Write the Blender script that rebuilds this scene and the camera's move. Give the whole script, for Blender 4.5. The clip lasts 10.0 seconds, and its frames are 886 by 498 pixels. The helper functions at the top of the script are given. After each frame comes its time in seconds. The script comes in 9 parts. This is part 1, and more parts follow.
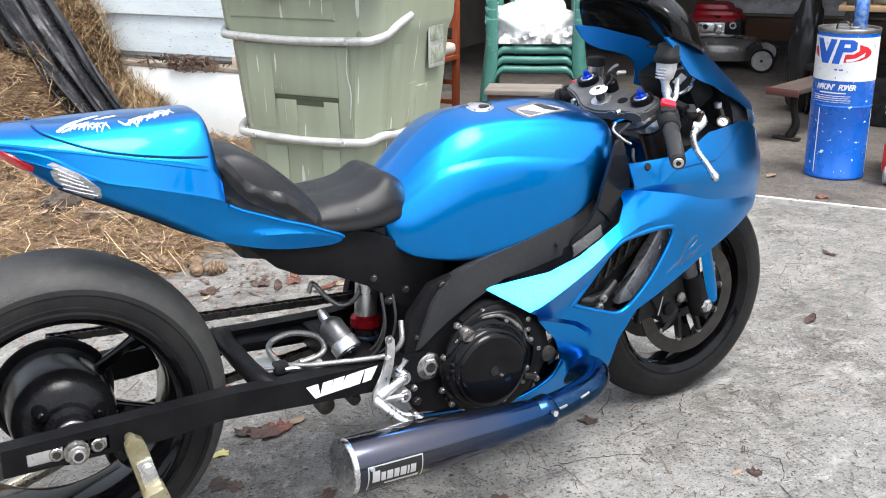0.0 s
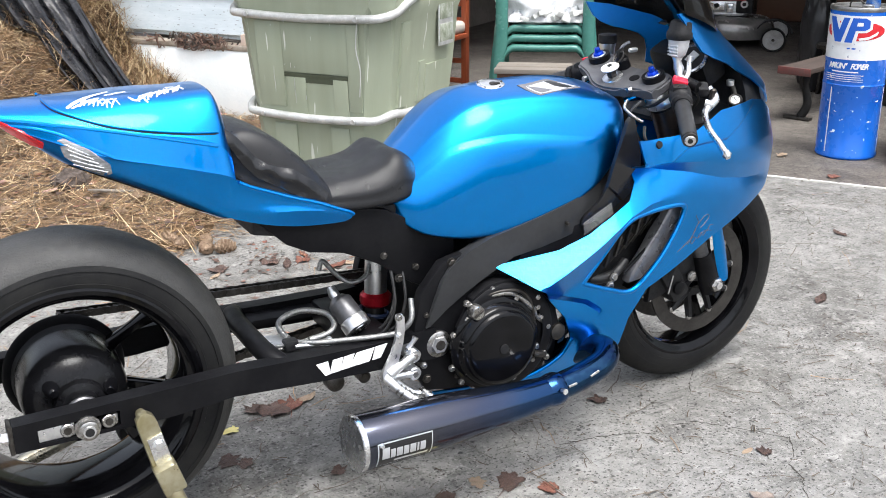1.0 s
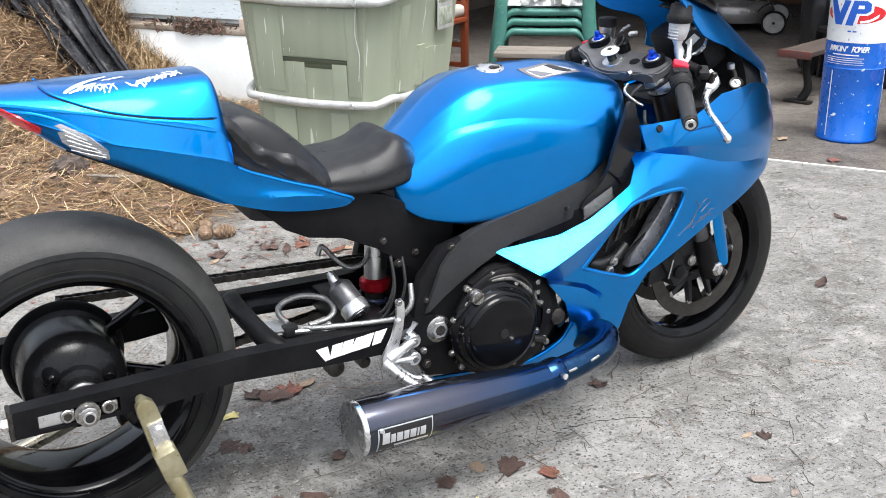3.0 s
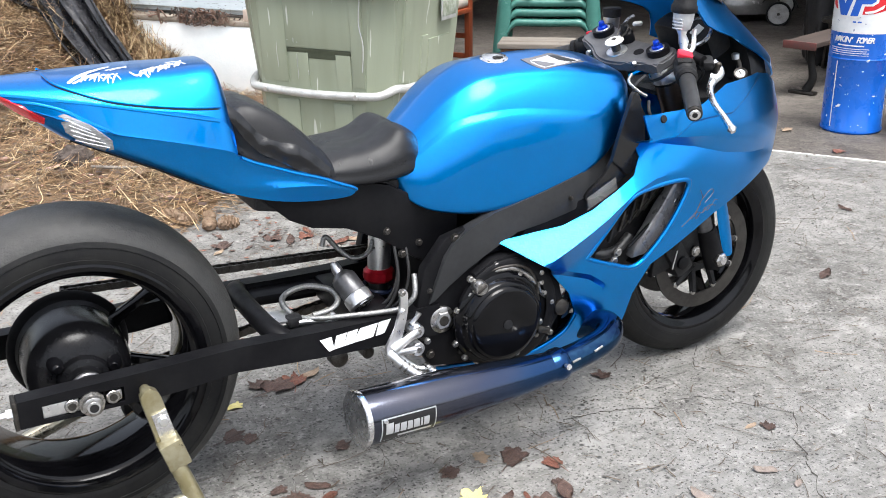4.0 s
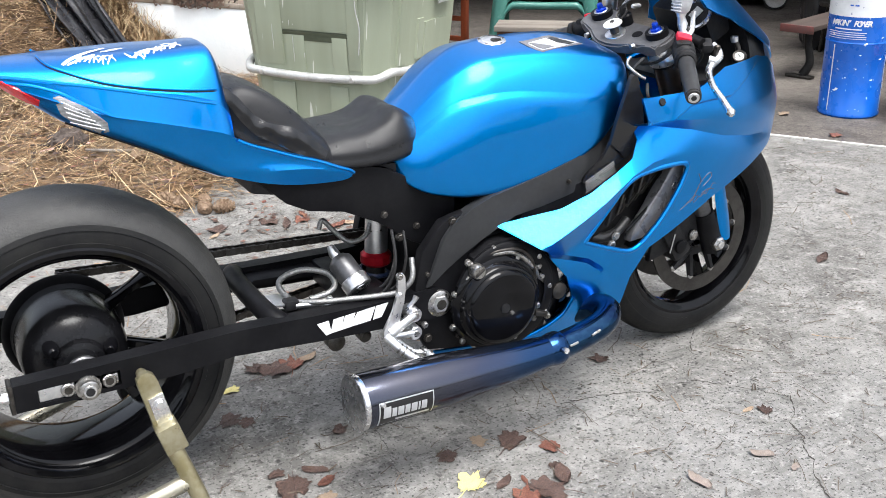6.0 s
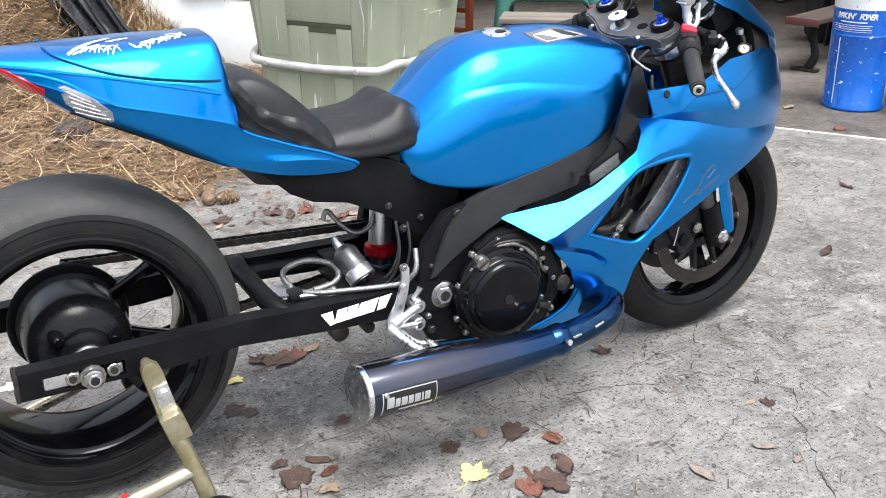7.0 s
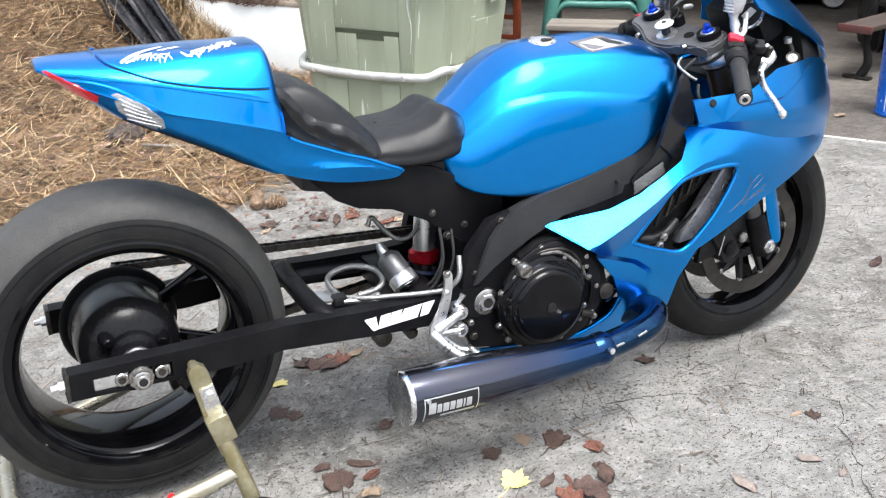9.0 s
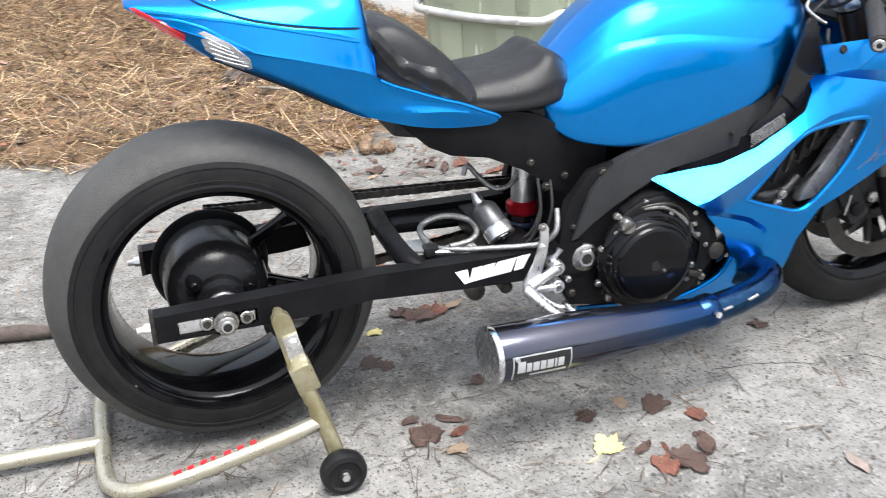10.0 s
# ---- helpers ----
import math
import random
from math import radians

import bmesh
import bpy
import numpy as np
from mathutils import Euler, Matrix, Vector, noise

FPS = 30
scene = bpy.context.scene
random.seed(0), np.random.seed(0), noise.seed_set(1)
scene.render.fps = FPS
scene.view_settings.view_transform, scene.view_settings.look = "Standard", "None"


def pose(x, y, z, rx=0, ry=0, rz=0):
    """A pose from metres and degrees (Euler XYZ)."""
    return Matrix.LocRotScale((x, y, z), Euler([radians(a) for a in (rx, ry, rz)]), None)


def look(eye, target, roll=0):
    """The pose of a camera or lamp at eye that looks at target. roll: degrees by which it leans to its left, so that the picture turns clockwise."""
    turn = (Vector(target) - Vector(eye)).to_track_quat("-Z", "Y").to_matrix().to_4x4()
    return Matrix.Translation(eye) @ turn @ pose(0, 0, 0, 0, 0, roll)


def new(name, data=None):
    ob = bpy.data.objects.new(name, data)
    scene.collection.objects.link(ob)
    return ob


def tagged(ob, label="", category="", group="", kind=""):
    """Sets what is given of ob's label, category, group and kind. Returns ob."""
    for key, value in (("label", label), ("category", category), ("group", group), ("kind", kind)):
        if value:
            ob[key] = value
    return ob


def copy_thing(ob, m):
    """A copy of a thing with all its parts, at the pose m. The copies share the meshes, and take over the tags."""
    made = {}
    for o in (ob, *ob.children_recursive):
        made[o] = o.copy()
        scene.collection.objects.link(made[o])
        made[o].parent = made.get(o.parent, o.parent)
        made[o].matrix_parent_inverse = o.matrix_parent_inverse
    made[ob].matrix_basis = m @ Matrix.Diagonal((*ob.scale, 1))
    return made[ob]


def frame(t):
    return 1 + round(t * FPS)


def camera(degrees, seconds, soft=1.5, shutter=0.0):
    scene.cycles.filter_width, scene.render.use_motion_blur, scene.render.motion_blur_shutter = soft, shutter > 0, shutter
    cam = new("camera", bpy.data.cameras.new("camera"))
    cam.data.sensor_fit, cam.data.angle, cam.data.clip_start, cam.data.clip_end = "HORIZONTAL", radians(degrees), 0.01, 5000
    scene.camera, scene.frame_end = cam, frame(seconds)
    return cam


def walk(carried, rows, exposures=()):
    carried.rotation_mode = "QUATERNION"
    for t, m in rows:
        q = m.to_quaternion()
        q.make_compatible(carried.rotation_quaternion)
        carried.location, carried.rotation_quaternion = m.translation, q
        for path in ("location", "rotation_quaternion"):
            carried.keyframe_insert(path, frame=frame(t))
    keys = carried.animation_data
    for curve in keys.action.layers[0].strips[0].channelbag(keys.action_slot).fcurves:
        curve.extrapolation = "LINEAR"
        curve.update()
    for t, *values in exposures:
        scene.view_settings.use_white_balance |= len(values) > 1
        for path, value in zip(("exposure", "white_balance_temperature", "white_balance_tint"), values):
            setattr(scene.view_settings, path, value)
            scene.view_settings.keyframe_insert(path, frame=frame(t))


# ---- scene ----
cam = camera(46.5, 10.0, soft=0.9, shutter=0.5)
PATH = [
    (0, (-0.232, -1.986, 1.272), (0.685, -0.321, 0.649), -0.4),
    (0.5, (-0.23, -1.983, 1.265), (0.68, -0.324, 0.617), -0.4),
    (1, (-0.234, -1.981, 1.265), (0.663, -0.319, 0.606), -0.4),
    (1.5, (-0.228, -1.979, 1.271), (0.663, -0.32, 0.599), -0.5),
    (2, (-0.233, -1.981, 1.263), (0.66, -0.321, 0.596), -0.7),
    (2.5, (-0.231, -1.976, 1.264), (0.663, -0.321, 0.586), -0.6),
    (4, (-0.231, -1.977, 1.261), (0.652, -0.325, 0.559), -0.6),
    (4.5, (-0.23, -1.974, 1.257), (0.651, -0.328, 0.54), -0.7),
    (5, (-0.232, -1.972, 1.253), (0.655, -0.33, 0.532), -0.7),
    (5.5, (-0.23, -1.97, 1.258), (0.653, -0.328, 0.534), -0.6),
    (6.8, (-0.235, -1.965, 1.253), (0.655, -0.334, 0.511), -0.2),
    (7, (-0.234, -1.97, 1.255), (0.643, -0.334, 0.511), -0.3),
    (7.5, (-0.234, -1.97, 1.251), (0.647, -0.335, 0.509), -0.3),
    (8, (-0.231, -1.972, 1.252), (0.652, -0.327, 0.536), -0.3),
    (8.5, (-0.237, -1.988, 1.262), (0.583, -0.309, 0.55), -0.9),
    (9, (-0.234, -1.983, 1.264), (0.565, -0.303, 0.53), -0.7),
    (9.5, (-0.229, -1.981, 1.241), (0.475, -0.288, 0.443), -0.7),
    (10, (-0.142, -1.925, 1.233), (0.416, -0.189, 0.411), -1.9),
]
walk(cam, [(t, look(e, a, r)) for t, e, a, r in PATH], [(0, 1.45), (8.4, 1.45), (9.0, 1.56), (9.6, 1.64), (10, 1.60)])

# ---- light ----
world = bpy.data.worlds.new("overcast_sky")
scene.world = world
world.use_nodes = True
wn = world.node_tree.nodes
sky = wn.new("ShaderNodeTexSky")
sky.sky_type = "NISHITA"
sky.sun_disc = False
sky.sun_elevation = radians(72)
sky.sun_rotation = radians(175)
sky.air_density = 1.0
sky.dust_density = 4.0
sky.ozone_density = 0.6
wn["Background"].inputs["Strength"].default_value = 0.15
cloud = wn.new("ShaderNodeHueSaturation")
cloud.inputs["Saturation"].default_value = 0.45
world.node_tree.links.new(sky.outputs["Color"], cloud.inputs["Color"])
world.node_tree.links.new(cloud.outputs["Color"], wn["Background"].inputs["Color"])

sun_data = bpy.data.lights.new("sun", "SUN")
sun_data.energy = 1.5
sun_data.angle = radians(30)
sun_data.color = (0.98, 1.0, 1.0)
sun = new("sun", sun_data)
sun.matrix_world = look((1.3, -2.3, 6.2), (0.9, 0.0, 0.4))


# ---- materials ----
def mat(name, color, rough=0.5, metal=0.0, coat=0.0, coat_rough=0.03, second=None, scale=8.0, mix=0.5,
        bump=0.0, bump_scale=60.0, rough_var=0.0, spec=0.5, speck=None, speck_scale=200.0, speck_amount=0.1,
        obj_random=0.0, trans=0.0, alpha=1.0, ior=1.45, stretch=(1, 1, 1), detail=6.0, sheen=0.0):
    """A procedural surface: a base colour varied by two noises, fine relief, uneven gloss, optional specks."""
    m = bpy.data.materials.new(name)
    m.use_nodes = True
    nt = m.node_tree
    b = nt.nodes["Principled BSDF"]
    col = (*color, 1.0)
    b.inputs["Base Color"].default_value = col
    b.inputs["Roughness"].default_value = rough
    b.inputs["Metallic"].default_value = metal
    b.inputs["Coat Weight"].default_value = coat
    b.inputs["Coat Roughness"].default_value = coat_rough
    b.inputs["Specular IOR Level"].default_value = spec
    b.inputs["Transmission Weight"].default_value = trans
    b.inputs["Alpha"].default_value = alpha
    b.inputs["IOR"].default_value = ior
    b.inputs["Sheen Weight"].default_value = sheen
    tc = nt.nodes.new("ShaderNodeTexCoord")
    mp = nt.nodes.new("ShaderNodeMapping")
    mp.inputs["Scale"].default_value = stretch
    nt.links.new(tc.outputs["Object"], mp.inputs["Vector"])

    def tex(sc, det=detail):
        n = nt.nodes.new("ShaderNodeTexNoise")
        n.inputs["Scale"].default_value = sc
        n.inputs["Detail"].default_value = det
        nt.links.new(mp.outputs["Vector"], n.inputs["Vector"])
        return n

    def ramp(src, lo, hi):
        r = nt.nodes.new("ShaderNodeMapRange")
        r.inputs["From Min"].default_value, r.inputs["From Max"].default_value = lo, hi
        nt.links.new(src, r.inputs["Value"])
        return r.outputs["Result"]

    def blend(fac, a, c):
        n = nt.nodes.new("ShaderNodeMix")
        n.data_type = "RGBA"
        nt.links.new(fac, n.inputs["Factor"])
        for sock, val in (("A", a), ("B", c)):
            s = [i for i in n.inputs if i.name == sock and i.type == "RGBA"][0]
            if isinstance(val, tuple):
                s.default_value = val
            else:
                nt.links.new(val, s)
        return [o for o in n.outputs if o.type == "RGBA"][0]

    out = None
    if second is not None:
        big, fine = tex(scale), tex(scale * 7.3)
        add = nt.nodes.new("ShaderNodeMath")
        add.operation = "MULTIPLY_ADD"
        nt.links.new(fine.outputs["Fac"], add.inputs[0])
        add.inputs[1].default_value = 0.45
        nt.links.new(big.outputs["Fac"], add.inputs[2])
        out = blend(ramp(add.outputs[0], 0.72 - mix * 0.35, 0.72 + (1 - mix) * 0.35), col, (*second, 1.0))
    if speck is not None:
        sp = tex(speck_scale, 2.0)
        out = blend(ramp(sp.outputs["Fac"], 0.5 + 0.2 * (1 - speck_amount), 0.52 + 0.2 * (1 - speck_amount)),
                    out if out is not None else col, (*speck, 1.0))
    if obj_random:
        oi = nt.nodes.new("ShaderNodeObjectInfo")
        hs = nt.nodes.new("ShaderNodeHueSaturation")
        nt.links.new(ramp(oi.outputs["Random"], 0.0, 1.0), hs.inputs["Fac"])
        hs.inputs["Value"].default_value = 1.0 + obj_random
        if out is None:
            hs.inputs["Color"].default_value = col
        else:
            nt.links.new(out, hs.inputs["Color"])
        out = hs.outputs["Color"]
    if out is not None:
        nt.links.new(out, b.inputs["Base Color"])
    if rough_var:
        rv = tex(scale * 2.1)
        r = nt.nodes.new("ShaderNodeMapRange")
        r.inputs["From Min"].default_value, r.inputs["From Max"].default_value = 0.3, 0.7
        r.inputs["To Min"].default_value = max(0.02, rough - rough_var)
        r.inputs["To Max"].default_value = min(1.0, rough + rough_var)
        nt.links.new(rv.outputs["Fac"], r.inputs["Value"])
        nt.links.new(r.outputs["Result"], b.inputs["Roughness"])
    if bump:
        bt = tex(bump_scale)
        bp = nt.nodes.new("ShaderNodeBump")
        bp.inputs["Strength"].default_value = bump
        bp.inputs["Distance"].default_value = 0.004
        nt.links.new(bt.outputs["Fac"], bp.inputs["Height"])
        nt.links.new(bp.outputs["Normal"], b.inputs["Normal"])
    return m


def flake_paint(name, base, deep, rough):
    """Metallic lacquer: fine flakes that differ in tone and tilt under a smooth clear coat."""
    m = mat(name, base, rough, 1.0, 0.38, 0.015, second=deep, scale=3.0, mix=0.5, spec=0.5)
    nt = m.node_tree
    b = nt.nodes["Principled BSDF"]
    tc = nt.nodes.new("ShaderNodeTexCoord")
    fl = nt.nodes.new("ShaderNodeTexVoronoi")
    fl.inputs["Scale"].default_value = 1100
    nt.links.new(tc.outputs["Object"], fl.inputs["Vector"])
    hs = nt.nodes.new("ShaderNodeHueSaturation")
    mr = nt.nodes.new("ShaderNodeMapRange")
    mr.inputs["To Min"].default_value, mr.inputs["To Max"].default_value = 0.80, 1.20
    nt.links.new(fl.outputs["Color"], mr.inputs["Value"])
    nt.links.new(mr.outputs["Result"], hs.inputs["Value"])
    nt.links.new(b.inputs["Base Color"].links[0].from_socket, hs.inputs["Color"])
    nt.links.new(hs.outputs["Color"], b.inputs["Base Color"])
    return m


BLUE = flake_paint("metallic_blue_paint", (0.0005, 0.240, 0.70), (0.0005, 0.224, 0.66), 0.28)
END_CAP = mat("dull_end_plate", (0.12, 0.12, 0.125), 0.42, 0.7, second=(0.08, 0.08, 0.085), scale=25, rough_var=0.1)
BAND_TAPE = mat("worn_silver_tape", (0.32, 0.33, 0.35), 0.3, 0.7, second=(0.10, 0.10, 0.11), scale=90, mix=0.5, rough_var=0.1)
FORK_BROWN = mat("brown_anodised_fork", (0.075, 0.055, 0.045), 0.32, 0.8, second=(0.05, 0.038, 0.032), scale=20)
EMBLEM_GREY = mat("grey_emblem_print", (0.12, 0.12, 0.13), 0.4)
BLACK_FRAME = mat("satin_black_frame", (0.004, 0.004, 0.005), 0.45, 0.0, spec=0.14, second=(0.008, 0.008, 0.009), scale=15, rough_var=0.08, bump=0.06, bump_scale=300)
SPAR = mat("dark_grey_spar_paint", (0.026, 0.027, 0.029), 0.38, 0.2, spec=0.35, second=(0.036, 0.037, 0.039), scale=12, rough_var=0.06, bump=0.05, bump_scale=400)
GLOSS_BLACK = mat("gloss_black_enamel", (0.002, 0.002, 0.0025), 0.08, 0.0, 0.0, 0.05, spec=0.24, second=(0.005, 0.005, 0.006), scale=20, rough_var=0.05)
HUB_BLACK = mat("satin_black_hub", (0.003, 0.003, 0.0035), 0.20, 0.0, spec=0.22, second=(0.007, 0.007, 0.008), scale=18, rough_var=0.08)
PLASTIC = mat("matt_black_plastic", (0.007, 0.007, 0.008), 0.5, spec=0.2, second=(0.022, 0.022, 0.023), scale=25, bump=0.15, bump_scale=500)
VINYL = mat("black_seat_vinyl", (0.008, 0.008, 0.009), 0.34, spec=0.4, second=(0.013, 0.013, 0.014), scale=18, bump=0.25, bump_scale=700, rough_var=0.08)
VINYL_GLOSS = mat("creased_seat_vinyl", (0.007, 0.007, 0.008), 0.20, spec=0.5, second=(0.012, 0.012, 0.013), scale=18, bump=0.15, bump_scale=500, rough_var=0.08)
RUBBER = mat("tyre_rubber", (0.008, 0.008, 0.009), 0.48, spec=0.18, second=(0.016, 0.016, 0.0155), scale=9, mix=0.45, rough_var=0.1, bump=0.12, bump_scale=160)
TREAD = mat("scrubbed_tread_rubber", (0.028, 0.028, 0.0275), 0.58, spec=0.4, second=(0.048, 0.047, 0.045), scale=7, mix=0.5, rough_var=0.08, bump=0.3, bump_scale=240)
ALU = mat("bare_aluminium", (0.78, 0.78, 0.78), 0.36, 1.0, second=(0.60, 0.60, 0.61), scale=30, rough_var=0.12, bump=0.08, bump_scale=400)
BRIGHT = mat("polished_aluminium", (0.88, 0.88, 0.88), 0.24, 1.0, second=(0.6, 0.6, 0.62), scale=30, rough_var=0.08)
STEEL = mat("bolt_steel", (0.45, 0.44, 0.43), 0.34, 1.0, second=(0.25, 0.24, 0.22), scale=120, rough_var=0.12)
DARK_STEEL = mat("oily_dark_steel", (0.09, 0.085, 0.08), 0.45, 0.9, second=(0.05, 0.045, 0.04), scale=60, rough_var=0.12)
TANK_GREY = mat("grey_cast_tank", (0.20, 0.20, 0.205), 0.30, 0.5, second=(0.12, 0.12, 0.125), scale=18, rough_var=0.1, bump=0.1, bump_scale=200)
DISC = mat("brake_disc_steel", (0.07, 0.066, 0.062), 0.45, 0.8, second=(0.045, 0.042, 0.04), scale=25, rough_var=0.1)
def heat_tinted(name, stops, rough):
    """Polished titanium whose heat colours change along the pipe, broken up by faint clouds."""
    m = mat(name, stops[0][1], rough, 0.95, second=stops[0][1], scale=6, rough_var=0.04)
    nt = m.node_tree
    b = nt.nodes["Principled BSDF"]
    tc = nt.nodes.new("ShaderNodeTexCoord")
    sep = nt.nodes.new("ShaderNodeSeparateXYZ")
    cloud_ = nt.nodes.new("ShaderNodeTexNoise")
    cloud_.inputs["Scale"].default_value = 9
    add = nt.nodes.new("ShaderNodeMath")
    add.operation = "MULTIPLY_ADD"
    add.inputs[1].default_value = 0.16
    ramp = nt.nodes.new("ShaderNodeValToRGB")
    for i, (p, c) in enumerate(stops):
        k = ramp.color_ramp.elements[i] if i < 2 else ramp.color_ramp.elements.new(p)
        k.position, k.color = p, (*c, 1)
    nt.links.new(tc.outputs["Object"], sep.inputs[0])
    nt.links.new(tc.outputs["Object"], cloud_.inputs["Vector"])
    nt.links.new(cloud_.outputs["Fac"], add.inputs[0])
    nt.links.new(sep.outputs["X"], add.inputs[2])
    nt.links.new(add.outputs[0], ramp.inputs["Fac"])
    nt.links.new(ramp.outputs["Color"], b.inputs["Base Color"])
    return m


TITAN = heat_tinted("heat_blued_titanium", ((0.54, (0.060, 0.066, 0.090)), (0.66, (0.085, 0.088, 0.105)), (0.80, (0.065, 0.072, 0.105)), (0.92, (0.028, 0.058, 0.125)), (1.0, (0.014, 0.045, 0.12))), 0.13)
TITAN_BLUE = mat("deep_blue_heated_titanium", (0.006, 0.018, 0.060), 0.10, 0.95, second=(0.022, 0.065, 0.125), scale=14, mix=0.5, rough_var=0.06)
RED_ANOD = mat("red_anodised_metal", (0.42, 0.008, 0.02), 0.3, 0.6, second=(0.3, 0.005, 0.012), scale=40)
RED_PLASTIC = mat("red_switch_plastic", (0.6, 0.015, 0.04), 0.4)
BLUE_ANOD = mat("blue_anodised_metal", (0.01, 0.06, 0.5), 0.28, 0.7)
NAVY_SPRING = mat("navy_spring_paint", (0.015, 0.025, 0.06), 0.35)
GOLD = mat("yellow_zinc_steel", (0.30, 0.262, 0.145), 0.36, 0.8, second=(0.42, 0.385, 0.27), scale=16, mix=0.5, rough_var=0.12, bump=0.08, bump_scale=200)
GOLD_PALE = mat("pale_zinc_tube", (0.50, 0.475, 0.39), 0.30, 0.8, second=(0.44, 0.40, 0.30), scale=12, rough_var=0.12)
WHITE_VINYL = mat("white_vinyl_letters", (0.8, 0.8, 0.8), 0.45)
SILVER_VINYL = mat("silver_vinyl", (0.6, 0.61, 0.63), 0.35, 0.6)
BADGE_BLACK = mat("badge_black", (0.012, 0.012, 0.013), 0.35)
RED_LENS = mat("red_lens", (0.72, 0.02, 0.03), 0.12, 0.0, 0.5, second=(0.60, 0.015, 0.02), scale=80)
CLEAR_LENS = mat("clear_ribbed_lens", (0.55, 0.56, 0.57), 0.15, 0.35, 0.8, second=(0.32, 0.33, 0.34), scale=60, bump=0.5, bump_scale=120, stretch=(1, 1, 4))
GLASS_TINT = mat("dark_tinted_screen", (0.055, 0.050, 0.048), 0.04, trans=0.9, ior=1.3)
# unmetallic blue that keeps the cowl's inside bright where the lacquer mirrors dark
INNER_BLUE = mat("bright_inner_blue", (0.006, 0.20, 0.60), 0.38, second=(0.004, 0.17, 0.52), scale=9, rough_var=0.08)
SCRIPT_GREY = mat("dark_grey_script", (0.06, 0.07, 0.09), 0.4)
HOSE = mat("black_rubber_hose", (0.015, 0.015, 0.016), 0.4, second=(0.03, 0.03, 0.03), scale=60)
BRAID = mat("braided_steel_hose", (0.36, 0.36, 0.35), 0.38, 0.9, second=(0.2, 0.2, 0.2), scale=300, bump=0.4, bump_scale=600)
GAUGE_WHITE = mat("gauge_face", (0.60, 0.60, 0.58), 0.4)
RESERVOIR = mat("milky_plastic_cup", (0.5, 0.51, 0.52), 0.35, second=(0.4, 0.41, 0.42), scale=60)



def concrete(name, dark, light, stain):
    """Weathered concrete: broad blotches, mid mottling, fine grit, pale wear and dark pinholes."""
    m = bpy.data.materials.new(name)
    m.use_nodes = True
    nt = m.node_tree
    b = nt.nodes["Principled BSDF"]
    tc = nt.nodes.new("ShaderNodeTexCoord")

    def tex(sc, det=8.0, rough=0.6, dist=0.0):
        n = nt.nodes.new("ShaderNodeTexNoise")
        n.inputs["Scale"].default_value, n.inputs["Detail"].default_value = sc, det
        n.inputs["Roughness"].default_value, n.inputs["Distortion"].default_value = rough, dist
        nt.links.new(tc.outputs["Object"], n.inputs["Vector"])
        return n.outputs["Fac"]

    def rng(src, a, c, lo=0.0, hi=1.0):
        r = nt.nodes.new("ShaderNodeMapRange")
        for k, v in (("From Min", a), ("From Max", c), ("To Min", lo), ("To Max", hi)):
            r.inputs[k].default_value = v
        nt.links.new(src, r.inputs["Value"])
        return r.outputs["Result"]

    def over(fac, a, c):
        n = nt.nodes.new("ShaderNodeMix")
        n.data_type = "RGBA"
        nt.links.new(fac, n.inputs["Factor"])
        ins = [i for i in n.inputs if i.type == "RGBA"]
        for s, v in zip(ins, (a, c)):
            if isinstance(v, tuple):
                s.default_value = (*v, 1.0)
            else:
                nt.links.new(v, s)
        return [o for o in n.outputs if o.type == "RGBA"][0]

    col = over(rng(tex(1.3, 10, 0.65, 0.6), 0.36, 0.64), dark, light)
    col = over(rng(tex(0.7, 6, 0.6, 1.0), 0.53, 0.72, 0.0, 0.55), col, stain)
    col = over(rng(tex(9, 9, 0.75), 0.45, 0.62, 0.0, 0.6), col, tuple(c * 1.25 for c in light))
    col = over(rng(tex(4.3, 10, 0.8, 0.8), 0.52, 0.68, 0.0, 0.42), col, tuple(c * 0.72 for c in dark))
    col = over(rng(tex(21, 8, 0.82), 0.52, 0.66, 0.0, 0.45), col, tuple(c * 0.62 for c in dark))
    col = over(rng(tex(27, 7, 0.8, 0.5), 0.54, 0.66, 0.0, 0.65), col, tuple(min(0.8, c * 1.7) for c in light))
    col = over(rng(tex(34, 5, 0.8), 0.555, 0.64, 0.0, 0.7), col, tuple(c * 0.42 for c in dark))
    col = over(rng(tex(130, 3, 0.6), 0.585, 0.625, 0.0, 0.85), col, tuple(c * 0.22 for c in dark))
    col = over(rng(tex(95, 3, 0.6), 0.60, 0.65, 0.0, 0.6), col, tuple(min(0.8, c * 1.5) for c in light))
    pale = rng(tex(3.1, 10, 0.72, 1.2), 0.56, 0.66, 0.0, 0.5)
    col = over(pale, col, tuple(min(0.8, c * 1.45) for c in light))
    # scattered pits of uneven size
    for sc, size, lo in ((22, 0.17, 0.55), (41, 0.21, 0.54), (74, 0.23, 0.53)):
        vor = nt.nodes.new("ShaderNodeTexVoronoi")
        vor.inputs["Scale"].default_value = sc
        nt.links.new(tc.outputs["Object"], vor.inputs["Vector"])
        pit = nt.nodes.new("ShaderNodeMath")
        pit.operation = "MULTIPLY"
        nt.links.new(rng(vor.outputs["Distance"], size * 0.5, size, 0.85, 0.0), pit.inputs[0])
        nt.links.new(rng(tex(sc * 0.35, 3), lo - 0.08, lo, 0.0, 1.0), pit.inputs[1])
        col = over(pit.outputs[0], col, tuple(c * 0.22 for c in dark))
    streak = nt.nodes.new("ShaderNodeTexNoise")
    smap = nt.nodes.new("ShaderNodeMapping")
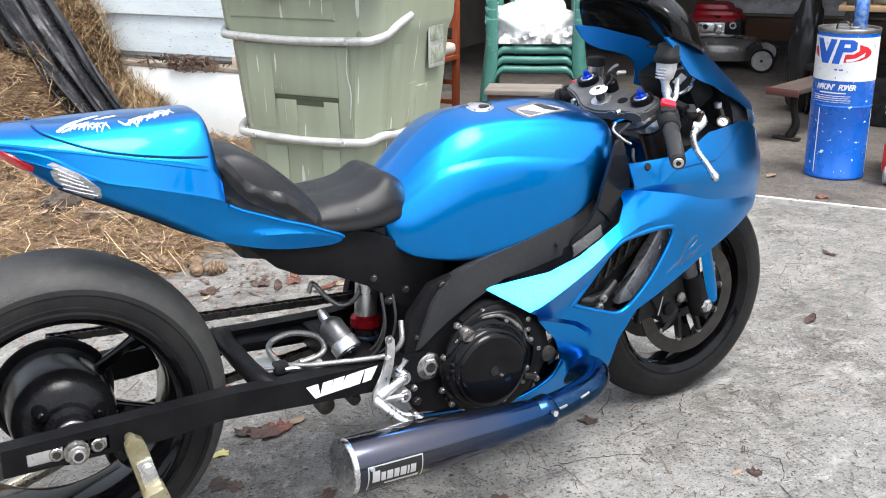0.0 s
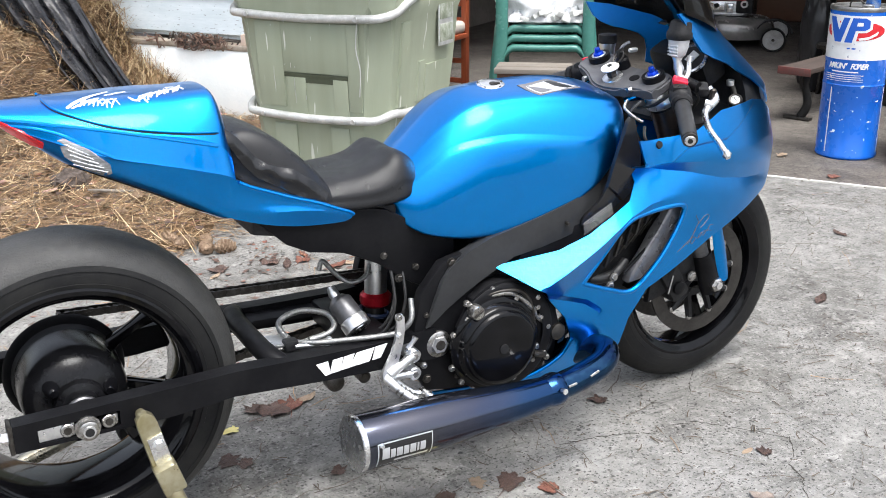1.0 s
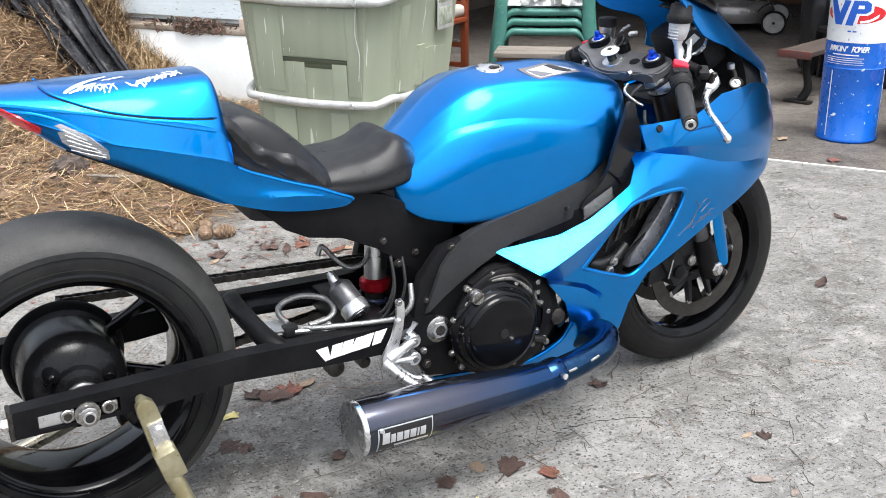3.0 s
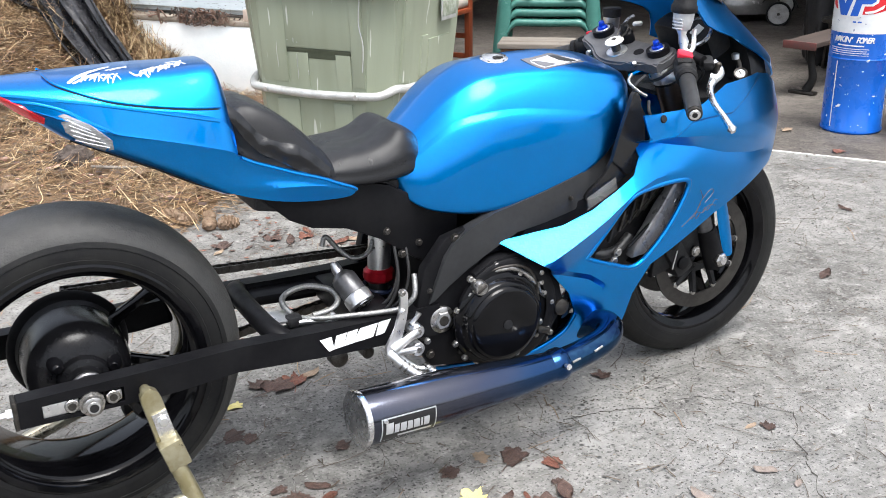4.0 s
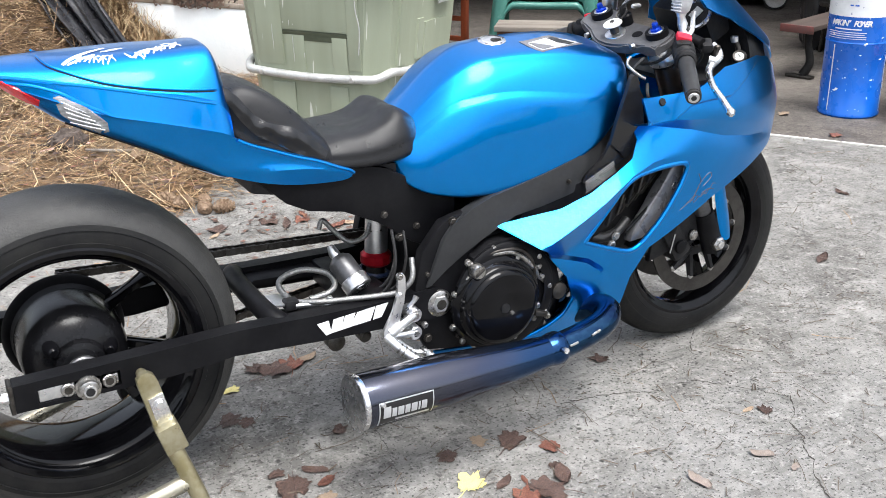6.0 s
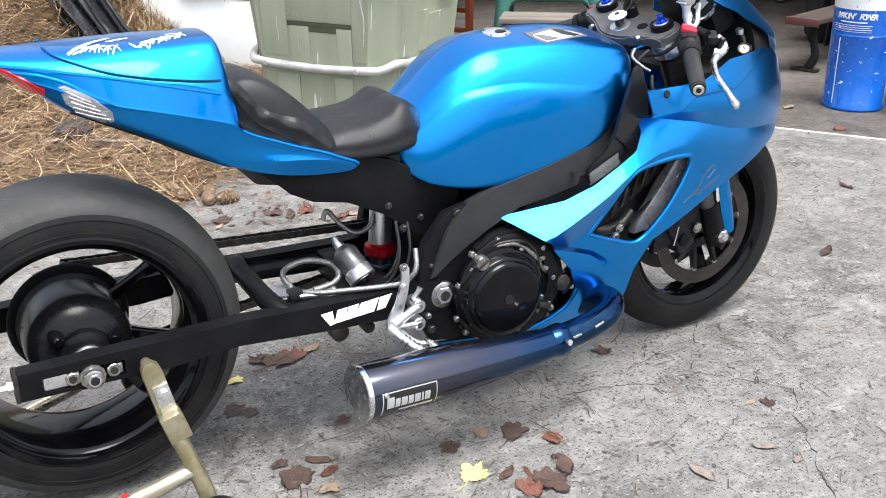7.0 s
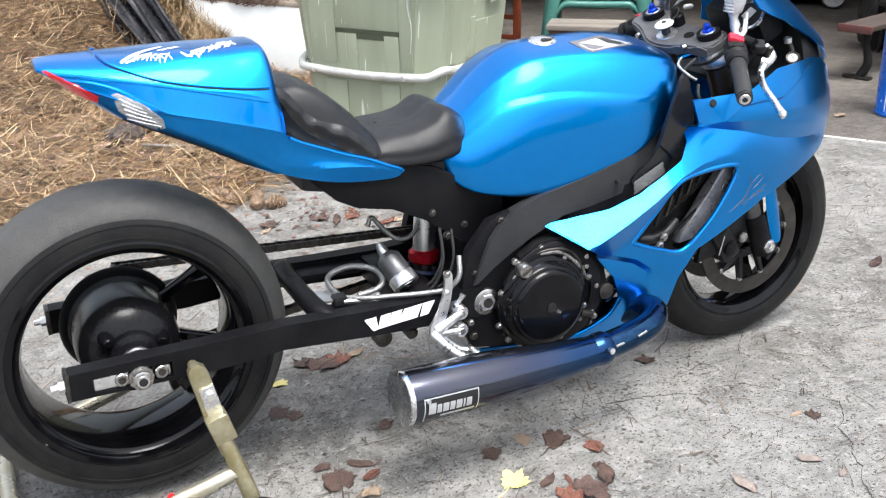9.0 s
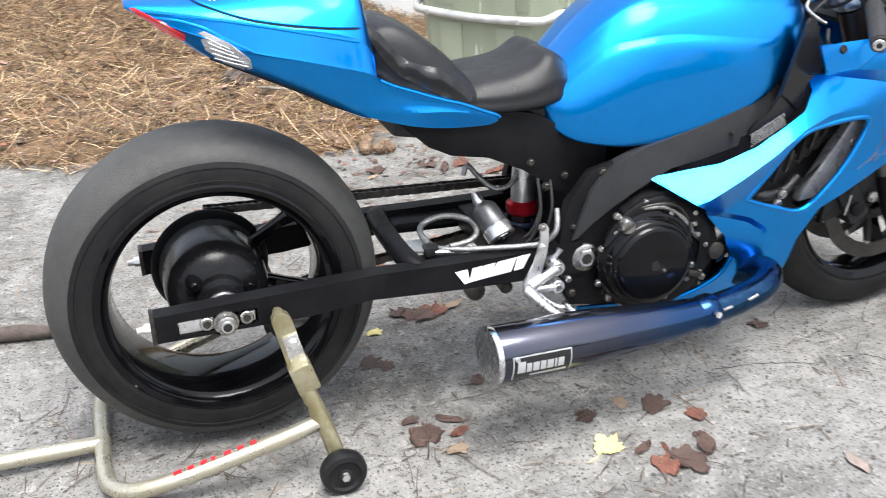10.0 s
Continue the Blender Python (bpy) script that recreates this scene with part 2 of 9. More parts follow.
    smap.inputs["Scale"].default_value, smap.inputs["Rotation"].default_value = (6, 55, 1), (0, 0, 0.5)
    nt.links.new(tc.outputs["Object"], smap.inputs["Vector"])
    nt.links.new(smap.outputs["Vector"], streak.inputs["Vector"])
    streak.inputs["Scale"].default_value, streak.inputs["Detail"].default_value = 1.0, 6.0
    col = over(rng(streak.outputs["Fac"], 0.60, 0.68, 0.0, 0.45), col, tuple(c * 0.5 for c in dark))
    nt.links.new(col, b.inputs["Base Color"])
    nt.links.new(rng(tex(5), 0.3, 0.7, 0.62, 0.95), b.inputs["Roughness"])
    bp = nt.nodes.new("ShaderNodeBump")
    bp.inputs["Strength"].default_value, bp.inputs["Distance"].default_value = 0.55, 0.004
    nt.links.new(tex(120, 6, 0.7), bp.inputs["Height"])
    nt.links.new(bp.outputs["Normal"], b.inputs["Normal"])
    return m


CONCRETE = concrete("worn_concrete", (0.088, 0.084, 0.077), (0.204, 0.199, 0.188), (0.056, 0.051, 0.045))
GARAGE_FLOOR = concrete("stained_garage_floor", (0.052, 0.045, 0.039), (0.120, 0.106, 0.092), (0.034, 0.029, 0.024))
SOIL = mat("needle_litter_soil", (0.055, 0.034, 0.020), 0.95, second=(0.15, 0.092, 0.046), scale=14, mix=0.5, bump=1.0, bump_scale=90, speck=(0.05, 0.03, 0.018), speck_scale=60, speck_amount=0.4)
FOUNDATION = mat("painted_foundation", (0.88, 0.90, 0.89), 0.75, second=(0.80, 0.84, 0.84), scale=3, mix=0.6, bump=0.35, bump_scale=60, rough_var=0.08)
SIDING = mat("pale_blue_siding", (0.68, 0.74, 0.77), 0.6, second=(0.56, 0.63, 0.66), scale=2.5, mix=0.55, bump=0.2, bump_scale=70, stretch=(1, 1, 5), speck=(0.25, 0.27, 0.28), speck_scale=30, speck_amount=0.12)
LEDGE = mat("weathered_ledge_wood", (0.20, 0.16, 0.12), 0.9, second=(0.34, 0.30, 0.25), scale=9, bump=0.7, bump_scale=60)
BIN_GREEN = mat("faded_olive_plastic", (0.262, 0.290, 0.208), 0.45, second=(0.325, 0.352, 0.262), scale=2.4, mix=0.5, rough_var=0.08, bump=0.1, bump_scale=200, speck=(0.58, 0.59, 0.52), speck_scale=40, speck_amount=0.06, stretch=(1, 1, 0.09))
# darker olive that stands for the shade in the bin's recess
BIN_SHADE = mat("olive_recess_shade", (0.05, 0.06, 0.035), 0.55, second=(0.07, 0.08, 0.05), scale=10)
BIN_LABEL = mat("worn_olive_label", (0.17, 0.19, 0.13), 0.55, second=(0.42, 0.44, 0.38), scale=30, mix=0.4)
BAND = mat("scuffed_galvanised_band", (0.58, 0.58, 0.56), 0.5, 0.35, second=(0.42, 0.42, 0.40), scale=22, rough_var=0.12, bump=0.2, bump_scale=120)
SHEETING = mat("black_polythene", (0.016, 0.016, 0.018), 0.27, second=(0.028, 0.028, 0.031), scale=6, rough_var=0.08, bump=0.35, bump_scale=40)
CHAIR_GREEN = mat("green_resin_chair", (0.042, 0.150, 0.125), 0.24, second=(0.060, 0.180, 0.150), scale=8, rough_var=0.06)
RUST_WOOD = mat("red_stained_wood", (0.30, 0.065, 0.022), 0.5, second=(0.22, 0.05, 0.02), scale=7, stretch=(1, 1, 0.15), bump=0.15, bump_scale=40)
CUSHION = mat("pale_cushion_cloth", (0.55, 0.50, 0.45), 0.9, second=(0.45, 0.41, 0.37), scale=20, bump=0.3, bump_scale=200)
PALE_BOARD = mat("weathered_board", (0.21, 0.185, 0.16), 0.8, second=(0.14, 0.12, 0.10), scale=6, stretch=(0.15, 1, 1), bump=0.2, bump_scale=60)
SACK = mat("black_sack_film", (0.012, 0.012, 0.013), 0.28, second=(0.02, 0.02, 0.022), scale=10, bump=0.5, bump_scale=30)
CLAMP_GREY = mat("worn_grey_clamp", (0.115, 0.115, 0.120), 0.42, 0.3, second=(0.08, 0.08, 0.085), scale=24, rough_var=0.1, bump=0.06, bump_scale=120)
WORN_TOP = mat("worn_dark_bench_top", (0.070, 0.052, 0.044), 0.7, second=(0.045, 0.034, 0.030), scale=10, stretch=(1, 0.15, 1), bump=0.15, bump_scale=60)
CLEAR_FILM = mat("crumpled_clear_film", (0.62, 0.63, 0.64), 0.10, second=(0.34, 0.35, 0.36), scale=26, bump=0.4, bump_scale=30)
BAG = mat("clear_polythene_bag", (0.88, 0.89, 0.90), 0.18, second=(0.72, 0.73, 0.74), scale=30, bump=0.8, bump_scale=25)
MOWER_RED = mat("mower_red_cowl", (0.36, 0.01, 0.02), 0.35, coat=0.4, second=(0.28, 0.008, 0.015), scale=12)
MOWER_DECK = mat("grey_mower_deck", (0.16, 0.155, 0.15), 0.22, 0.5, second=(0.24, 0.23, 0.22), scale=8, rough_var=0.08)
WHEEL_GREY = mat("grey_wheel_plastic", (0.40, 0.40, 0.39), 0.5, second=(0.28, 0.27, 0.26), scale=20)
BROWN_PANEL = mat("brown_panel_wood", (0.12, 0.055, 0.03), 0.6, second=(0.08, 0.038, 0.022), scale=6, stretch=(0.2, 1, 1), bump=0.1)
DARK_WALL = mat("dark_garage_boarding", (0.17, 0.15, 0.13), 0.85, second=(0.23, 0.205, 0.18), scale=4, bump=0.3, bump_scale=50)
PINE = mat("unpainted_pine", (0.40, 0.27, 0.15), 0.65, second=(0.30, 0.19, 0.10), scale=5, stretch=(0.15, 1, 1), bump=0.1)
DRUM_BLUE = mat("blue_drum_enamel", (0.003, 0.095, 0.46), 0.3, 0.0, 0.3, second=(0.005, 0.115, 0.54), scale=5, rough_var=0.08, speck=(0.6, 0.64, 0.7), speck_scale=26, speck_amount=0.02)
DRUM_WHITE = mat("white_drum_enamel", (0.74, 0.75, 0.76), 0.4, second=(0.62, 0.63, 0.65), scale=6, speck=(0.3, 0.32, 0.4), speck_scale=40, speck_amount=0.08)
LABEL_RED = mat("red_print", (0.62, 0.02, 0.03), 0.45, second=(0.5, 0.015, 0.02), scale=30)
LABEL_BLUE = mat("blue_print", (0.012, 0.09, 0.45), 0.45)
CAN_BLUE = mat("blue_tin_can", (0.02, 0.16, 0.6), 0.25, 0.5, second=(0.35, 0.45, 0.6), scale=40, mix=0.3)
TIN = mat("dull_tinplate", (0.35, 0.35, 0.34), 0.4, 0.9, second=(0.24, 0.23, 0.22), scale=20)
BENCH_RED = mat("worn_red_bench_paint", (0.13, 0.035, 0.03), 0.6, second=(0.08, 0.045, 0.04), scale=12)
LEAF_BROWN = mat("brown_fallen_leaf", (0.030, 0.020, 0.018), 0.55, second=(0.095, 0.055, 0.042), scale=30, bump=0.7, bump_scale=70, obj_random=0.45)
LEAF_RED = mat("russet_fallen_leaf", (0.070, 0.024, 0.020), 0.6, second=(0.19, 0.078, 0.048), scale=26, bump=0.7, bump_scale=70, obj_random=0.4)
LEAF_YELLOW = mat("yellow_fallen_leaf", (0.72, 0.66, 0.27), 0.65, second=(0.58, 0.50, 0.19), scale=40, bump=0.4, bump_scale=120)
LEAF_PINK = mat("pale_pink_leaf", (0.55, 0.36, 0.33), 0.75, second=(0.45, 0.28, 0.25), scale=40)
LEAF_GREY = mat("faded_grey_leaf", (0.24, 0.205, 0.18), 0.85, second=(0.16, 0.125, 0.105), scale=40, bump=0.4, obj_random=0.3)
LEAF_TAN = mat("tan_fallen_leaf", (0.27, 0.205, 0.145), 0.8, second=(0.18, 0.13, 0.09), scale=40, bump=0.4, obj_random=0.3)
NEEDLE = mat("dry_pine_needle", (0.30, 0.185, 0.092), 0.7, second=(0.11, 0.064, 0.034), scale=5, mix=0.5)
NEEDLE_WET = mat("damp_dark_needle", (0.052, 0.040, 0.030), 0.7, second=(0.095, 0.070, 0.048), scale=8)
NEEDLE_PALE = mat("pale_pine_needle", (0.55, 0.43, 0.27), 0.7, second=(0.42, 0.31, 0.17), scale=5)
NEEDLE_DARK = mat("weathered_needle", (0.10, 0.075, 0.05), 0.8, second=(0.16, 0.12, 0.08), scale=8)
CONE = mat("pine_cone_scales", (0.17, 0.105, 0.065), 0.8, second=(0.28, 0.20, 0.135), scale=60, mix=0.5, bump=0.3, bump_scale=100)
THRESHOLD = mat("worn_pale_joint", (0.36, 0.35, 0.32), 0.85, second=(0.52, 0.51, 0.48), scale=9, mix=0.5, bump=0.5, bump_scale=60, speck=(0.14, 0.12, 0.10), speck_scale=40, speck_amount=0.3)
SILVER_SHEET = mat("crumpled_silver_sheet", (0.86, 0.86, 0.87), 0.34, 0.15, second=(0.62, 0.62, 0.64), scale=9, rough_var=0.1)
CRACK = mat("dark_crack_fill", (0.05, 0.045, 0.04), 0.95)
BARK = mat("dark_bark", (0.05, 0.04, 0.034), 0.9, second=(0.09, 0.07, 0.06), scale=30, bump=0.8, bump_scale=60)
BRICK = mat("pale_brick", (0.52, 0.40, 0.32), 0.85, second=(0.6, 0.5, 0.42), scale=20, bump=0.4)
# for the unseen woods that only show as dark reflections
WOODS = mat("unseen_dark_woods", (0.018, 0.026, 0.012), 0.95, second=(0.05, 0.06, 0.028), scale=1.6, mix=0.5, speck=(0.16, 0.18, 0.17), speck_scale=3.0, speck_amount=0.35)


# ---- mesh helpers ----
def finish(name, bm, material, parent=None, label="", smooth=40):
    me = bpy.data.meshes.new(name)
    bmesh.ops.recalc_face_normals(bm, faces=bm.faces)
    bm.to_mesh(me)
    bm.free()
    me.materials.append(material)
    if smooth:
        me.polygons.foreach_set("use_smooth", [True] * len(me.polygons))
        me.set_sharp_from_angle(angle=radians(smooth))
    ob = new(name, me)
    ob.parent = parent
    if label:
        tagged(ob, label)
    return ob


def part(name, bm, material, parent, label="", smooth=40):
    return finish(name, bm, material, parent, label, smooth)


def thing(name, label, category, group="", m=None):
    ob = new(name)
    ob.empty_display_size = 0.1
    if m is not None:
        ob.matrix_world = m
    return tagged(ob, label, category, group)


def catmull(pts, n):
    """n+1 points on a smooth curve through pts."""
    p = np.asarray(pts, float)
    t = np.linspace(0, len(p) - 1, n + 1)
    k = np.clip(t.astype(int), 0, len(p) - 2)
    f = (t - k)[:, None]
    a = p[np.maximum(k - 1, 0)]
    b, c = p[k], p[k + 1]
    d = p[np.minimum(k + 2, len(p) - 1)]
    return 0.5 * (2 * b + (c - a) * f + (2 * a - 5 * b + 4 * c - d) * f ** 2 + (3 * b - a - 3 * c + d) * f ** 3)


def loft(rings, bm=None, closed=True, caps=True):
    bm = bm or bmesh.new()
    rows = [[bm.verts.new(tuple(q)) for q in r] for r in rings]
    n = len(rows[0])
    for r, s in zip(rows, rows[1:]):
        for i in range(n if closed else n - 1):
            j = (i + 1) % n
            bm.faces.new((r[i], r[j], s[j], s[i]))
    if caps and closed:
        bm.faces.new(rows[0])
        bm.faces.new(rows[-1][::-1])
    return bm


def tube(path, r, n=12, bm=None, smooth_steps=0, caps=True):
    """A round tube along a path; r is one radius or one for each point."""
    p = np.asarray(path, float)
    rr = np.full(len(p), r) if np.isscalar(r) else np.asarray(r, float)
    if smooth_steps:
        rr = catmull(rr[:, None], smooth_steps)[:, 0]
        p = catmull(p, smooth_steps)
    tang = np.gradient(p, axis=0)
    size = np.linalg.norm(tang, axis=1)
    for k in range(len(p)):
        if size[k] < 1e-9:
            tang[k] = p[-1] - p[0]
    tang /= np.linalg.norm(tang, axis=1)[:, None]
    up = np.array([0, 0, 1.0]) if abs(tang[0][2]) < 0.9 else np.array([0, 1.0, 0])
    rings = []
    for q, d, rad in zip(p, tang, rr):
        s = np.cross(d, up)
        s /= np.linalg.norm(s)
        up = np.cross(s, d)
        a = np.linspace(0, 2 * np.pi, n, endpoint=False)
        rings.append(q + rad * (np.cos(a)[:, None] * s + np.sin(a)[:, None] * up))
    return loft(rings, bm, True, caps)


def revolve(profile, center, axis="y", n=48, bm=None, closed=False, arc=2 * math.pi):
    """Turn (along, radius) pairs round an axis through center."""
    bm = bm or bmesh.new()
    rings = []
    for k in range(n):
        a = arc * k / n
        ring = []
        for s, r in profile:
            u, v = r * math.cos(a), r * math.sin(a)
            q = {"y": (u, s, v), "x": (s, u, v), "z": (u, v, s)}[axis]
            ring.append(bm.verts.new((center[0] + q[0], center[1] + q[1], center[2] + q[2])))
        rings.append(ring)
    m = len(profile)
    for k in range(n):
        r, s = rings[k], rings[(k + 1) % n]
        for i in range(m if closed else m - 1):
            j = (i + 1) % m
            if profile[i][1] < 1e-6 and profile[j][1] < 1e-6:
                continue
            bm.faces.new((r[i], r[j], s[j], s[i]))
    bmesh.ops.remove_doubles(bm, verts=bm.verts, dist=1e-6)
    return bm


def rod(a, b, r, n=16, bm=None, bevel=0.0):
    """A round bar from a to b with softened ends."""
    a, b = Vector(a), Vector(b)
    d = (b - a).normalized()
    e = min(bevel, r * 0.6)
    if e > 0:
        return tube([a, a + d * e, b - d * e, b], [r - e, r, r, r - e], n, bm)
    return tube([a, b], r, n, bm)


def box(c, s, bm=None, bevel=0.0, m=None, seg=2):
    """A box of size s about c with rounded edges, turned by m."""
    b = bmesh.new()
    bmesh.ops.create_cube(b, size=1.0)
    bmesh.ops.scale(b, vec=s, verts=b.verts)
    if bevel:
        bmesh.ops.bevel(b, geom=list(b.edges), offset=bevel, segments=seg, affect="EDGES", profile=0.6)
    mm = Matrix.Translation(c) @ (m if m is not None else Matrix.Identity(4))
    bmesh.ops.transform(b, matrix=mm, verts=b.verts)
    return join(bm, b)


def join(bm, other):
    if bm is None:
        return other
    lookup = {v: bm.verts.new(v.co) for v in other.verts}
    for f in other.faces:
        bm.faces.new([lookup[v] for v in f.verts])
    other.free()
    return bm


def plate(outline, y0, y1, bm=None, bevel=0.0, hole=None):
    """A flat plate with an (x, z) outline between y0 and y1."""
    b = bmesh.new()
    vs = [b.verts.new((x, y0, z)) for x, z in outline]
    f = b.faces.new(vs)
    ex = bmesh.ops.extrude_face_region(b, geom=[f])
    for v in ex["geom"]:
        if isinstance(v, bmesh.types.BMVert):
            v.co.y = y1
    if bevel:
        es = [e for e in b.edges if abs(e.verts[0].co.y - e.verts[1].co.y) < 1e-9]
        bmesh.ops.bevel(b, geom=es, offset=bevel, segments=2, affect="EDGES", profile=0.6)
    return join(bm, b)


def within_loop(q, poly):
    """Whether the point lies inside the closed outline."""
    c = False
    for (x0, z0), (x1, z1) in zip(poly, list(poly[1:]) + [poly[0]]):
        if (z0 > q[1]) != (z1 > q[1]) and q[0] < (x1 - x0) * (q[1] - z0) / (z1 - z0) + x0:
            c = not c
    return c


def cut_plate(outer, hole, y0, y1):
    """A plate with one (x, z) hole through it."""
    from mathutils.geometry import delaunay_2d_cdt
    co = [Vector(q) for q in outer] + [Vector(q) for q in hole]
    n, h = len(outer), len(hole)
    ed = [(i, (i + 1) % n) for i in range(n)] + [(n + i, n + (i + 1) % h) for i in range(h)]
    v, e, f, *_ = delaunay_2d_cdt(co, ed, [], 1, 1e-5)
    b = bmesh.new()
    vs = [b.verts.new((q.x, y0, q.y)) for q in v]
    fs = [b.faces.new([vs[i] for i in t]) for t in f if not within_loop(sum((v[i] for i in t), Vector((0, 0))) / len(t), hole)]
    ex = bmesh.ops.extrude_face_region(b, geom=fs)
    for g in ex["geom"]:
        if isinstance(g, bmesh.types.BMVert):
            g.co.y = y1
    return b


def skin(outline, depth, step=0.02, holes=(), thick=0.004, inward=(0, 1, 0), warp=None, creases=()):
    """A thin curved panel: an (x, z) outline filled with small faces whose y is depth(x, z), with its own thickness."""
    from mathutils.geometry import delaunay_2d_cdt
    co, ed = [], []

    def ring(pts):
        dense = []
        for (x0, z0), (x1, z1) in zip(pts, pts[1:] + pts[:1]):
            k = max(1, int(math.hypot(x1 - x0, z1 - z0) / step))
            dense += [(x0 + (x1 - x0) * i / k, z0 + (z1 - z0) * i / k) for i in range(k)]
        n0 = len(co)
        co.extend(Vector(q) for q in dense)
        ed.extend((n0 + i, n0 + (i + 1) % len(dense)) for i in range(len(dense)))
        return dense

    loops = [ring(outline)] + [ring(h) for h in holes]
    sharp = []
    for line in creases:
        n0 = len(co)
        for (x0, z0), (x1, z1) in zip(line, line[1:]):
            k = max(1, int(math.hypot(x1 - x0, z1 - z0) / step))
            co.extend(Vector((x0 + (x1 - x0) * i / k, z0 + (z1 - z0) * i / k)) for i in range(k))
        co.append(Vector(line[-1]))
        ed.extend((i, i + 1) for i in range(n0, len(co) - 1))
        sharp += [tuple(q) for q in co[n0:]]

    edge = np.array([q for lp in loops for q in lp] + sharp)
    xs, zs = [q[0] for q in loops[0]], [q[1] for q in loops[0]]
    row = 0
    z = min(zs)
    while z < max(zs):
        x = min(xs) + (step / 2 if row % 2 else 0)
        while x < max(xs):
            if within_loop((x, z), loops[0]) and not any(within_loop((x, z), h) for h in loops[1:]):
                if np.min(np.hypot(edge[:, 0] - x, edge[:, 1] - z)) > step * 0.45:
                    co.append(Vector((x, z)))
            x += step
        z += step * 0.866
        row += 1
    v, e, f, *_ = delaunay_2d_cdt(co, ed, [], 1, 1e-6)
    f = [t for t in f if not any(within_loop(sum((v[i] for i in t), Vector((0, 0))) / len(t), h) for h in loops[1:])]
    b = bmesh.new()
    place = warp or (lambda x, z: (x, depth(x, z), z))
    outer = [b.verts.new(place(q.x, q.y)) for q in v]
    faces = [b.faces.new([outer[i] for i in t]) for t in f]
    bmesh.ops.recalc_face_normals(b, faces=faces)
    b.normal_update()
    mid = Vector(inward)
    if sum(fc.normal.dot(mid) * fc.calc_area() for fc in b.faces) > 0:
        bmesh.ops.reverse_faces(b, faces=b.faces)
        b.normal_update()
    nor = [w.normal.copy() for w in outer]
    back = [b.verts.new(w.co - n * thick) for w, n in zip(outer, nor)]
    count = {}
    for t in f:
        for i in range(len(t)):
            a, c = t[i], t[(i + 1) % len(t)]
            count[(min(a, c), max(a, c))] = count.get((min(a, c), max(a, c)), 0) + 1
    for t in f:
        b.faces.new([back[i] for i in reversed(t)])
    for (a, c), k in count.items():
        if k == 1:
            b.faces.new((outer[a], outer[c], back[c], back[a]))
    return b


def smooth_body(xs, halves, nx=40, nr=28):
    """A mirrored body: for each x a half section of (half width, z) from the top middle to the bottom middle."""
    hs = np.array([catmull(h, nr) for h in halves])
    xs2 = catmull(np.array(xs)[:, None], nx)[:, 0]
    flat = catmull(hs.reshape(len(xs), -1), nx).reshape(nx + 1, nr + 1, 2)
    rings = []
    for x, h in zip(xs2, flat):
        right = [(x, -max(q[0], 0), q[1]) for q in h]
        left = [(x, max(q[0], 0), q[1]) for q in h[1:-1]][::-1]
        rings.append(right + left)
    return loft(rings)


def sample(table, x):
    return float(np.interp(x, [q[0] for q in table], [q[1] for q in table]))


def text_mesh(body, size, m, material, parent, name="lettering", shear=0.0, depth=0.0008, label="", squash=1.0, bold=0.0):
    cu = bpy.data.curves.new(name, "FONT")
    cu.body, cu.size, cu.extrude, cu.shear, cu.offset = body, size, depth, shear, bold
    cu.align_x, cu.align_y = "CENTER", "CENTER"
    tmp = bpy.data.objects.new(name, cu)
    me = bpy.data.meshes.new_from_object(tmp)
    bpy.data.objects.remove(tmp)
    bpy.data.curves.remove(cu)
    me.materials.append(material)
    me.transform(m @ Matrix.Diagonal((squash, 1, 1, 1)))
    ob = new(name, me)
    ob.parent = parent
    return tagged(ob, label) if label else ob


def basis(o, x, y):
    """A pose whose x and y axes run along the given ways."""
    x, y = Vector(x).normalized(), Vector(y)
    z = x.cross(y).normalized()
    y = z.cross(x)
    m = Matrix((x, y, z)).transposed().to_4x4()
    m.translation = o
    return m


def bolt(p, r, d, parent, material=None, name="bolt", h=0.006):
    """A hexagon-headed bolt at p that sticks out along d."""
    p, d = Vector(p), Vector(d).normalized()
    b = tube([p - d * 0.003, p + d * h * 0.2], r * 1.25, 12)
    tube([p, p + d * h * 0.75, p + d * h], [r, r, r * 0.8], 6, b)
    return part(name, b, material or STEEL, parent, smooth=30)


# ---- the place: the house wall runs along u, v points into the house ----
WALL_ANGLE = radians(-55)
HOUSE = Matrix.Rotation(WALL_ANGLE, 4, "Z")


def hpos(u, v, z=0.0):
    return HOUSE @ Vector((u, v, z))


def structure(name, bm, material, label, smooth=40, m=None):
    ob = finish(name, bm, material, None, "", smooth)
    if m is not None:
        ob.matrix_world = m
    return tagged(ob, label, name.split("_")[0], kind="structure")


# ground sheet, with a finer grid near the motorcycle
def ground_mesh():
    bm = bmesh.new()
    bmesh.ops.create_grid(bm, x_segments=1, y_segments=1, size=400)
    return bm


structure("ground", ground_mesh(), CONCRETE, "worn pale grey concrete driveway with stains and grit", 0)
bm = box((1.2, 7.2, -0.05 + 0.004), (8.0, 7.44, 0.1))
structure("floor", bm, GARAGE_FLOOR, "dark stained concrete garage floor", 0, HOUSE)
bm = box((1.2, 3.465, 0.002), (4.9, 0.022, 0.012), None, 0.003)
structure("trim_threshold", bm, THRESHOLD, "pale joint strip at the garage threshold", 30, HOUSE)

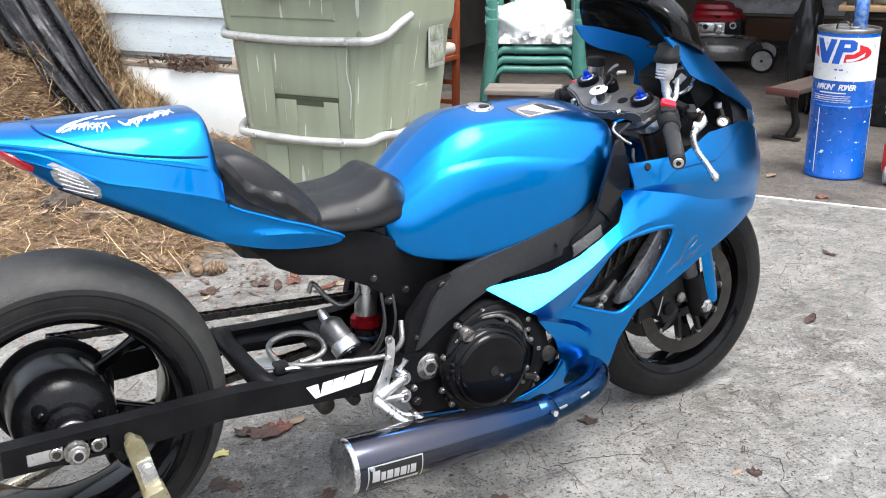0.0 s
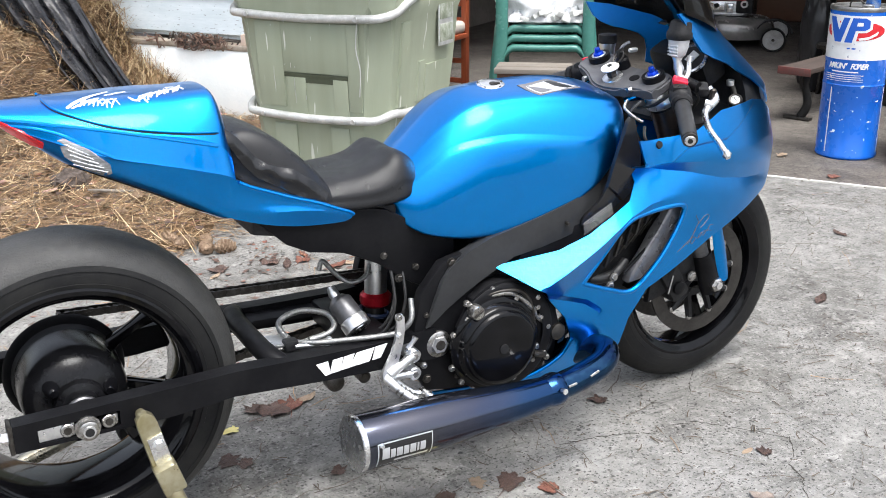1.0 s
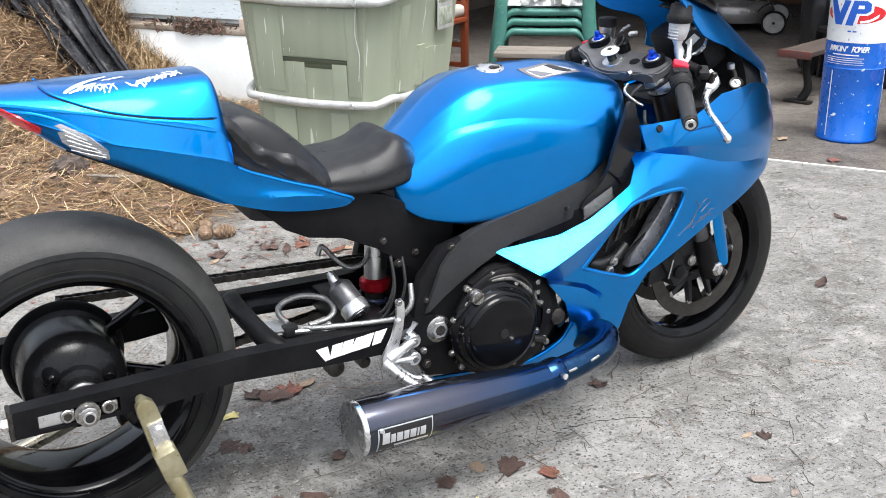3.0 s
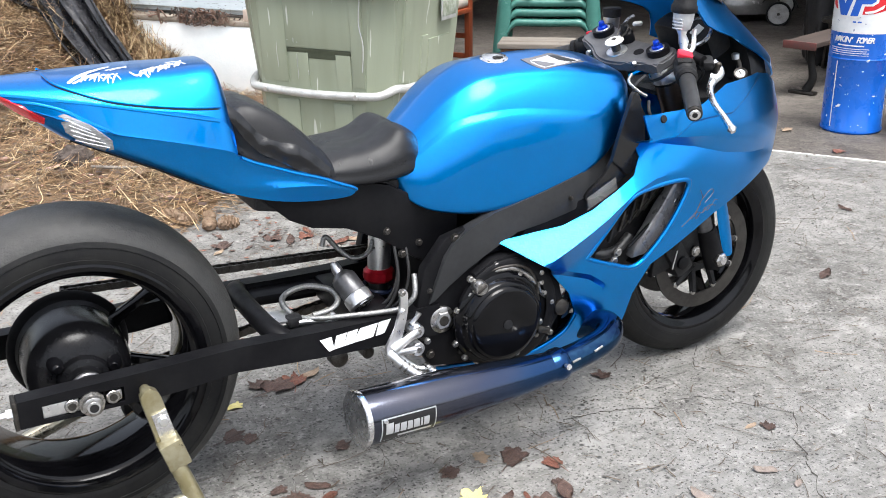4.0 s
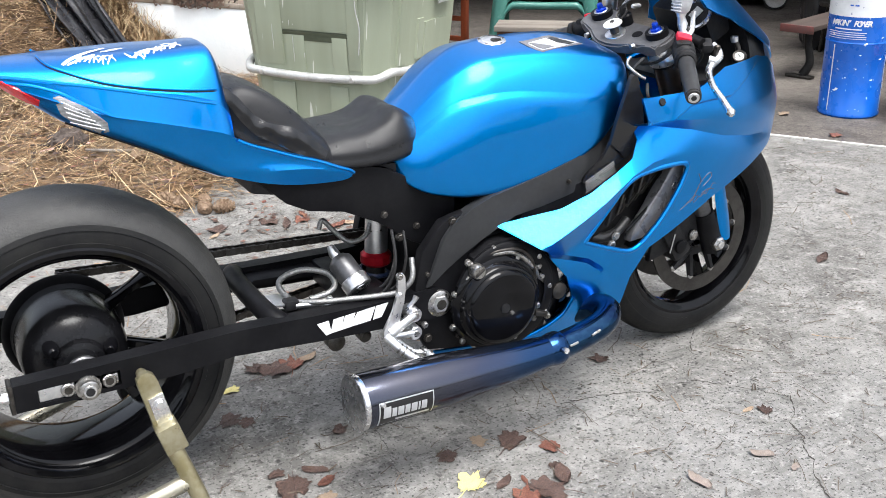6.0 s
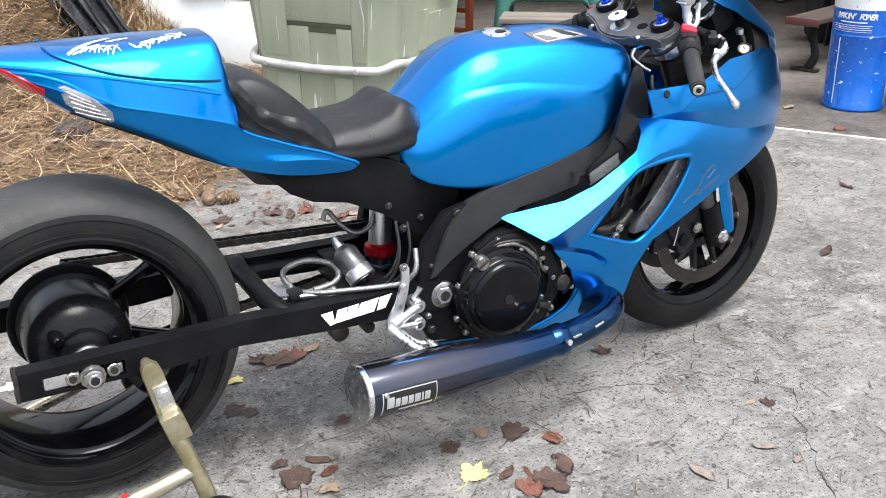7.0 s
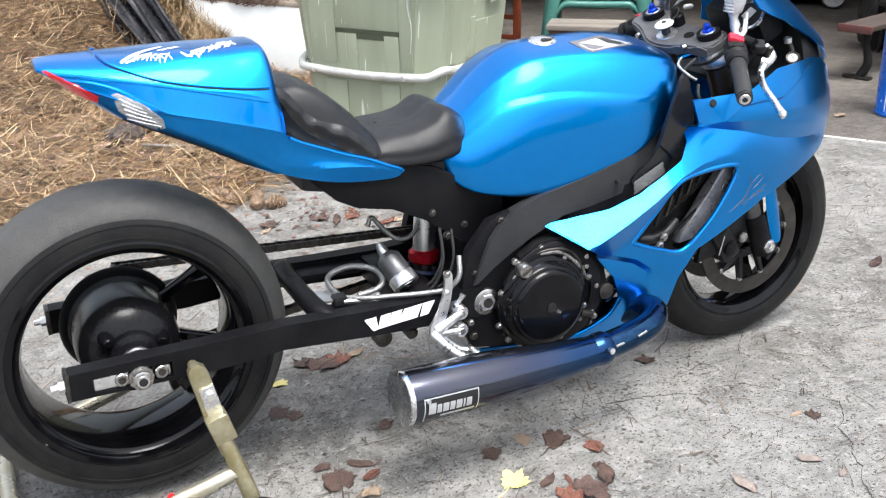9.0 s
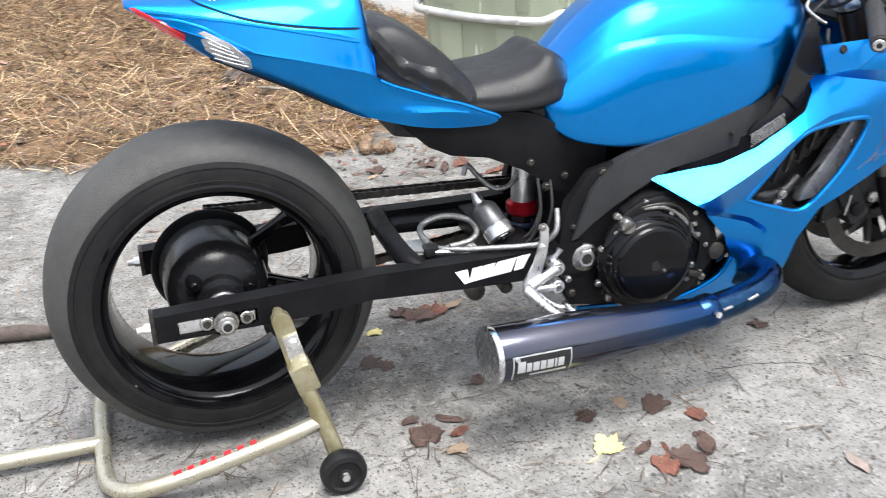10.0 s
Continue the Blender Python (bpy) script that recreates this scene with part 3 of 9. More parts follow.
JAMB = -1.12
bm = box((-5.56, 3.53, 0.20), (8.88, 0.2, 0.42), None, 0.01)
structure("wall_foundation", bm, FOUNDATION, "white painted foundation wall with a worn top", 30, HOUSE)
siding_root = tagged(new("wall_siding"), "pale blue lapped wooden siding above the foundation", "wall", kind="structure")
siding_root.matrix_world = HOUSE
bm = box((-5.56, 3.60, 1.55), (8.88, 0.10, 2.20))
w = finish("sheathing", bm, SIDING, siding_root, "", 0)
for k in range(9):
    z0 = 0.475 + 0.222 * k
    b = bmesh.new()
    sec = [(3.532, z0), (3.518, z0 + 0.004), (3.518, z0 + 0.012), (3.538, z0 + 0.228), (3.55, z0 + 0.228), (3.55, z0)]
    rings = [[(u, v, z) for v, z in sec] for u in (-10.0, JAMB)]
    finish("plank", loft(rings, b), SIDING, siding_root, "", 20)
bm = box((-5.56, 3.485, 0.418), (8.88, 0.12, 0.03), None, 0.006)
structure("trim_ledge", bm, LEDGE, "weathered ledge with debris below the siding", 30, HOUSE)
bm = box((JAMB + 0.05, 3.56, 1.30), (0.12, 0.22, 2.60), None, 0.006)
structure("trim_jamb", bm, SIDING, "pale blue garage door jamb", 30, HOUSE)
# unseen header, set back so that daylight falls on the front of the garage
bm = box((1.2, 6.0, 2.86), (8.2, 0.2, 1.2))
structure("wall_header", bm, SIDING, "unseen pale blue wall added over the garage, behind an open forecourt", 0, HOUSE)
# unseen roofs, added to darken what the tank and tail mirror from above
for name_, u0, u1, v0 in (("roof", -10.3, JAMB, 3.30), ("roof_garage", JAMB + 0.01, 9.3, 5.85)):
    z0, slope = (2.60, 0.25) if v0 < 4 else (3.46, 0.39)
    bm = loft([[(u, v, z0 + slope * (v - v0) + d) for v, d in ((v0, 0.0), (10.8, 0.0), (10.8, 0.12), (v0, 0.12))] for u in (u0, u1)])
    structure(name_, bm, BROWN_PANEL, "unseen dark sloping roof, added to darken the paint's reflections", 0, HOUSE)
bm = box((6.4, 3.57, 1.73), (5.2, 0.2, 3.46))
structure("wall_front", bm, SIDING, "pale blue house wall beside the garage opening", 0, HOUSE)
bm = box((1.2, 10.6, 1.7), (8.0, 0.2, 3.4))
structure("wall_back", bm, DARK_WALL, "dark boarded garage back wall", 0, HOUSE)
bm = box((-2.9, 7.1, 1.7), (0.2, 6.9, 3.4))
structure("wall_side", bm, DARK_WALL, "dark garage side wall", 0, HOUSE)
bm = box((5.3, 7.1, 1.7), (0.2, 6.9, 3.4))
structure("wall_side_far", bm, DARK_WALL, "dark garage side wall", 0, HOUSE)
# unseen ceiling, left off over the front part to keep it bright
bm = box((1.2, 8.3, 3.42), (8.4, 4.6, 0.08))
structure("ceiling", bm, DARK_WALL, "unseen dark boarded garage ceiling, set back to let daylight in", 0, HOUSE)


# bank of needle litter against the house wall
def bank_height(u, v):
    """How high the litter lies over the driveway."""
    side = min(1.0, max(0.0, (-2.38 - u) / 0.75))
    rise = min(1.0, max(0.0, (v - 1.7) / 1.75))
    heap = min(1.0, max(0.0, (-2.93 - u) / 0.3))
    return 0.018 + 0.40 * side ** 1.2 * rise ** 1.3 + 0.42 * heap * rise ** 3.0


EDGE = [(-6.0, 0.9), (-2.2, 0.62), (-1.6, 0.80), (-1.30, 0.98), (-1.02, 1.30), (-0.98, 1.62), (-1.15, 2.1), (-1.5, 3.2), (-1.55, 3.45)]


def in_litter(u, v):
    """Positive inside the litter, in metres from its ragged edge."""
    best = 9.0
    inside = False
    poly = EDGE + [(-9.0, 3.45), (-9.0, 0.9)]
    for (a, b), (c, d) in zip(poly, poly[1:] + poly[:1]):
        if (b > v) != (d > v) and u < (c - a) * (v - b) / (d - b) + a:
            inside = not inside
    for (a, b), (c, d) in zip(EDGE, EDGE[1:]):
        k = max(0.0, min(1.0, ((u - a) * (c - a) + (v - b) * (d - b)) / ((c - a) ** 2 + (d - b) ** 2)))
        best = min(best, math.hypot(u - a - k * (c - a), v - b - k * (d - b)))
    return (best if inside else -best) + 0.09 * noise.noise((u * 5, v * 5, 0.3))


def litter_z(u, v):
    d = in_litter(u, v)
    k = min(1.0, max(0.0, d / 0.12))
    rough = 0.014 * noise.noise((u * 9, v * 9, 1.0)) + 0.02 * noise.noise((u * 3, v * 3, 4.0))
    return -0.02 + k * (0.02 + bank_height(u, v) + rough * (0.3 + 0.7 * k))


def bank_mesh():
    us, vs = np.linspace(-6.0, -0.8, 150), np.linspace(0.4, 3.5, 90)
    verts = [(u, v, litter_z(u, v)) for u in us for v in vs]
    n = len(vs)
    faces = [(i * n + j, (i + 1) * n + j, (i + 1) * n + j + 1, i * n + j + 1) for i in range(len(us) - 1) for j in range(n - 1)]
    me = bpy.data.meshes.new("needle_bank")
    me.from_pydata(verts, [], faces)
    me.polygons.foreach_set("use_smooth", [True] * len(me.polygons))
    me.materials.append(SOIL)
    return me


bank = tagged(new("ground_bank", bank_mesh()), "bank of brown needle litter against the house", "ground", kind="structure")
bank.matrix_world = HOUSE


# ---- motorcycle: x forward, its right side towards -y, rear axle above the origin ----
REAR, FRONT = (-0.006, 0.0, 0.335), (1.563, 0.0, 0.2975)
bike = thing("motorcycle", "metallic blue sports motorcycle with stretched black swingarm on a stand", "motorcycle")


# wheels
def group_part(name, parent, label=""):
    ob = new(name)
    ob.empty_display_size = 0.05
    ob.parent = parent
    return tagged(ob, label) if label else ob


def tyre(parent, c, r, half, rim_r, wall, tread, square=2.2, ribs=()):
    """A tyre: two sidewalls and the tread between them; square sets how flat the crown is."""
    h = r - rim_r
    p = 2 / square
    arc = [(half * math.sin(a) ** p, rim_r + h * 0.12 + h * 0.88 * max(0.0, math.cos(a)) ** p) for a in np.linspace(0, radians(90), 41)]
    cut = 31
    crown = [(-s, q) for s, q in arc[cut::-1]] + arc[1:cut + 1]
    under = [(s * 0.9, q - 0.012) for s, q in crown[::-1]]
    part("tread", revolve(crown + under, c, "y", 96, closed=True), tread, parent, smooth=60)
    side = arc[cut:] + [(half * 0.985, rim_r + 0.002), (half * 0.93, rim_r - 0.008)]
    inner = [(half * 0.80, rim_r - 0.008), (half * 0.84, rim_r + h * 0.15), (half * 0.86, rim_r + h * 0.26)]
    for sg in (-1, 1):
        part("sidewall", revolve([(sg * s, q) for s, q in side + inner], c, "y", 96, closed=True), wall, parent, smooth=60)
        bead = [(sg * half * 0.955, rim_r + h * 0.16), (sg * half * 1.012, rim_r + h * 0.13), (sg * half * 1.0, rim_r + h * 0.05)]
        part("bead_rib", revolve(bead, c, "y", 96, closed=True), wall, parent, smooth=60)
        for i, wd in ribs:
            (s0, q0), (s1, q1) = arc[i], arc[i + wd]
            lift = [(s0 * 0.97, q0 - 0.002), (s0 + 0.0016, q0 + 0.0012), (s1 + 0.0022, q1 + 0.0004), (s1 * 0.97, q1 - 0.002)]
            part("sidewall_rib", revolve([(sg * s, q) for s, q in lift], c, "y", 96, closed=True), wall, parent, smooth=40)


rear_wheel = group_part("rear_wheel", bike, "black rear wheel with wide slick drag tyre")
tyre(rear_wheel, REAR, 0.326, 0.101, 0.236, RUBBER, TREAD, 2.5, ((31, 3),))
rim_profile = [(-0.104, 0.238), (-0.100, 0.247), (-0.090, 0.246), (-0.084, 0.232), (-0.05, 0.222), (0.05, 0.222), (0.084, 0.232), (0.090, 0.246), (0.100, 0.247),
               (0.104, 0.238), (0.101, 0.229), (0.088, 0.222), (0.083, 0.214), (0.06, 0.208), (-0.06, 0.208), (-0.083, 0.214), (-0.088, 0.222), (-0.101, 0.229)]
part("rim", revolve([(q * 0.98, r - 0.004) for q, r in rim_profile], REAR, "y", 96, closed=True), GLOSS_BLACK, rear_wheel)
hub = [(0.052, 0.0), (0.052, 0.103), (0.0, 0.103), (-0.025, 0.102), (-0.045, 0.098), (-0.060, 0.090), (-0.072, 0.078), (-0.080, 0.064), (-0.085, 0.052),
       (-0.096, 0.047), (-0.100, 0.036), (-0.115, 0.033), (-0.117, 0.026), (-0.145, 0.024), (-0.145, 0.012)]
part("hub", revolve(hub, REAR, "y", 48), HUB_BLACK, rear_wheel)
part("axle_spacer", revolve([(-0.118, 0.020), (-0.118, 0.031), (-0.122, 0.033), (-0.128, 0.033), (-0.131, 0.030), (-0.131, 0.020)], REAR, "y", 32, closed=True), END_CAP, rear_wheel, "dull steel axle spacer")
part("sprocket_carrier", revolve([(0.135, 0.0), (0.135, 0.045), (0.10, 0.05), (0.098, 0.118), (0.088, 0.121), (0.080, 0.117), (0.072, 0.106), (0.050, 0.101), (0.050, 0.0)], REAR, "y", 48), BLACK_FRAME, rear_wheel)
for a in (28, 306, 338):
    ca, sa = math.cos(radians(a)), math.sin(radians(a))
    b = bmesh.new()
    rings = []
    for r, w, y0, y1 in ((0.085, 0.018, 0.04, 0.085), (0.12, 0.011, 0.05, 0.085), (0.16, 0.010, 0.055, 0.085), (0.209, 0.014, 0.04, 0.085)):
        mx, mz = REAR[0] + r * ca, REAR[2] + r * sa
        rings.append([(mx - sa * w * s, y, mz + ca * w * s) for s, y in ((-1, y0 + 0.008), (-0.6, y0), (0.6, y0), (1, y0 + 0.008), (1, y1 - 0.008), (0.6, y1), (-0.6, y1), (-1, y1 - 0.008))])
    part("spoke", loft(rings, b), GLOSS_BLACK, rear_wheel)
for a in (20, 140, 260):
    ca, sa = math.cos(radians(a)), math.sin(radians(a))
    part("hub_boss", tube([(REAR[0] + q * ca, y, REAR[2] + q * sa) for q, y in ((0.064, -0.05), (0.061, -0.092), (0.059, -0.101))], [0.018, 0.014, 0.008], 14), GLOSS_BLACK, rear_wheel)
teeth = []
for k in range(90):
    a = 2 * math.pi * k / 90
    r = 0.114 if k % 2 else 0.106
    teeth.append((r * math.cos(a), REAR[2] + r * math.sin(a)))
part("sprocket", cut_plate(teeth, [(0.07 * math.cos(a), REAR[2] + 0.07 * math.sin(a)) for a in np.linspace(0, 2 * np.pi, 40)[:-1]], 0.106, 0.112), DARK_STEEL, rear_wheel)

front_wheel = group_part("front_wheel", bike, "black cast front wheel with road tyre and brake discs")
tyre(front_wheel, FRONT, 0.2975, 0.060, 0.226, RUBBER, RUBBER)
fr = [(s * 0.55, r - 0.016) for s, r in rim_profile]
part("rim", revolve(fr, FRONT, "y", 96, closed=True), GLOSS_BLACK, front_wheel)
part("hub", revolve([(-0.07, 0.014), (-0.07, 0.03), (-0.05, 0.036), (-0.02, 0.03), (0.02, 0.03), (0.05, 0.036), (0.07, 0.03), (0.07, 0.014)], FRONT, "y", 32), GLOSS_BLACK, front_wheel)
for k in range(3):
    for d in (-11, 11):
        a = radians(65 + 120 * k)
        a2 = a + radians(d)
        p0 = Vector((FRONT[0] + 0.028 * math.cos(a), 0, FRONT[2] + 0.028 * math.sin(a)))
        p1 = Vector((FRONT[0] + 0.2 * math.cos(a2), 0, FRONT[2] + 0.2 * math.sin(a2)))
        s = (p1 - p0).normalized().cross(Vector((0, 1, 0)))
        rings = [[p + s * u * w + Vector((0, v * 0.02, 0)) for u, v in ((-1, -0.6), (0, -1), (1, -0.6), (1, 0.6), (0, 1), (-1, 0.6))] for p, w in ((p0, 0.012), (p0.lerp(p1, 0.5), 0.009), (p1, 0.012))]
        part("spoke", loft(rings), GLOSS_BLACK, front_wheel)
for sgn in (-1, 1):
    y = 0.062 * sgn
    ann = [(y - 0.0025, 0.155), (y + 0.0025, 0.155), (y + 0.0025, 0.118), (y - 0.0025, 0.118)]
    part("rotor", revolve(ann, FRONT, "y", 72, closed=True), DISC, front_wheel)
    for k in range(10):
        a = radians(36 * k + 8)
        p = (FRONT[0] + 0.113 * math.cos(a), y, FRONT[2] + 0.113 * math.sin(a))
        part("disc_button", rod((p[0], y - 0.005 * 1, p[2]), (p[0], y + 0.005, p[2]), 0.0085, 12, bevel=0.002), STEEL, front_wheel)
        a2 = radians(36 * (k // 2 * 2) + 26)
        q = (FRONT[0] + 0.045 * math.cos(a2), y * 0.8, FRONT[2] + 0.045 * math.sin(a2))
        part("carrier_arm", tube([q, p], [0.012, 0.009], 6), PLASTIC, front_wheel)
    part("carrier", revolve([(y * 0.8 - 0.003, 0.036), (y * 0.8 - 0.003, 0.058), (y * 0.8 + 0.003, 0.058), (y * 0.8 + 0.003, 0.036)], FRONT, "y", 30, closed=True), PLASTIC, front_wheel)

# swingarm
swing = group_part("swingarm", bike, "long black box-section swingarm with slotted axle plates")
arm = [(-0.140, 0.309), (-0.137, 0.363), (0.16, 0.3705), (0.28, 0.3745), (0.45, 0.369), (0.60, 0.367), (0.72, 0.372), (0.735, 0.30), (0.60, 0.305), (0.46, 0.310), (0.27, 0.322), (0.15, 0.311)]
slot = [(-0.097, 0.318), (-0.097, 0.345), (0.050, 0.349), (0.050, 0.319)]
part("rail", cut_plate(arm, slot, -0.178, -0.140), BLACK_FRAME, swing, smooth=25)
part("rail", cut_plate(arm, slot, 0.140, 0.178), BLACK_FRAME, swing, smooth=25)
part("cross_tube", tube([(0.375, 0.150, 0.357), (0.36, 0.10, 0.368), (0.36, -0.09, 0.368), (0.385, -0.150, 0.350)], 0.022, 14, smooth_steps=16), BLACK_FRAME, swing)
part("cross_tube", box((0.60, 0, 0.335), (0.09, 0.28, 0.055), None, 0.012), BLACK_FRAME, swing)
part("gusset", plate([(0.38, 0.345), (0.60, 0.338), (0.60, 0.350), (0.40, 0.358)], -0.148, -0.085, None, 0.003), BLACK_FRAME, swing)
part("gusset", plate([(0.38, 0.345), (0.60, 0.338), (0.60, 0.350), (0.40, 0.358)], 0.085, 0.148, None, 0.003), BLACK_FRAME, swing)
for s in (-1, 1):
    part("axle_nut", tube([(-0.010, s * 0.178, 0.330), (-0.010, s * 0.182, 0.330), (-0.010, s * 0.1825, 0.330), (-0.010, s * 0.196, 0.330), (-0.010, s * 0.198, 0.330)], [0.024, 0.024, 0.0195, 0.0195, 0.0165], 12), STEEL, swing, "machined aluminium axle nut")
    part("axle_tip", tube([(-0.010, s * 0.19, 0.330), (-0.010, s * 0.202, 0.330)], [0.0125, 0.0115], 16), ALU, swing)
    part("axle_bore", tube([(-0.010, s * 0.199, 0.330), (-0.010, s * 0.2026, 0.330)], [0.0085, 0.0085], 14), BADGE_BLACK, swing)
    part("slide_block", box((-0.064, s * 0.168, 0.3315), (0.064, 0.014, 0.0255), None, 0.002), ALU, swing, "bare aluminium axle slide")
    for dx in (-0.045, 0.029):
        part("adjuster_lobe", tube([(dx, s * 0.166, 0.3325), (dx, s * 0.179, 0.3325), (dx, s * 0.181, 0.3325)], [0.0135, 0.0135, 0.0115], 18), STEEL, swing)
        part("adjuster_hole", rod((dx, s * 0.180, 0.3325), (dx, s * 0.1818, 0.3325), 0.0075, 14), DARK_STEEL, swing)
    part("slide_tail", box((0.036, s * 0.170, 0.3335), (0.020, 0.014, 0.022), None, 0.004), ALU, swing)
    part("end_cap", box((-0.1415, s * 0.159, 0.336), (0.008, 0.042, 0.056), None, 0.002), DARK_STEEL, swing)
    part("adjuster_bolt", tube([(-0.143, s * 0.159, 0.334), (-0.156, s * 0.159, 0.334), (-0.156, s * 0.159, 0.334), (-0.170, s * 0.159, 0.333)], [0.011, 0.011, 0.007, 0.006], 8), ALU, swing)
part("axle", rod((-0.010, -0.19, 0.330), (-0.010, 0.19, 0.330), 0.011), DARK_STEEL, swing)
part("pinch_bolt", tube([(0.495, -0.125, 0.355), (0.495, -0.125, 0.372), (0.495, -0.125, 0.381)], [0.010, 0.009, 0.005], 10), ALU, swing)
# plain white shapes where the arm carries a maker's mark
mark = group_part("maker_mark", swing, "white vinyl maker's mark in slanted block shapes")
for x, w, lean, pinch in ((0.462, 0.026, -0.006, 0.007), (0.4875, 0.023, 0.004, 0.0), (0.512, 0.023, 0.005, 0.0), (0.536, 0.019, 0.007, -0.004), (0.558, 0.020, 0.006, 0.0), (0.584, 0.028, 0.006, 0.004)):
    zc = 0.3365 + 0.09 * (x - 0.455)
    hgt = 0.0145
    part("letter_bar", plate([(x - w / 2 - lean + pinch, zc - hgt - 0.09 * w / 2), (x + w / 2 - lean - pinch, zc - hgt + 0.09 * w / 2), (x + w / 2 + lean, zc + hgt + 0.09 * w / 2), (x - w / 2 + lean, zc + hgt - 0.09 * w / 2)], -0.1795, -0.178), WHITE_VINYL, mark, smooth=0)



# chain
def chain_links(a, b, up):
    """Alternating link plates between two points, in the plane of the sprocket."""
    bm = bmesh.new()
    a, b = Vector(a), Vector(b)
    n = int((b - a).length / 0.0159)
    ang = math.atan2(b.z - a.z, b.x - a.x)
    rot = Matrix.Rotation(-ang, 4, "Y")
    for k in range(n):
        c = a.lerp(b, (k + 0.5) / n)
        for dy in ((-0.008, 0.008) if k % 2 else (-0.0105, 0.0105)):
            bm = box(c + Vector((0, dy, 0)), (0.0235, 0.0022, 0.0155), bm, 0, rot)
        q = a.lerp(b, k / n)
        bm = rod(q + Vector((0, -0.012, 0)), q + Vector((0, 0.012, 0)), 0.0055, 6, bm)
    return bm


chain = group_part("drive_chain", bike, "dark oily drive chain")
for zr, zf in ((0.447, 0.412), (0.224, 0.318)):
    part("chain_run", chain_links((0.0, 0.109, zr), (0.72, 0.109, zf), 1), DARK_STEEL, chain, smooth=0)

# rear shock, air bottle and hoses
shock = group_part("rear_shock", bike, "rear shock with silver body and red collar")
part("body", tube([(0.668, 0.0, 0.52), (0.664, 0.0, 0.46), (0.661, 0.0, 0.405)], 0.026, 20), ALU, shock)
part("collar", tube([(0.661, 0, 0.410), (0.661, 0, 0.402), (0.660, 0, 0.384), (0.660, 0, 0.378)], [0.028, 0.036, 0.036, 0.030], 12), RED_ANOD, shock, "red anodised collar", smooth=30)
coil = [(0.655 + 0.031 * math.cos(a), 0.031 * math.sin(a), 0.375 - 0.022 * a / (2 * math.pi)) for a in np.linspace(0, 2 * math.pi * 5, 120)]
part("spring", tube(coil, 0.0055, 8), NAVY_SPRING, shock)
part("damper_rod", rod((0.659, 0, 0.38), (0.650, 0, 0.25), 0.022), DARK_STEEL, shock)
bottle = group_part("air_bottle", bike, "silver cylindrical air bottle")
pa, pb = Vector((0.548, -0.045, 0.430)), Vector((0.573, -0.105, 0.374))
dirb = (pb - pa).normalized()
part("cylinder", tube([pa, pa + dirb * 0.010, pa + dirb * 0.015, pa + dirb * 0.045, pb - dirb * 0.024], [0.016, 0.026, 0.028, 0.028, 0.028], 24), END_CAP, bottle)
part("cap_ring", tube([pb - dirb * 0.028, pb - dirb * 0.024, pb - dirb * 0.002, pb], [0.029, 0.031, 0.031, 0.029], 24), ALU, bottle)
part("cap_disc", tube([pb - dirb * 0.004, pb + dirb * 0.0015], [0.023, 0.021], 24), BRIGHT, bottle)
part("cap_stud", tube([pb, pb + dirb * 0.004], [0.006, 0.005], 12), DARK_STEEL, bottle)
part("neck", tube([pa - dirb * 0.024 + Vector((0.0, 0, 0.006)), pa - dirb * 0.012, pa], [0.008, 0.012, 0.012], 12), ALU, bottle)
part("hose", tube([(0.525, -0.005, 0.485), (0.535, -0.005, 0.505), (0.56, -0.01, 0.475), (0.59, -0.02, 0.450), (0.625, -0.02, 0.455), (0.645, -0.01, 0.48)], 0.0055, 10, smooth_steps=40), BRAID, bottle)
part("hose_loop", tube([(0.423, -0.075, 0.374), (0.415, -0.045, 0.385), (0.425, -0.022, 0.394), (0.455, -0.012, 0.401), (0.490, -0.014, 0.402), (0.524, -0.042, 0.397), (0.527, -0.078, 0.386), (0.503, -0.099, 0.377), (0.46, -0.102, 0.373)], 0.0065, 10, smooth_steps=50), BRAID, bottle)
part("valve_plate", box((0.405, -0.075, 0.372), (0.055, 0.06, 0.006), None, 0.002, Matrix.Rotation(0.12, 4, "Y")), ALU, bottle)
part("valve", box((0.418, -0.10, 0.371), (0.03, 0.028, 0.022), None, 0.005), PLASTIC, bottle)
part("valve_nipple", tube([(0.425, -0.11, 0.369), (0.47, -0.12, 0.367), (0.51, -0.135, 0.362)], [0.006, 0.005, 0.005], 10), ALU, bottle)
part("brake_hose", tube([(0.423, -0.087, 0.370), (0.468, -0.125, 0.374), (0.528, -0.147, 0.376), (0.591, -0.165, 0.377), (0.628, -0.180, 0.384), (0.655, -0.19, 0.41), (0.665, -0.17, 0.45)], 0.006, 10, smooth_steps=40), BRAID, bottle)
for y0, xx in ((-0.13, 0.662), (-0.11, 0.645), (-0.14, 0.632)):
    part("cable", tube([(xx - 0.05, y0 + 0.04, 0.34), (xx - 0.01, y0 + 0.01, 0.37), (xx + 0.01, y0, 0.43), (xx + 0.012, y0 + 0.02, 0.50)], 0.0035, 8, smooth_steps=24), HOSE, bottle)

# subframe, frame and engine
frame_root = group_part("frame", bike, "black aluminium frame with dark grey side spars")
sub = [(0.350, 0.655), (0.373, 0.637), (0.418, 0.594), (0.465, 0.570), (0.54, 0.556), (0.616, 0.519), (0.695, 0.462), (0.74, 0.44), (0.80, 0.49), (0.80, 0.56), (0.72, 0.59), (0.64, 0.635), (0.54, 0.66), (0.42, 0.70)]
for s in (-1, 1):
    part("subframe_plate", plate(sub if s < 0 else sub[::-1], s * 0.116, s * 0.098, None, 0.004), BLACK_FRAME, frame_root)
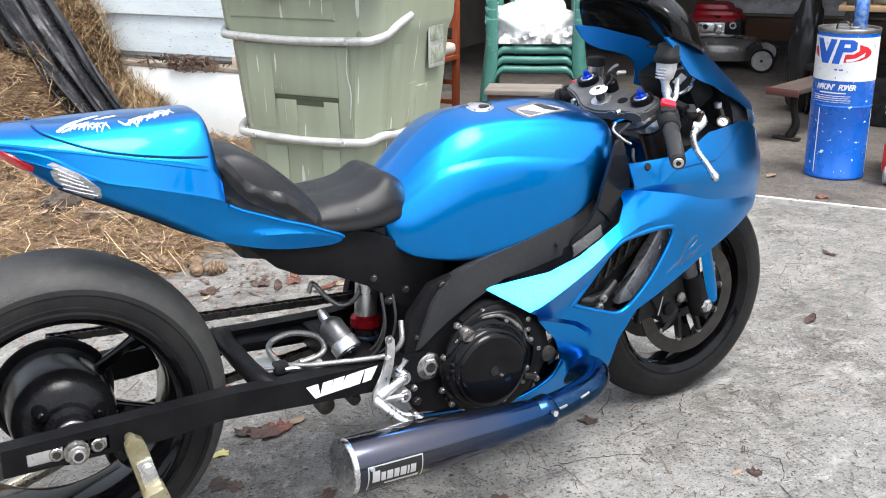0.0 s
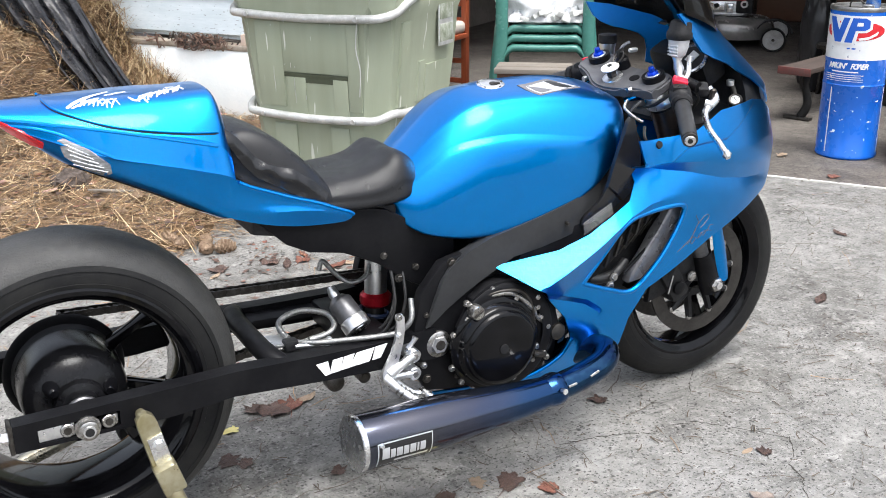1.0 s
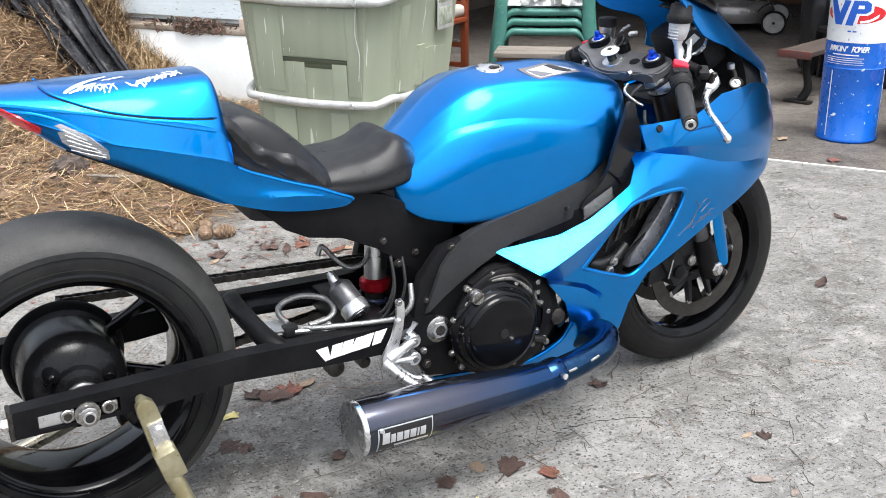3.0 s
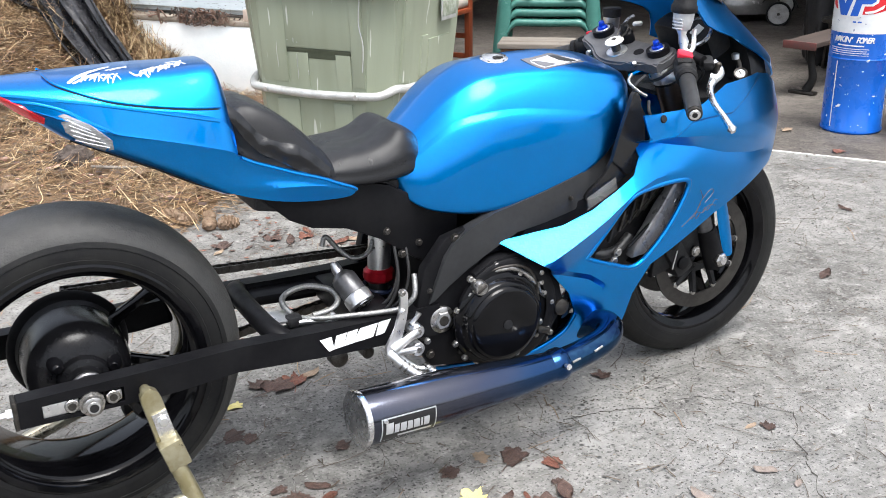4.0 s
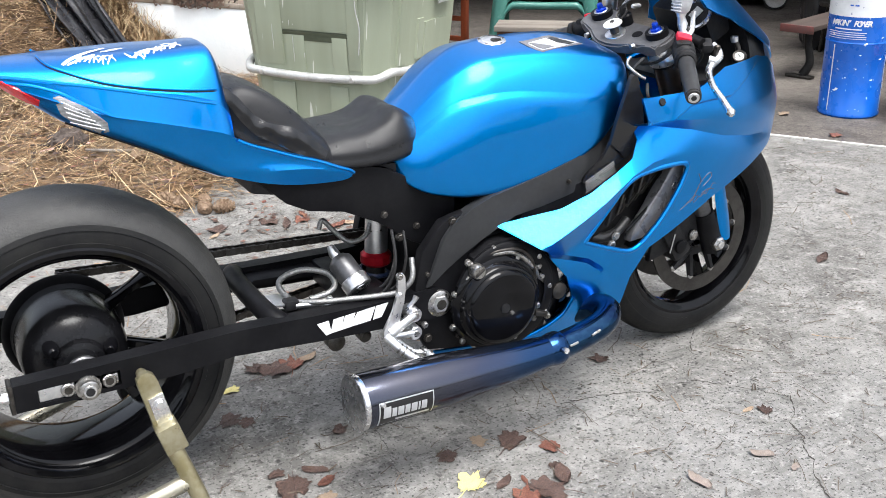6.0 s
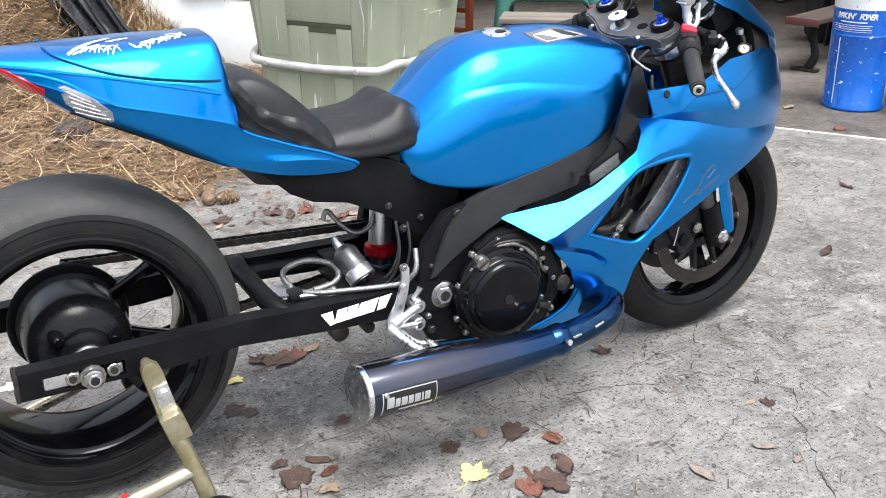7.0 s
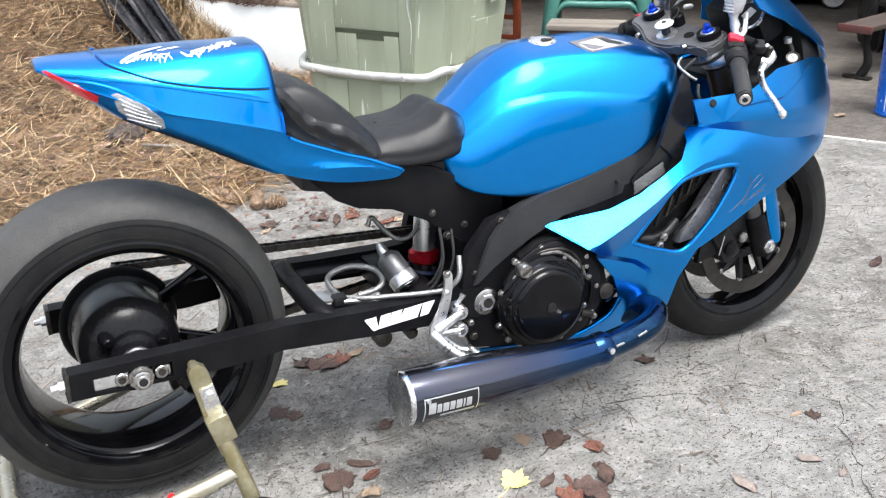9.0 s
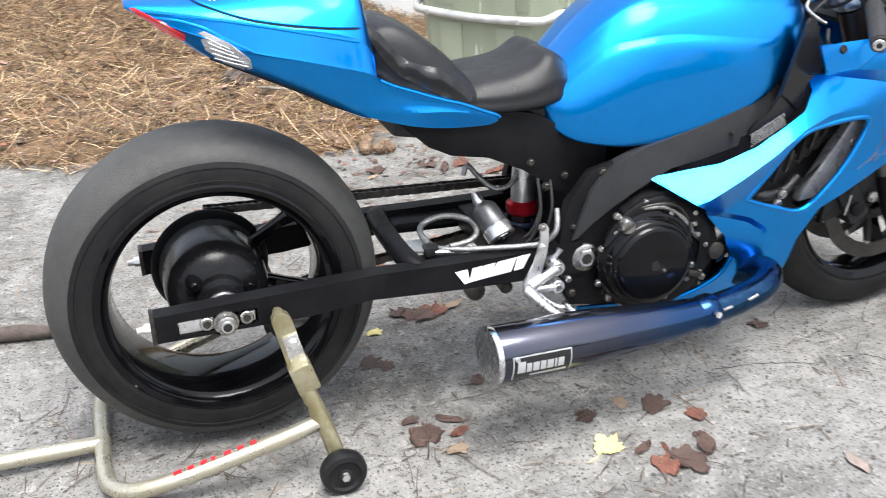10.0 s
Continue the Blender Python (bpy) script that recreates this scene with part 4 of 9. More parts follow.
part("subframe_bridge", box((0.60, 0, 0.60), (0.16, 0.22, 0.05), None, 0.01, Matrix.Rotation(0.25, 4, "Y")), PLASTIC, frame_root)
part("undertray", box((0.46, 0, 0.625), (0.22, 0.22, 0.05), None, 0.012, Matrix.Rotation(0.2, 4, "Y")), PLASTIC, frame_root)
part("battery_box", box((0.655, 0, 0.60), (0.07, 0.20, 0.08), None, 0.01), PLASTIC, frame_root)
spar = [(0.697, 0.376), (0.714, 0.425), (0.735, 0.478), (0.758, 0.508), (0.80, 0.534), (0.855, 0.556), (0.982, 0.585), (1.08, 0.612), (1.16, 0.66), (1.25, 0.74), (1.30, 0.74),
        (1.24, 0.62), (1.163, 0.570), (1.074, 0.532), (0.985, 0.513), (0.913, 0.503), (0.84, 0.468), (0.790, 0.440), (0.745, 0.410), (0.708, 0.379)]


def spar_depth(x, z):
    return 0.183 - 0.07 * max(0, (x - 1.05) / 0.25) ** 1.4 - 4.5 * (z - 0.28 - 0.27 * x - 0.0) ** 2 * 0.15


for s in (-1, 1):
    part("spar", skin(spar, lambda x, z: s * spar_depth(x, z), 0.022, thick=0.03, inward=(0, -s, 0)), SPAR, frame_root, smooth=50)
pivot = [(0.690, 0.455), (0.74, 0.515), (0.80, 0.53), (0.86, 0.50), (0.82, 0.44), (0.79, 0.36), (0.80, 0.24), (0.76, 0.215), (0.70, 0.225), (0.668, 0.29), (0.672, 0.38)]
for s in (-1, 1):
    part("pivot_plate", plate(pivot if s < 0 else pivot[::-1], s * 0.172, s * 0.142, None, 0.006), BLACK_FRAME, frame_root)
part("pivot_boss", tube([(0.728, -0.17, 0.333), (0.728, -0.178, 0.333), (0.728, -0.181, 0.333)], [0.031, 0.030, 0.026], 24), STEEL, frame_root, "machined swingarm pivot boss")
part("pivot_nut", tube([(0.728, -0.18, 0.333), (0.728, -0.185, 0.333)], [0.021, 0.019], 6), ALU, frame_root, smooth=20)
part("pivot_socket", tube([(0.728, -0.183, 0.333), (0.728, -0.1862, 0.333)], [0.012, 0.012], 8), DARK_STEEL, frame_root, smooth=20)
for x, y, z, r in ((0.763, -0.172, 0.513, 0.010), (0.665, -0.116, 0.478, 0.009), (0.682, -0.172, 0.300, 0.009), (0.70, -0.172, 0.405, 0.006), (0.79, -0.172, 0.34, 0.007), (0.705, -0.116, 0.497, 0.008),
                   (0.70, -0.172, 0.255, 0.010), (0.775, -0.172, 0.245, 0.007), (0.63, -0.116, 0.535, 0.008), (1.05, -0.187, 0.560, 0.005)):
    bolt((x, y, z), r * 0.85, (0, -1, 0), frame_root, DARK_STEEL)
DUCT = [tuple(q) for q in catmull([(1.155, 0.640), (1.170, 0.690), (1.190, 0.740), (1.205, 0.778), (1.222, 0.776), (1.236, 0.735), (1.250, 0.690), (1.250, 0.650), (1.228, 0.612), (1.18, 0.586), (1.11, 0.553), (1.088, 0.552), (1.098, 0.572), (1.130, 0.600), (1.155, 0.640)], 56)][:-1]
part("air_duct_cover", skin(DUCT,
                            lambda x, z: -0.178 - 0.018 * math.sin(math.pi * min(1, max(0, (x - 1.05) / 0.22))), 0.012, thick=0.01), VINYL_GLOSS, frame_root)
part("air_duct_cover", skin(DUCT,
                            lambda x, z: 0.178 + 0.018 * math.sin(math.pi * min(1, max(0, (x - 1.05) / 0.22))), 0.015, thick=0.01, inward=(0, -1, 0)), VINYL_GLOSS, frame_root)
part("cover_seam", tube([(1.150, -0.198, 0.634), (1.170, -0.199, 0.618), (1.192, -0.198, 0.596)], 0.0025, 6, smooth_steps=10), GLOSS_BLACK, frame_root)
# lines of small print, too fine to read
rnd_print = random.Random(6)
print_bm = bmesh.new()
for k in range(6):
    u = 0.0 + 0.006 * rnd_print.random()
    while u < 0.088:
        w = rnd_print.uniform(0.003, 0.010)
        p0 = Vector((1.080 + 0.001 * k, 0, 0.555 - 0.0048 * k)) + Vector((0.90, 0, 0.436)) * u
        p1 = p0 + Vector((0.90, 0, 0.436)) * min(w, 0.090 - u)
        vs = [print_bm.verts.new((q.x, -0.2005, q.z + d)) for q, d in ((p0, -0.0013), (p1, -0.0013), (p1, 0.0013), (p0, 0.0013))]
        print_bm.faces.new(vs)
        u += w + 0.0022
part("warning_print", print_bm, WHEEL_GREY, frame_root, "pale lines of small print", smooth=0)

engine = group_part("engine", bike, "black engine with round clutch cover")
part("crankcase", box((0.90, 0, 0.34), (0.32, 0.32, 0.27), None, 0.04), BLACK_FRAME, engine)
part("cylinder_block", box((1.05, 0, 0.47), (0.24, 0.36, 0.22), None, 0.03, Matrix.Rotation(0.5, 4, "Y")), BLACK_FRAME, engine)
part("sump", box((0.92, 0, 0.20), (0.28, 0.22, 0.08), None, 0.03), BLACK_FRAME, engine)
case = [(0.80, 0.43), (0.84, 0.455), (0.90, 0.463), (0.965, 0.43), (1.02, 0.37), (1.035, 0.31), (1.00, 0.255), (0.95, 0.22), (0.87, 0.205), (0.81, 0.215), (0.785, 0.27), (0.782, 0.36)]
part("case_cover", plate(case, -0.196, -0.155, None, 0.008), BLACK_FRAME, engine)
part("clutch_cover", revolve([(-0.19, 0.112), (-0.200, 0.112), (-0.206, 0.106), (-0.208, 0.099), (-0.212, 0.097), (-0.222, 0.094), (-0.226, 0.090), (-0.227, 0.086), (-0.233, 0.083), (-0.236, 0.078), (-0.237, 0.070), (-0.236, 0.03), (-0.236, 0.0)], (0.858, 0, 0.316), "y", 64), GLOSS_BLACK, engine, "gloss black round clutch cover")
part("cover_step", revolve([(-0.19, 0.128), (-0.199, 0.128), (-0.204, 0.122), (-0.204, 0.10)], (0.880, 0, 0.325), "y", 64), BLACK_FRAME, engine)
part("maker_stamp", tube([(0.858, -0.2355, 0.316), (0.858, -0.2385, 0.316)], 0.011, 16), PLASTIC, engine)
for a in (20, 62, 100, 130, 165, 200, 235, 275, 315, 345):
    x, z = 0.872 + 0.122 * math.cos(radians(a)), 0.324 + 0.122 * math.sin(radians(a))
    bolt((x, -0.196, z), 0.0058, (0, -1, 0), engine, STEEL)
# bright flange bolts and a cast web round the clutch cover
for x, z in ((0.784, 0.425), (0.783, 0.389), (0.908, 0.413), (0.966, 0.381), (0.975, 0.355), (0.995, 0.328), (0.994, 0.252), (0.771, 0.242), (0.747, 0.280), (0.679, 0.303)):
    bolt((x, -0.200, z), 0.0062, (0, -1, 0), engine, STEEL)
part("cast_web", tube([(0.827, -0.197, 0.429), (0.855, -0.200, 0.432), (0.888, -0.201, 0.430), (0.914, -0.201, 0.417), (0.936, -0.201, 0.397), (0.956, -0.200, 0.375), (0.968, -0.198, 0.354), (0.989, -0.196, 0.334)], [0.003, 0.006, 0.007, 0.006, 0.008, 0.006, 0.004, 0.003], 10, smooth_steps=30), STEEL, engine, "bare cast rib beside the clutch cover")
part("oil_filler_cap", tube([(0.803, -0.19, 0.404), (0.801, -0.217, 0.406), (0.801, -0.223, 0.406)], [0.018, 0.017, 0.014], 18), STEEL, engine)
part("filler_bar", box((0.801, -0.224, 0.406), (0.026, 0.006, 0.005), None, 0.002, Matrix.Rotation(-0.6, 4, "Y")), DARK_STEEL, engine)
part("water_pipe", tube([(0.823, -0.20, 0.430), (0.860, -0.203, 0.438), (0.917, -0.203, 0.430), (0.946, -0.203, 0.395), (0.957, -0.202, 0.345), (0.964, -0.20, 0.295)], [0.0025, 0.0035, 0.005, 0.005, 0.004, 0.003], 12, smooth_steps=24), DARK_STEEL, engine, "bare metal pipe round the clutch cover")
part("side_cover", tube([(1.024, -0.180, 0.307), (1.026, -0.200, 0.307), (1.026, -0.203, 0.307)], [0.022, 0.02, 0.016], 20), DARK_STEEL, engine)
for p in ((0.93, -0.2, 0.452), (0.985, -0.2, 0.42), (0.965, -0.2, 0.405), (0.985, -0.2, 0.265), (0.955, -0.2, 0.255), (0.84, -0.2, 0.232), (0.80, -0.196, 0.30), (0.79, -0.196, 0.355), (0.965, -0.2, 0.285), (0.905, -0.2, 0.222)):
    bolt(p, 0.0065, (0, -1, 0), engine, STEEL)
part("sensor", box((0.968, -0.208, 0.268), (0.035, 0.016, 0.014), None, 0.005, Matrix.Rotation(0.3, 4, "Y")), DARK_STEEL, engine)

# things behind the fairing's window
radiator = group_part("radiator", bike, "dark radiator with a bare metal side tank")
part("core", box((1.33, 0, 0.46), (0.035, 0.34, 0.26), None, 0.006, Matrix.Rotation(0.35, 4, "Y")), PLASTIC, radiator)
part("side_tank", plate([(1.222, 0.388), (1.258, 0.392), (1.300, 0.430), (1.345, 0.485), (1.376, 0.532), (1.366, 0.556), (1.338, 0.556), (1.300, 0.505), (1.262, 0.452), (1.228, 0.412)], -0.200, -0.172, None, 0.006), TANK_GREY, radiator)
part("hose", tube([(1.10, -0.16, 0.42), (1.15, -0.168, 0.402), (1.20, -0.168, 0.405), (1.24, -0.16, 0.43)], 0.012, 12, smooth_steps=20), HOSE, radiator)
part("hose", tube([(1.14, -0.165, 0.50), (1.20, -0.175, 0.54), (1.27, -0.178, 0.565), (1.33, -0.17, 0.572)], 0.010, 10, smooth_steps=20), HOSE, radiator)
part("coil_cover", box((1.16, -0.15, 0.47), (0.10, 0.03, 0.10), None, 0.01, Matrix.Rotation(-0.7, 4, "Y")), PLASTIC, radiator)
part("inner_shroud", skin([(1.05, 0.40), (1.10, 0.37), (1.25, 0.35), (1.34, 0.45), (1.40, 0.56), (1.36, 0.60), (1.22, 0.60), (1.12, 0.52)], lambda x, z: -0.135, 0.04, thick=0.006), PLASTIC, radiator)
for k in range(7):
    part("fin", box((1.205 + 0.021 * k, -0.150, 0.452 + 0.013 * k), (0.004, 0.02, 0.085), None, 0.001, Matrix.Rotation(0.75, 4, "Y")), DARK_STEEL, radiator)
part("guard_edge", tube([(1.215, -0.19, 0.415), (1.28, -0.192, 0.468), (1.325, -0.192, 0.512), (1.35, -0.19, 0.548)], 0.004, 8, smooth_steps=16), GLOSS_BLACK, radiator)
for p in ((1.185, -0.19, 0.408), (1.344, -0.195, 0.508), (1.175, -0.19, 0.388), (1.372, -0.195, 0.540)):
    bolt(p, 0.009, (0, -1, 0), radiator)
for k in range(5):
    part("fin_clip", box((1.175 + 0.028 * k, -0.176, 0.455 + 0.022 * k), (0.006, 0.01, 0.05), None, 0.002, Matrix.Rotation(0.3, 4, "Y")), DARK_STEEL if k % 2 else PLASTIC, radiator)

# exhaust
exhaust = group_part("exhaust", bike, "heat-blued titanium exhaust with short round silencer")
ea, eb = Vector((0.462, -0.318, 0.2335)), Vector((0.86, -0.300, 0.220))
part("silencer", tube([ea, ea.lerp(eb, 0.02), ea.lerp(eb, 0.5), ea.lerp(eb, 0.72), eb, eb + Vector((0.07, 0.0, 0.003))], [0.056, 0.0575, 0.0555, 0.049, 0.040, 0.034], 40, caps=False), TITAN, exhaust)
dirx = (eb - ea).normalized()
part("end_rim", tube([ea + dirx * 0.006, ea + dirx * 0.003, ea - dirx * 0.004, ea - dirx * 0.006, ea - dirx * 0.003], [0.0576, 0.0584, 0.0584, 0.0565, 0.0548], 40, caps=False), BRIGHT, exhaust, "bright silencer end ring")
part("end_plate", tube([ea - dirx * 0.002, ea + dirx * 0.0065], [0.0552, 0.0552], 40), END_CAP, exhaust)
for dy, dz in ((-0.03, -0.028), (0.02, 0.03)):
    part("rivet", tube([ea + Vector((-0.001, dy, dz)), ea + Vector((0.006, dy, dz))], 0.004, 10), DARK_STEEL, exhaust)
part("rivet", tube([(0.497, -0.372, 0.245), (0.497, -0.377, 0.2455)], [0.006, 0.004], 12), BRIGHT, exhaust)
part("joint", tube([(0.925, -0.300, 0.223), (0.94, -0.300, 0.224), (0.955, -0.299, 0.225), (0.965, -0.2985, 0.226)], [0.0345, 0.0375, 0.0375, 0.033], 28), TITAN, exhaust)
part("pipe", tube([(0.955, -0.299, 0.225), (1.02, -0.294, 0.233), (1.080, -0.284, 0.243), (1.115, -0.266, 0.254), (1.128, -0.232, 0.256), (1.115, -0.185, 0.240), (1.06, -0.11, 0.205)], [0.031, 0.031, 0.031, 0.031, 0.031, 0.032, 0.032], 26, smooth_steps=36), TITAN_BLUE, exhaust, "deep blue heated header pipe")
part("header", tube([(1.06, -0.14, 0.27), (1.14, -0.08, 0.27), (1.22, -0.06, 0.33), (1.24, -0.06, 0.42)], 0.022, 16, smooth_steps=24), TITAN_BLUE, exhaust)
for a, c in (((1.03, -0.322, 0.245), (1.055, -0.318, 0.251)), ((0.968, -0.328, 0.237), (0.99, -0.326, 0.24))):
    part("spring_hook", tube([a, c], 0.003, 8), STEEL, exhaust)
part("clamp_bolt", tube([(0.945, -0.338, 0.238), (0.945, -0.349, 0.24)], 0.007, 8), BRIGHT, exhaust)
badge = group_part("badge", exhaust, "black badge with silver border and silver bars")


def on_can(u, v, lift):
    """A place on the silencer's side: u along it, v round it."""
    c = ea + dirx * u
    r = 0.0566 + lift
    side = Vector((0, -1, 0))
    side = (side - dirx * side.dot(dirx)).normalized()
    up = dirx.cross(side) * -1
    if up.z < 0:
        up = -up
    a = v / 0.0566
    return c + (side * math.cos(a) + up * math.sin(a)) * r


def can_patch(u0, u1, v0, v1, lift, material, parent, name, slant=0.0, n=8):
    b = bmesh.new()
    rows = [[b.verts.new(on_can(u + slant * (j / n), v0 + (v1 - v0) * j / n, l)) for j in range(n + 1)] for l, u in ((lift - 0.002, u0), (lift, u0), (lift, u1), (lift - 0.002, u1))]
    for r, s in zip(rows, rows[1:]):
        for j in range(n):
            b.faces.new((r[j], r[j + 1], s[j + 1], s[j]))
    return part(name, b, material, parent, smooth=30)


can_patch(0.023, 0.146, -0.036, 0.018, 0.0010, SILVER_VINYL, badge, "border")
can_patch(0.0255, 0.1435, -0.0335, 0.0155, 0.0018, BADGE_BLACK, badge, "field")
for k, (u, w) in enumerate(((0.032, 0.016), (0.051, 0.010), (0.064, 0.013), (0.080, 0.011), (0.094, 0.013), (0.110, 0.004), (0.117, 0.012))):
    can_patch(u, u + w, -0.016, 0.008 if k == 0 else 0.003, 0.0026, SILVER_VINYL, badge, "silver_bar")
can_patch(0.060, 0.136, -0.027, -0.022, 0.0026, SILVER_VINYL, badge, "silver_bar")

# footrest and brake lever
rearset = group_part("footrest", bike, "bare aluminium footrest with heel plate and brake lever")
part("heel_plate", plate([(0.609, 0.434), (0.613, 0.439), (0.623, 0.439), (0.629, 0.430), (0.629, 0.400), (0.625, 0.374), (0.615, 0.338), (0.598, 0.303), (0.588, 0.297), (0.575, 0.300), (0.576, 0.318), (0.597, 0.354), (0.608, 0.390), (0.611, 0.415)], -0.215, -0.205, None, 0.003), ALU, rearset)
part("upper_arm", tube([(0.590, -0.214, 0.309), (0.62, -0.213, 0.324), (0.649, -0.209, 0.337)], [0.012, 0.010, 0.011], 12), ALU, rearset)
part("lower_arm", tube([(0.592, -0.213, 0.302), (0.62, -0.212, 0.299), (0.651, -0.209, 0.296)], [0.010, 0.008, 0.010], 12), ALU, rearset)
for bz in (0.337, 0.296):
    part("mount_boss", tube([(0.650, -0.172, bz), (0.650, -0.213, bz), (0.650, -0.216, bz)], [0.0155, 0.0155, 0.013], 18), ALU, rearset)
    part("mount_bolt", tube([(0.650, -0.214, bz), (0.650, -0.219, bz)], [0.008, 0.007], 6), STEEL, rearset, smooth=20)
part("peg", tube([(0.583, -0.212, 0.303), (0.596, -0.232, 0.287), (0.614, -0.248, 0.270), (0.634, -0.258, 0.254)], [0.013, 0.011, 0.0105, 0.011], 14), ALU, rearset)
for k in range(5):
    c0 = Vector((0.600, -0.236, 0.283)).lerp(Vector((0.630, -0.256, 0.257)), k / 4)
    part("peg_knurl", tube([c0 - Vector((0.0014, -0.0009, -0.0012)), c0 + Vector((0.0014, -0.0009, -0.0012))], 0.0124, 12), STEEL, rearset)
part("brake_lever", tube([(0.598, -0.206, 0.300), (0.622, -0.214, 0.272), (0.646, -0.222, 0.256), (0.664, -0.228, 0.254)], [0.008, 0.007, 0.007, 0.007], 12, smooth_steps=12), ALU, rearset)
part("toe_tip", tube([(0.664, -0.218, 0.256), (0.664, -0.262, 0.257), (0.664, -0.265, 0.257)], [0.009, 0.0095, 0.007], 14), BRIGHT, rearset)
part("switch_tab", tube([(0.640, -0.20, 0.352), (0.654, -0.20, 0.364), (0.660, -0.20, 0.374)], [0.005, 0.005, 0.007], 8), ALU, rearset)
bolt((0.615, -0.215, 0.433), 0.006, (0, -1, 0), rearset)
bolt((0.614, -0.215, 0.392), 0.006, (0, -1, 0), rearset, ALU)
# linkage under the arm
linkage = group_part("shock_linkage", bike, "dark steel shock linkage under the swingarm")
part("link_plate", plate([(0.49, 0.295), (0.60, 0.28), (0.70, 0.275), (0.70, 0.255), (0.60, 0.258), (0.50, 0.262)], -0.06, -0.045), STEEL, linkage)
for x, z, r in ((0.505, 0.272, 0.020), (0.572, 0.270, 0.014)):
    part("link_bolt", tube([(x, -0.10, z), (x, -0.128, z), (x, -0.132, z)], [r, r, r * 0.7], 14), DARK_STEEL, linkage)


# ---- bodywork ----
# fuel tank
tank = group_part("fuel_tank", bike, "metallic blue fuel tank with soft knee creases")
tx = [0.652, 0.672, 0.715, 0.79, 0.86, 0.93, 1.00, 1.08, 1.15, 1.205, 1.24, 1.262]
t_top = [0.657, 0.688, 0.728, 0.802, 0.847, 0.859, 0.863, 0.861, 0.852, 0.838, 0.821, 0.794]
t_bot = [0.640, 0.603, 0.568, 0.546, 0.541, 0.545, 0.562, 0.592, 0.632, 0.690, 0.740, 0.765]
t_wid = [0.070, 0.105, 0.138, 0.160, 0.170, 0.176, 0.178, 0.178, 0.172, 0.158, 0.130, 0.09]
CREASE = ((0.652, 0.645), (0.708, 0.690), (0.747, 0.726), (0.804, 0.757), (0.878, 0.768), (0.931, 0.768), (1.012, 0.760), (1.09, 0.749), (1.15, 0.742), (1.20, 0.746), (1.262, 0.776))
halves = []
for x, zt, zb, w in zip(tx, t_top, t_bot, t_wid):
    h = zt - zb
    c = min(max(sample(CREASE, x), zb + 0.15 * h), zt - 0.12 * h)
    sec = [(0, zt)]
    # a rounded section; the flank stands out a little below the crease
    for q in (0.22, 0.42, 0.58, 0.72, 0.84, 0.94, 1.0, 1.04, 1.12, 1.3, 1.6, 2.0, 2.4):
        z = zt - (zt - c) * q if q <= 1 else c - (c - zb) * (q - 1) / 1.6
        r = max(0.0, (z - zb) / h)
        out = w * (1 - r ** 2.7) ** (1 / 2.7)
        out += 0.030 * w * sample(((1.02, 1.0), (1.13, 0.0)), x) * min(1.0, max(0.0, (q - 1) / 0.1)) * math.exp(-max(0.0, q - 1.1) / 0.5) if q > 1 else 0
        sec.append((min(out, w), z))
    sec += [(w * 0.965, zb + 0.045 * h), (w * 0.87, zb + 0.01), (w * 0.5, zb + 0.004), (0, zb)]
    halves.append(sec)
TANK_SECS = np.array([catmull(h, 60) for h in halves])
part("shell", smooth_body(tx, halves, 64, 70), BLUE, tank, smooth=60)
def tank_top(x, y):
    ws = np.array([np.interp(x, tx, TANK_SECS[:, i, 0]) for i in range(30)])
    zs = np.array([np.interp(x, tx, TANK_SECS[:, i, 1]) for i in range(30)])
    return float(np.interp(abs(y), ws, zs))


def top_patch(outline, lift, material, parent, name, label=""):
    b = skin([(x, y) for x, y in outline], None, 0.012, thick=0.0012, inward=(0, 0, -1), warp=lambda x, y: (x, y, tank_top(x, y) + lift))
    return part(name, b, material, parent, label)


# filler cap, sunk into the tank top and square to it
cx, cy = 0.946, -0.022
slope = Vector((tank_top(cx - 0.02, cy) - tank_top(cx + 0.02, cy), tank_top(cx, cy - 0.015) - tank_top(cx, cy + 0.025), 0.04)).normalized()
CAP = Matrix.Translation((cx, cy, tank_top(cx, cy))) @ slope.to_track_quat("Z", "Y").to_matrix().to_4x4()


def cap_part(name, b, material, label=""):
    bmesh.ops.transform(b, matrix=CAP, verts=b.verts)
    return part(name, b, material, tank, label)


cap_part("filler_ring", tube([(0, 0, -0.006), (0, 0, 0.001), (0, 0, 0.0022), (0, 0, 0.0018)], [0.0315, 0.0315, 0.0295, 0.0255], 36, caps=False), BRIGHT, "polished filler ring")
cap_part("filler_cap", tube([(0, 0, -0.004), (0, 0, 0.0012), (0, 0, 0.0022), (0, 0, 0.0024)], [0.0255, 0.0255, 0.0235, 0.015], 36), ALU, "brushed metal filler cap")
cap_part("cap_lock", tube([(0.006, -0.004, 0.001), (0.006, -0.004, 0.0042)], [0.0105, 0.0095], 16), DARK_STEEL)
cap_part("cap_latch", box((0.012, -0.004, 0.004), (0.016, 0.009, 0.003), None, 0.001), DARK_STEEL)
for k in range(5):
    a = radians(72 * k + 20)
    q = (0.0285 * math.cos(a), 0.0285 * math.sin(a))
    cap_part("ring_bolt", tube([(*q, 0.001), (*q, 0.0034)], 0.0022, 6), DARK_STEEL)

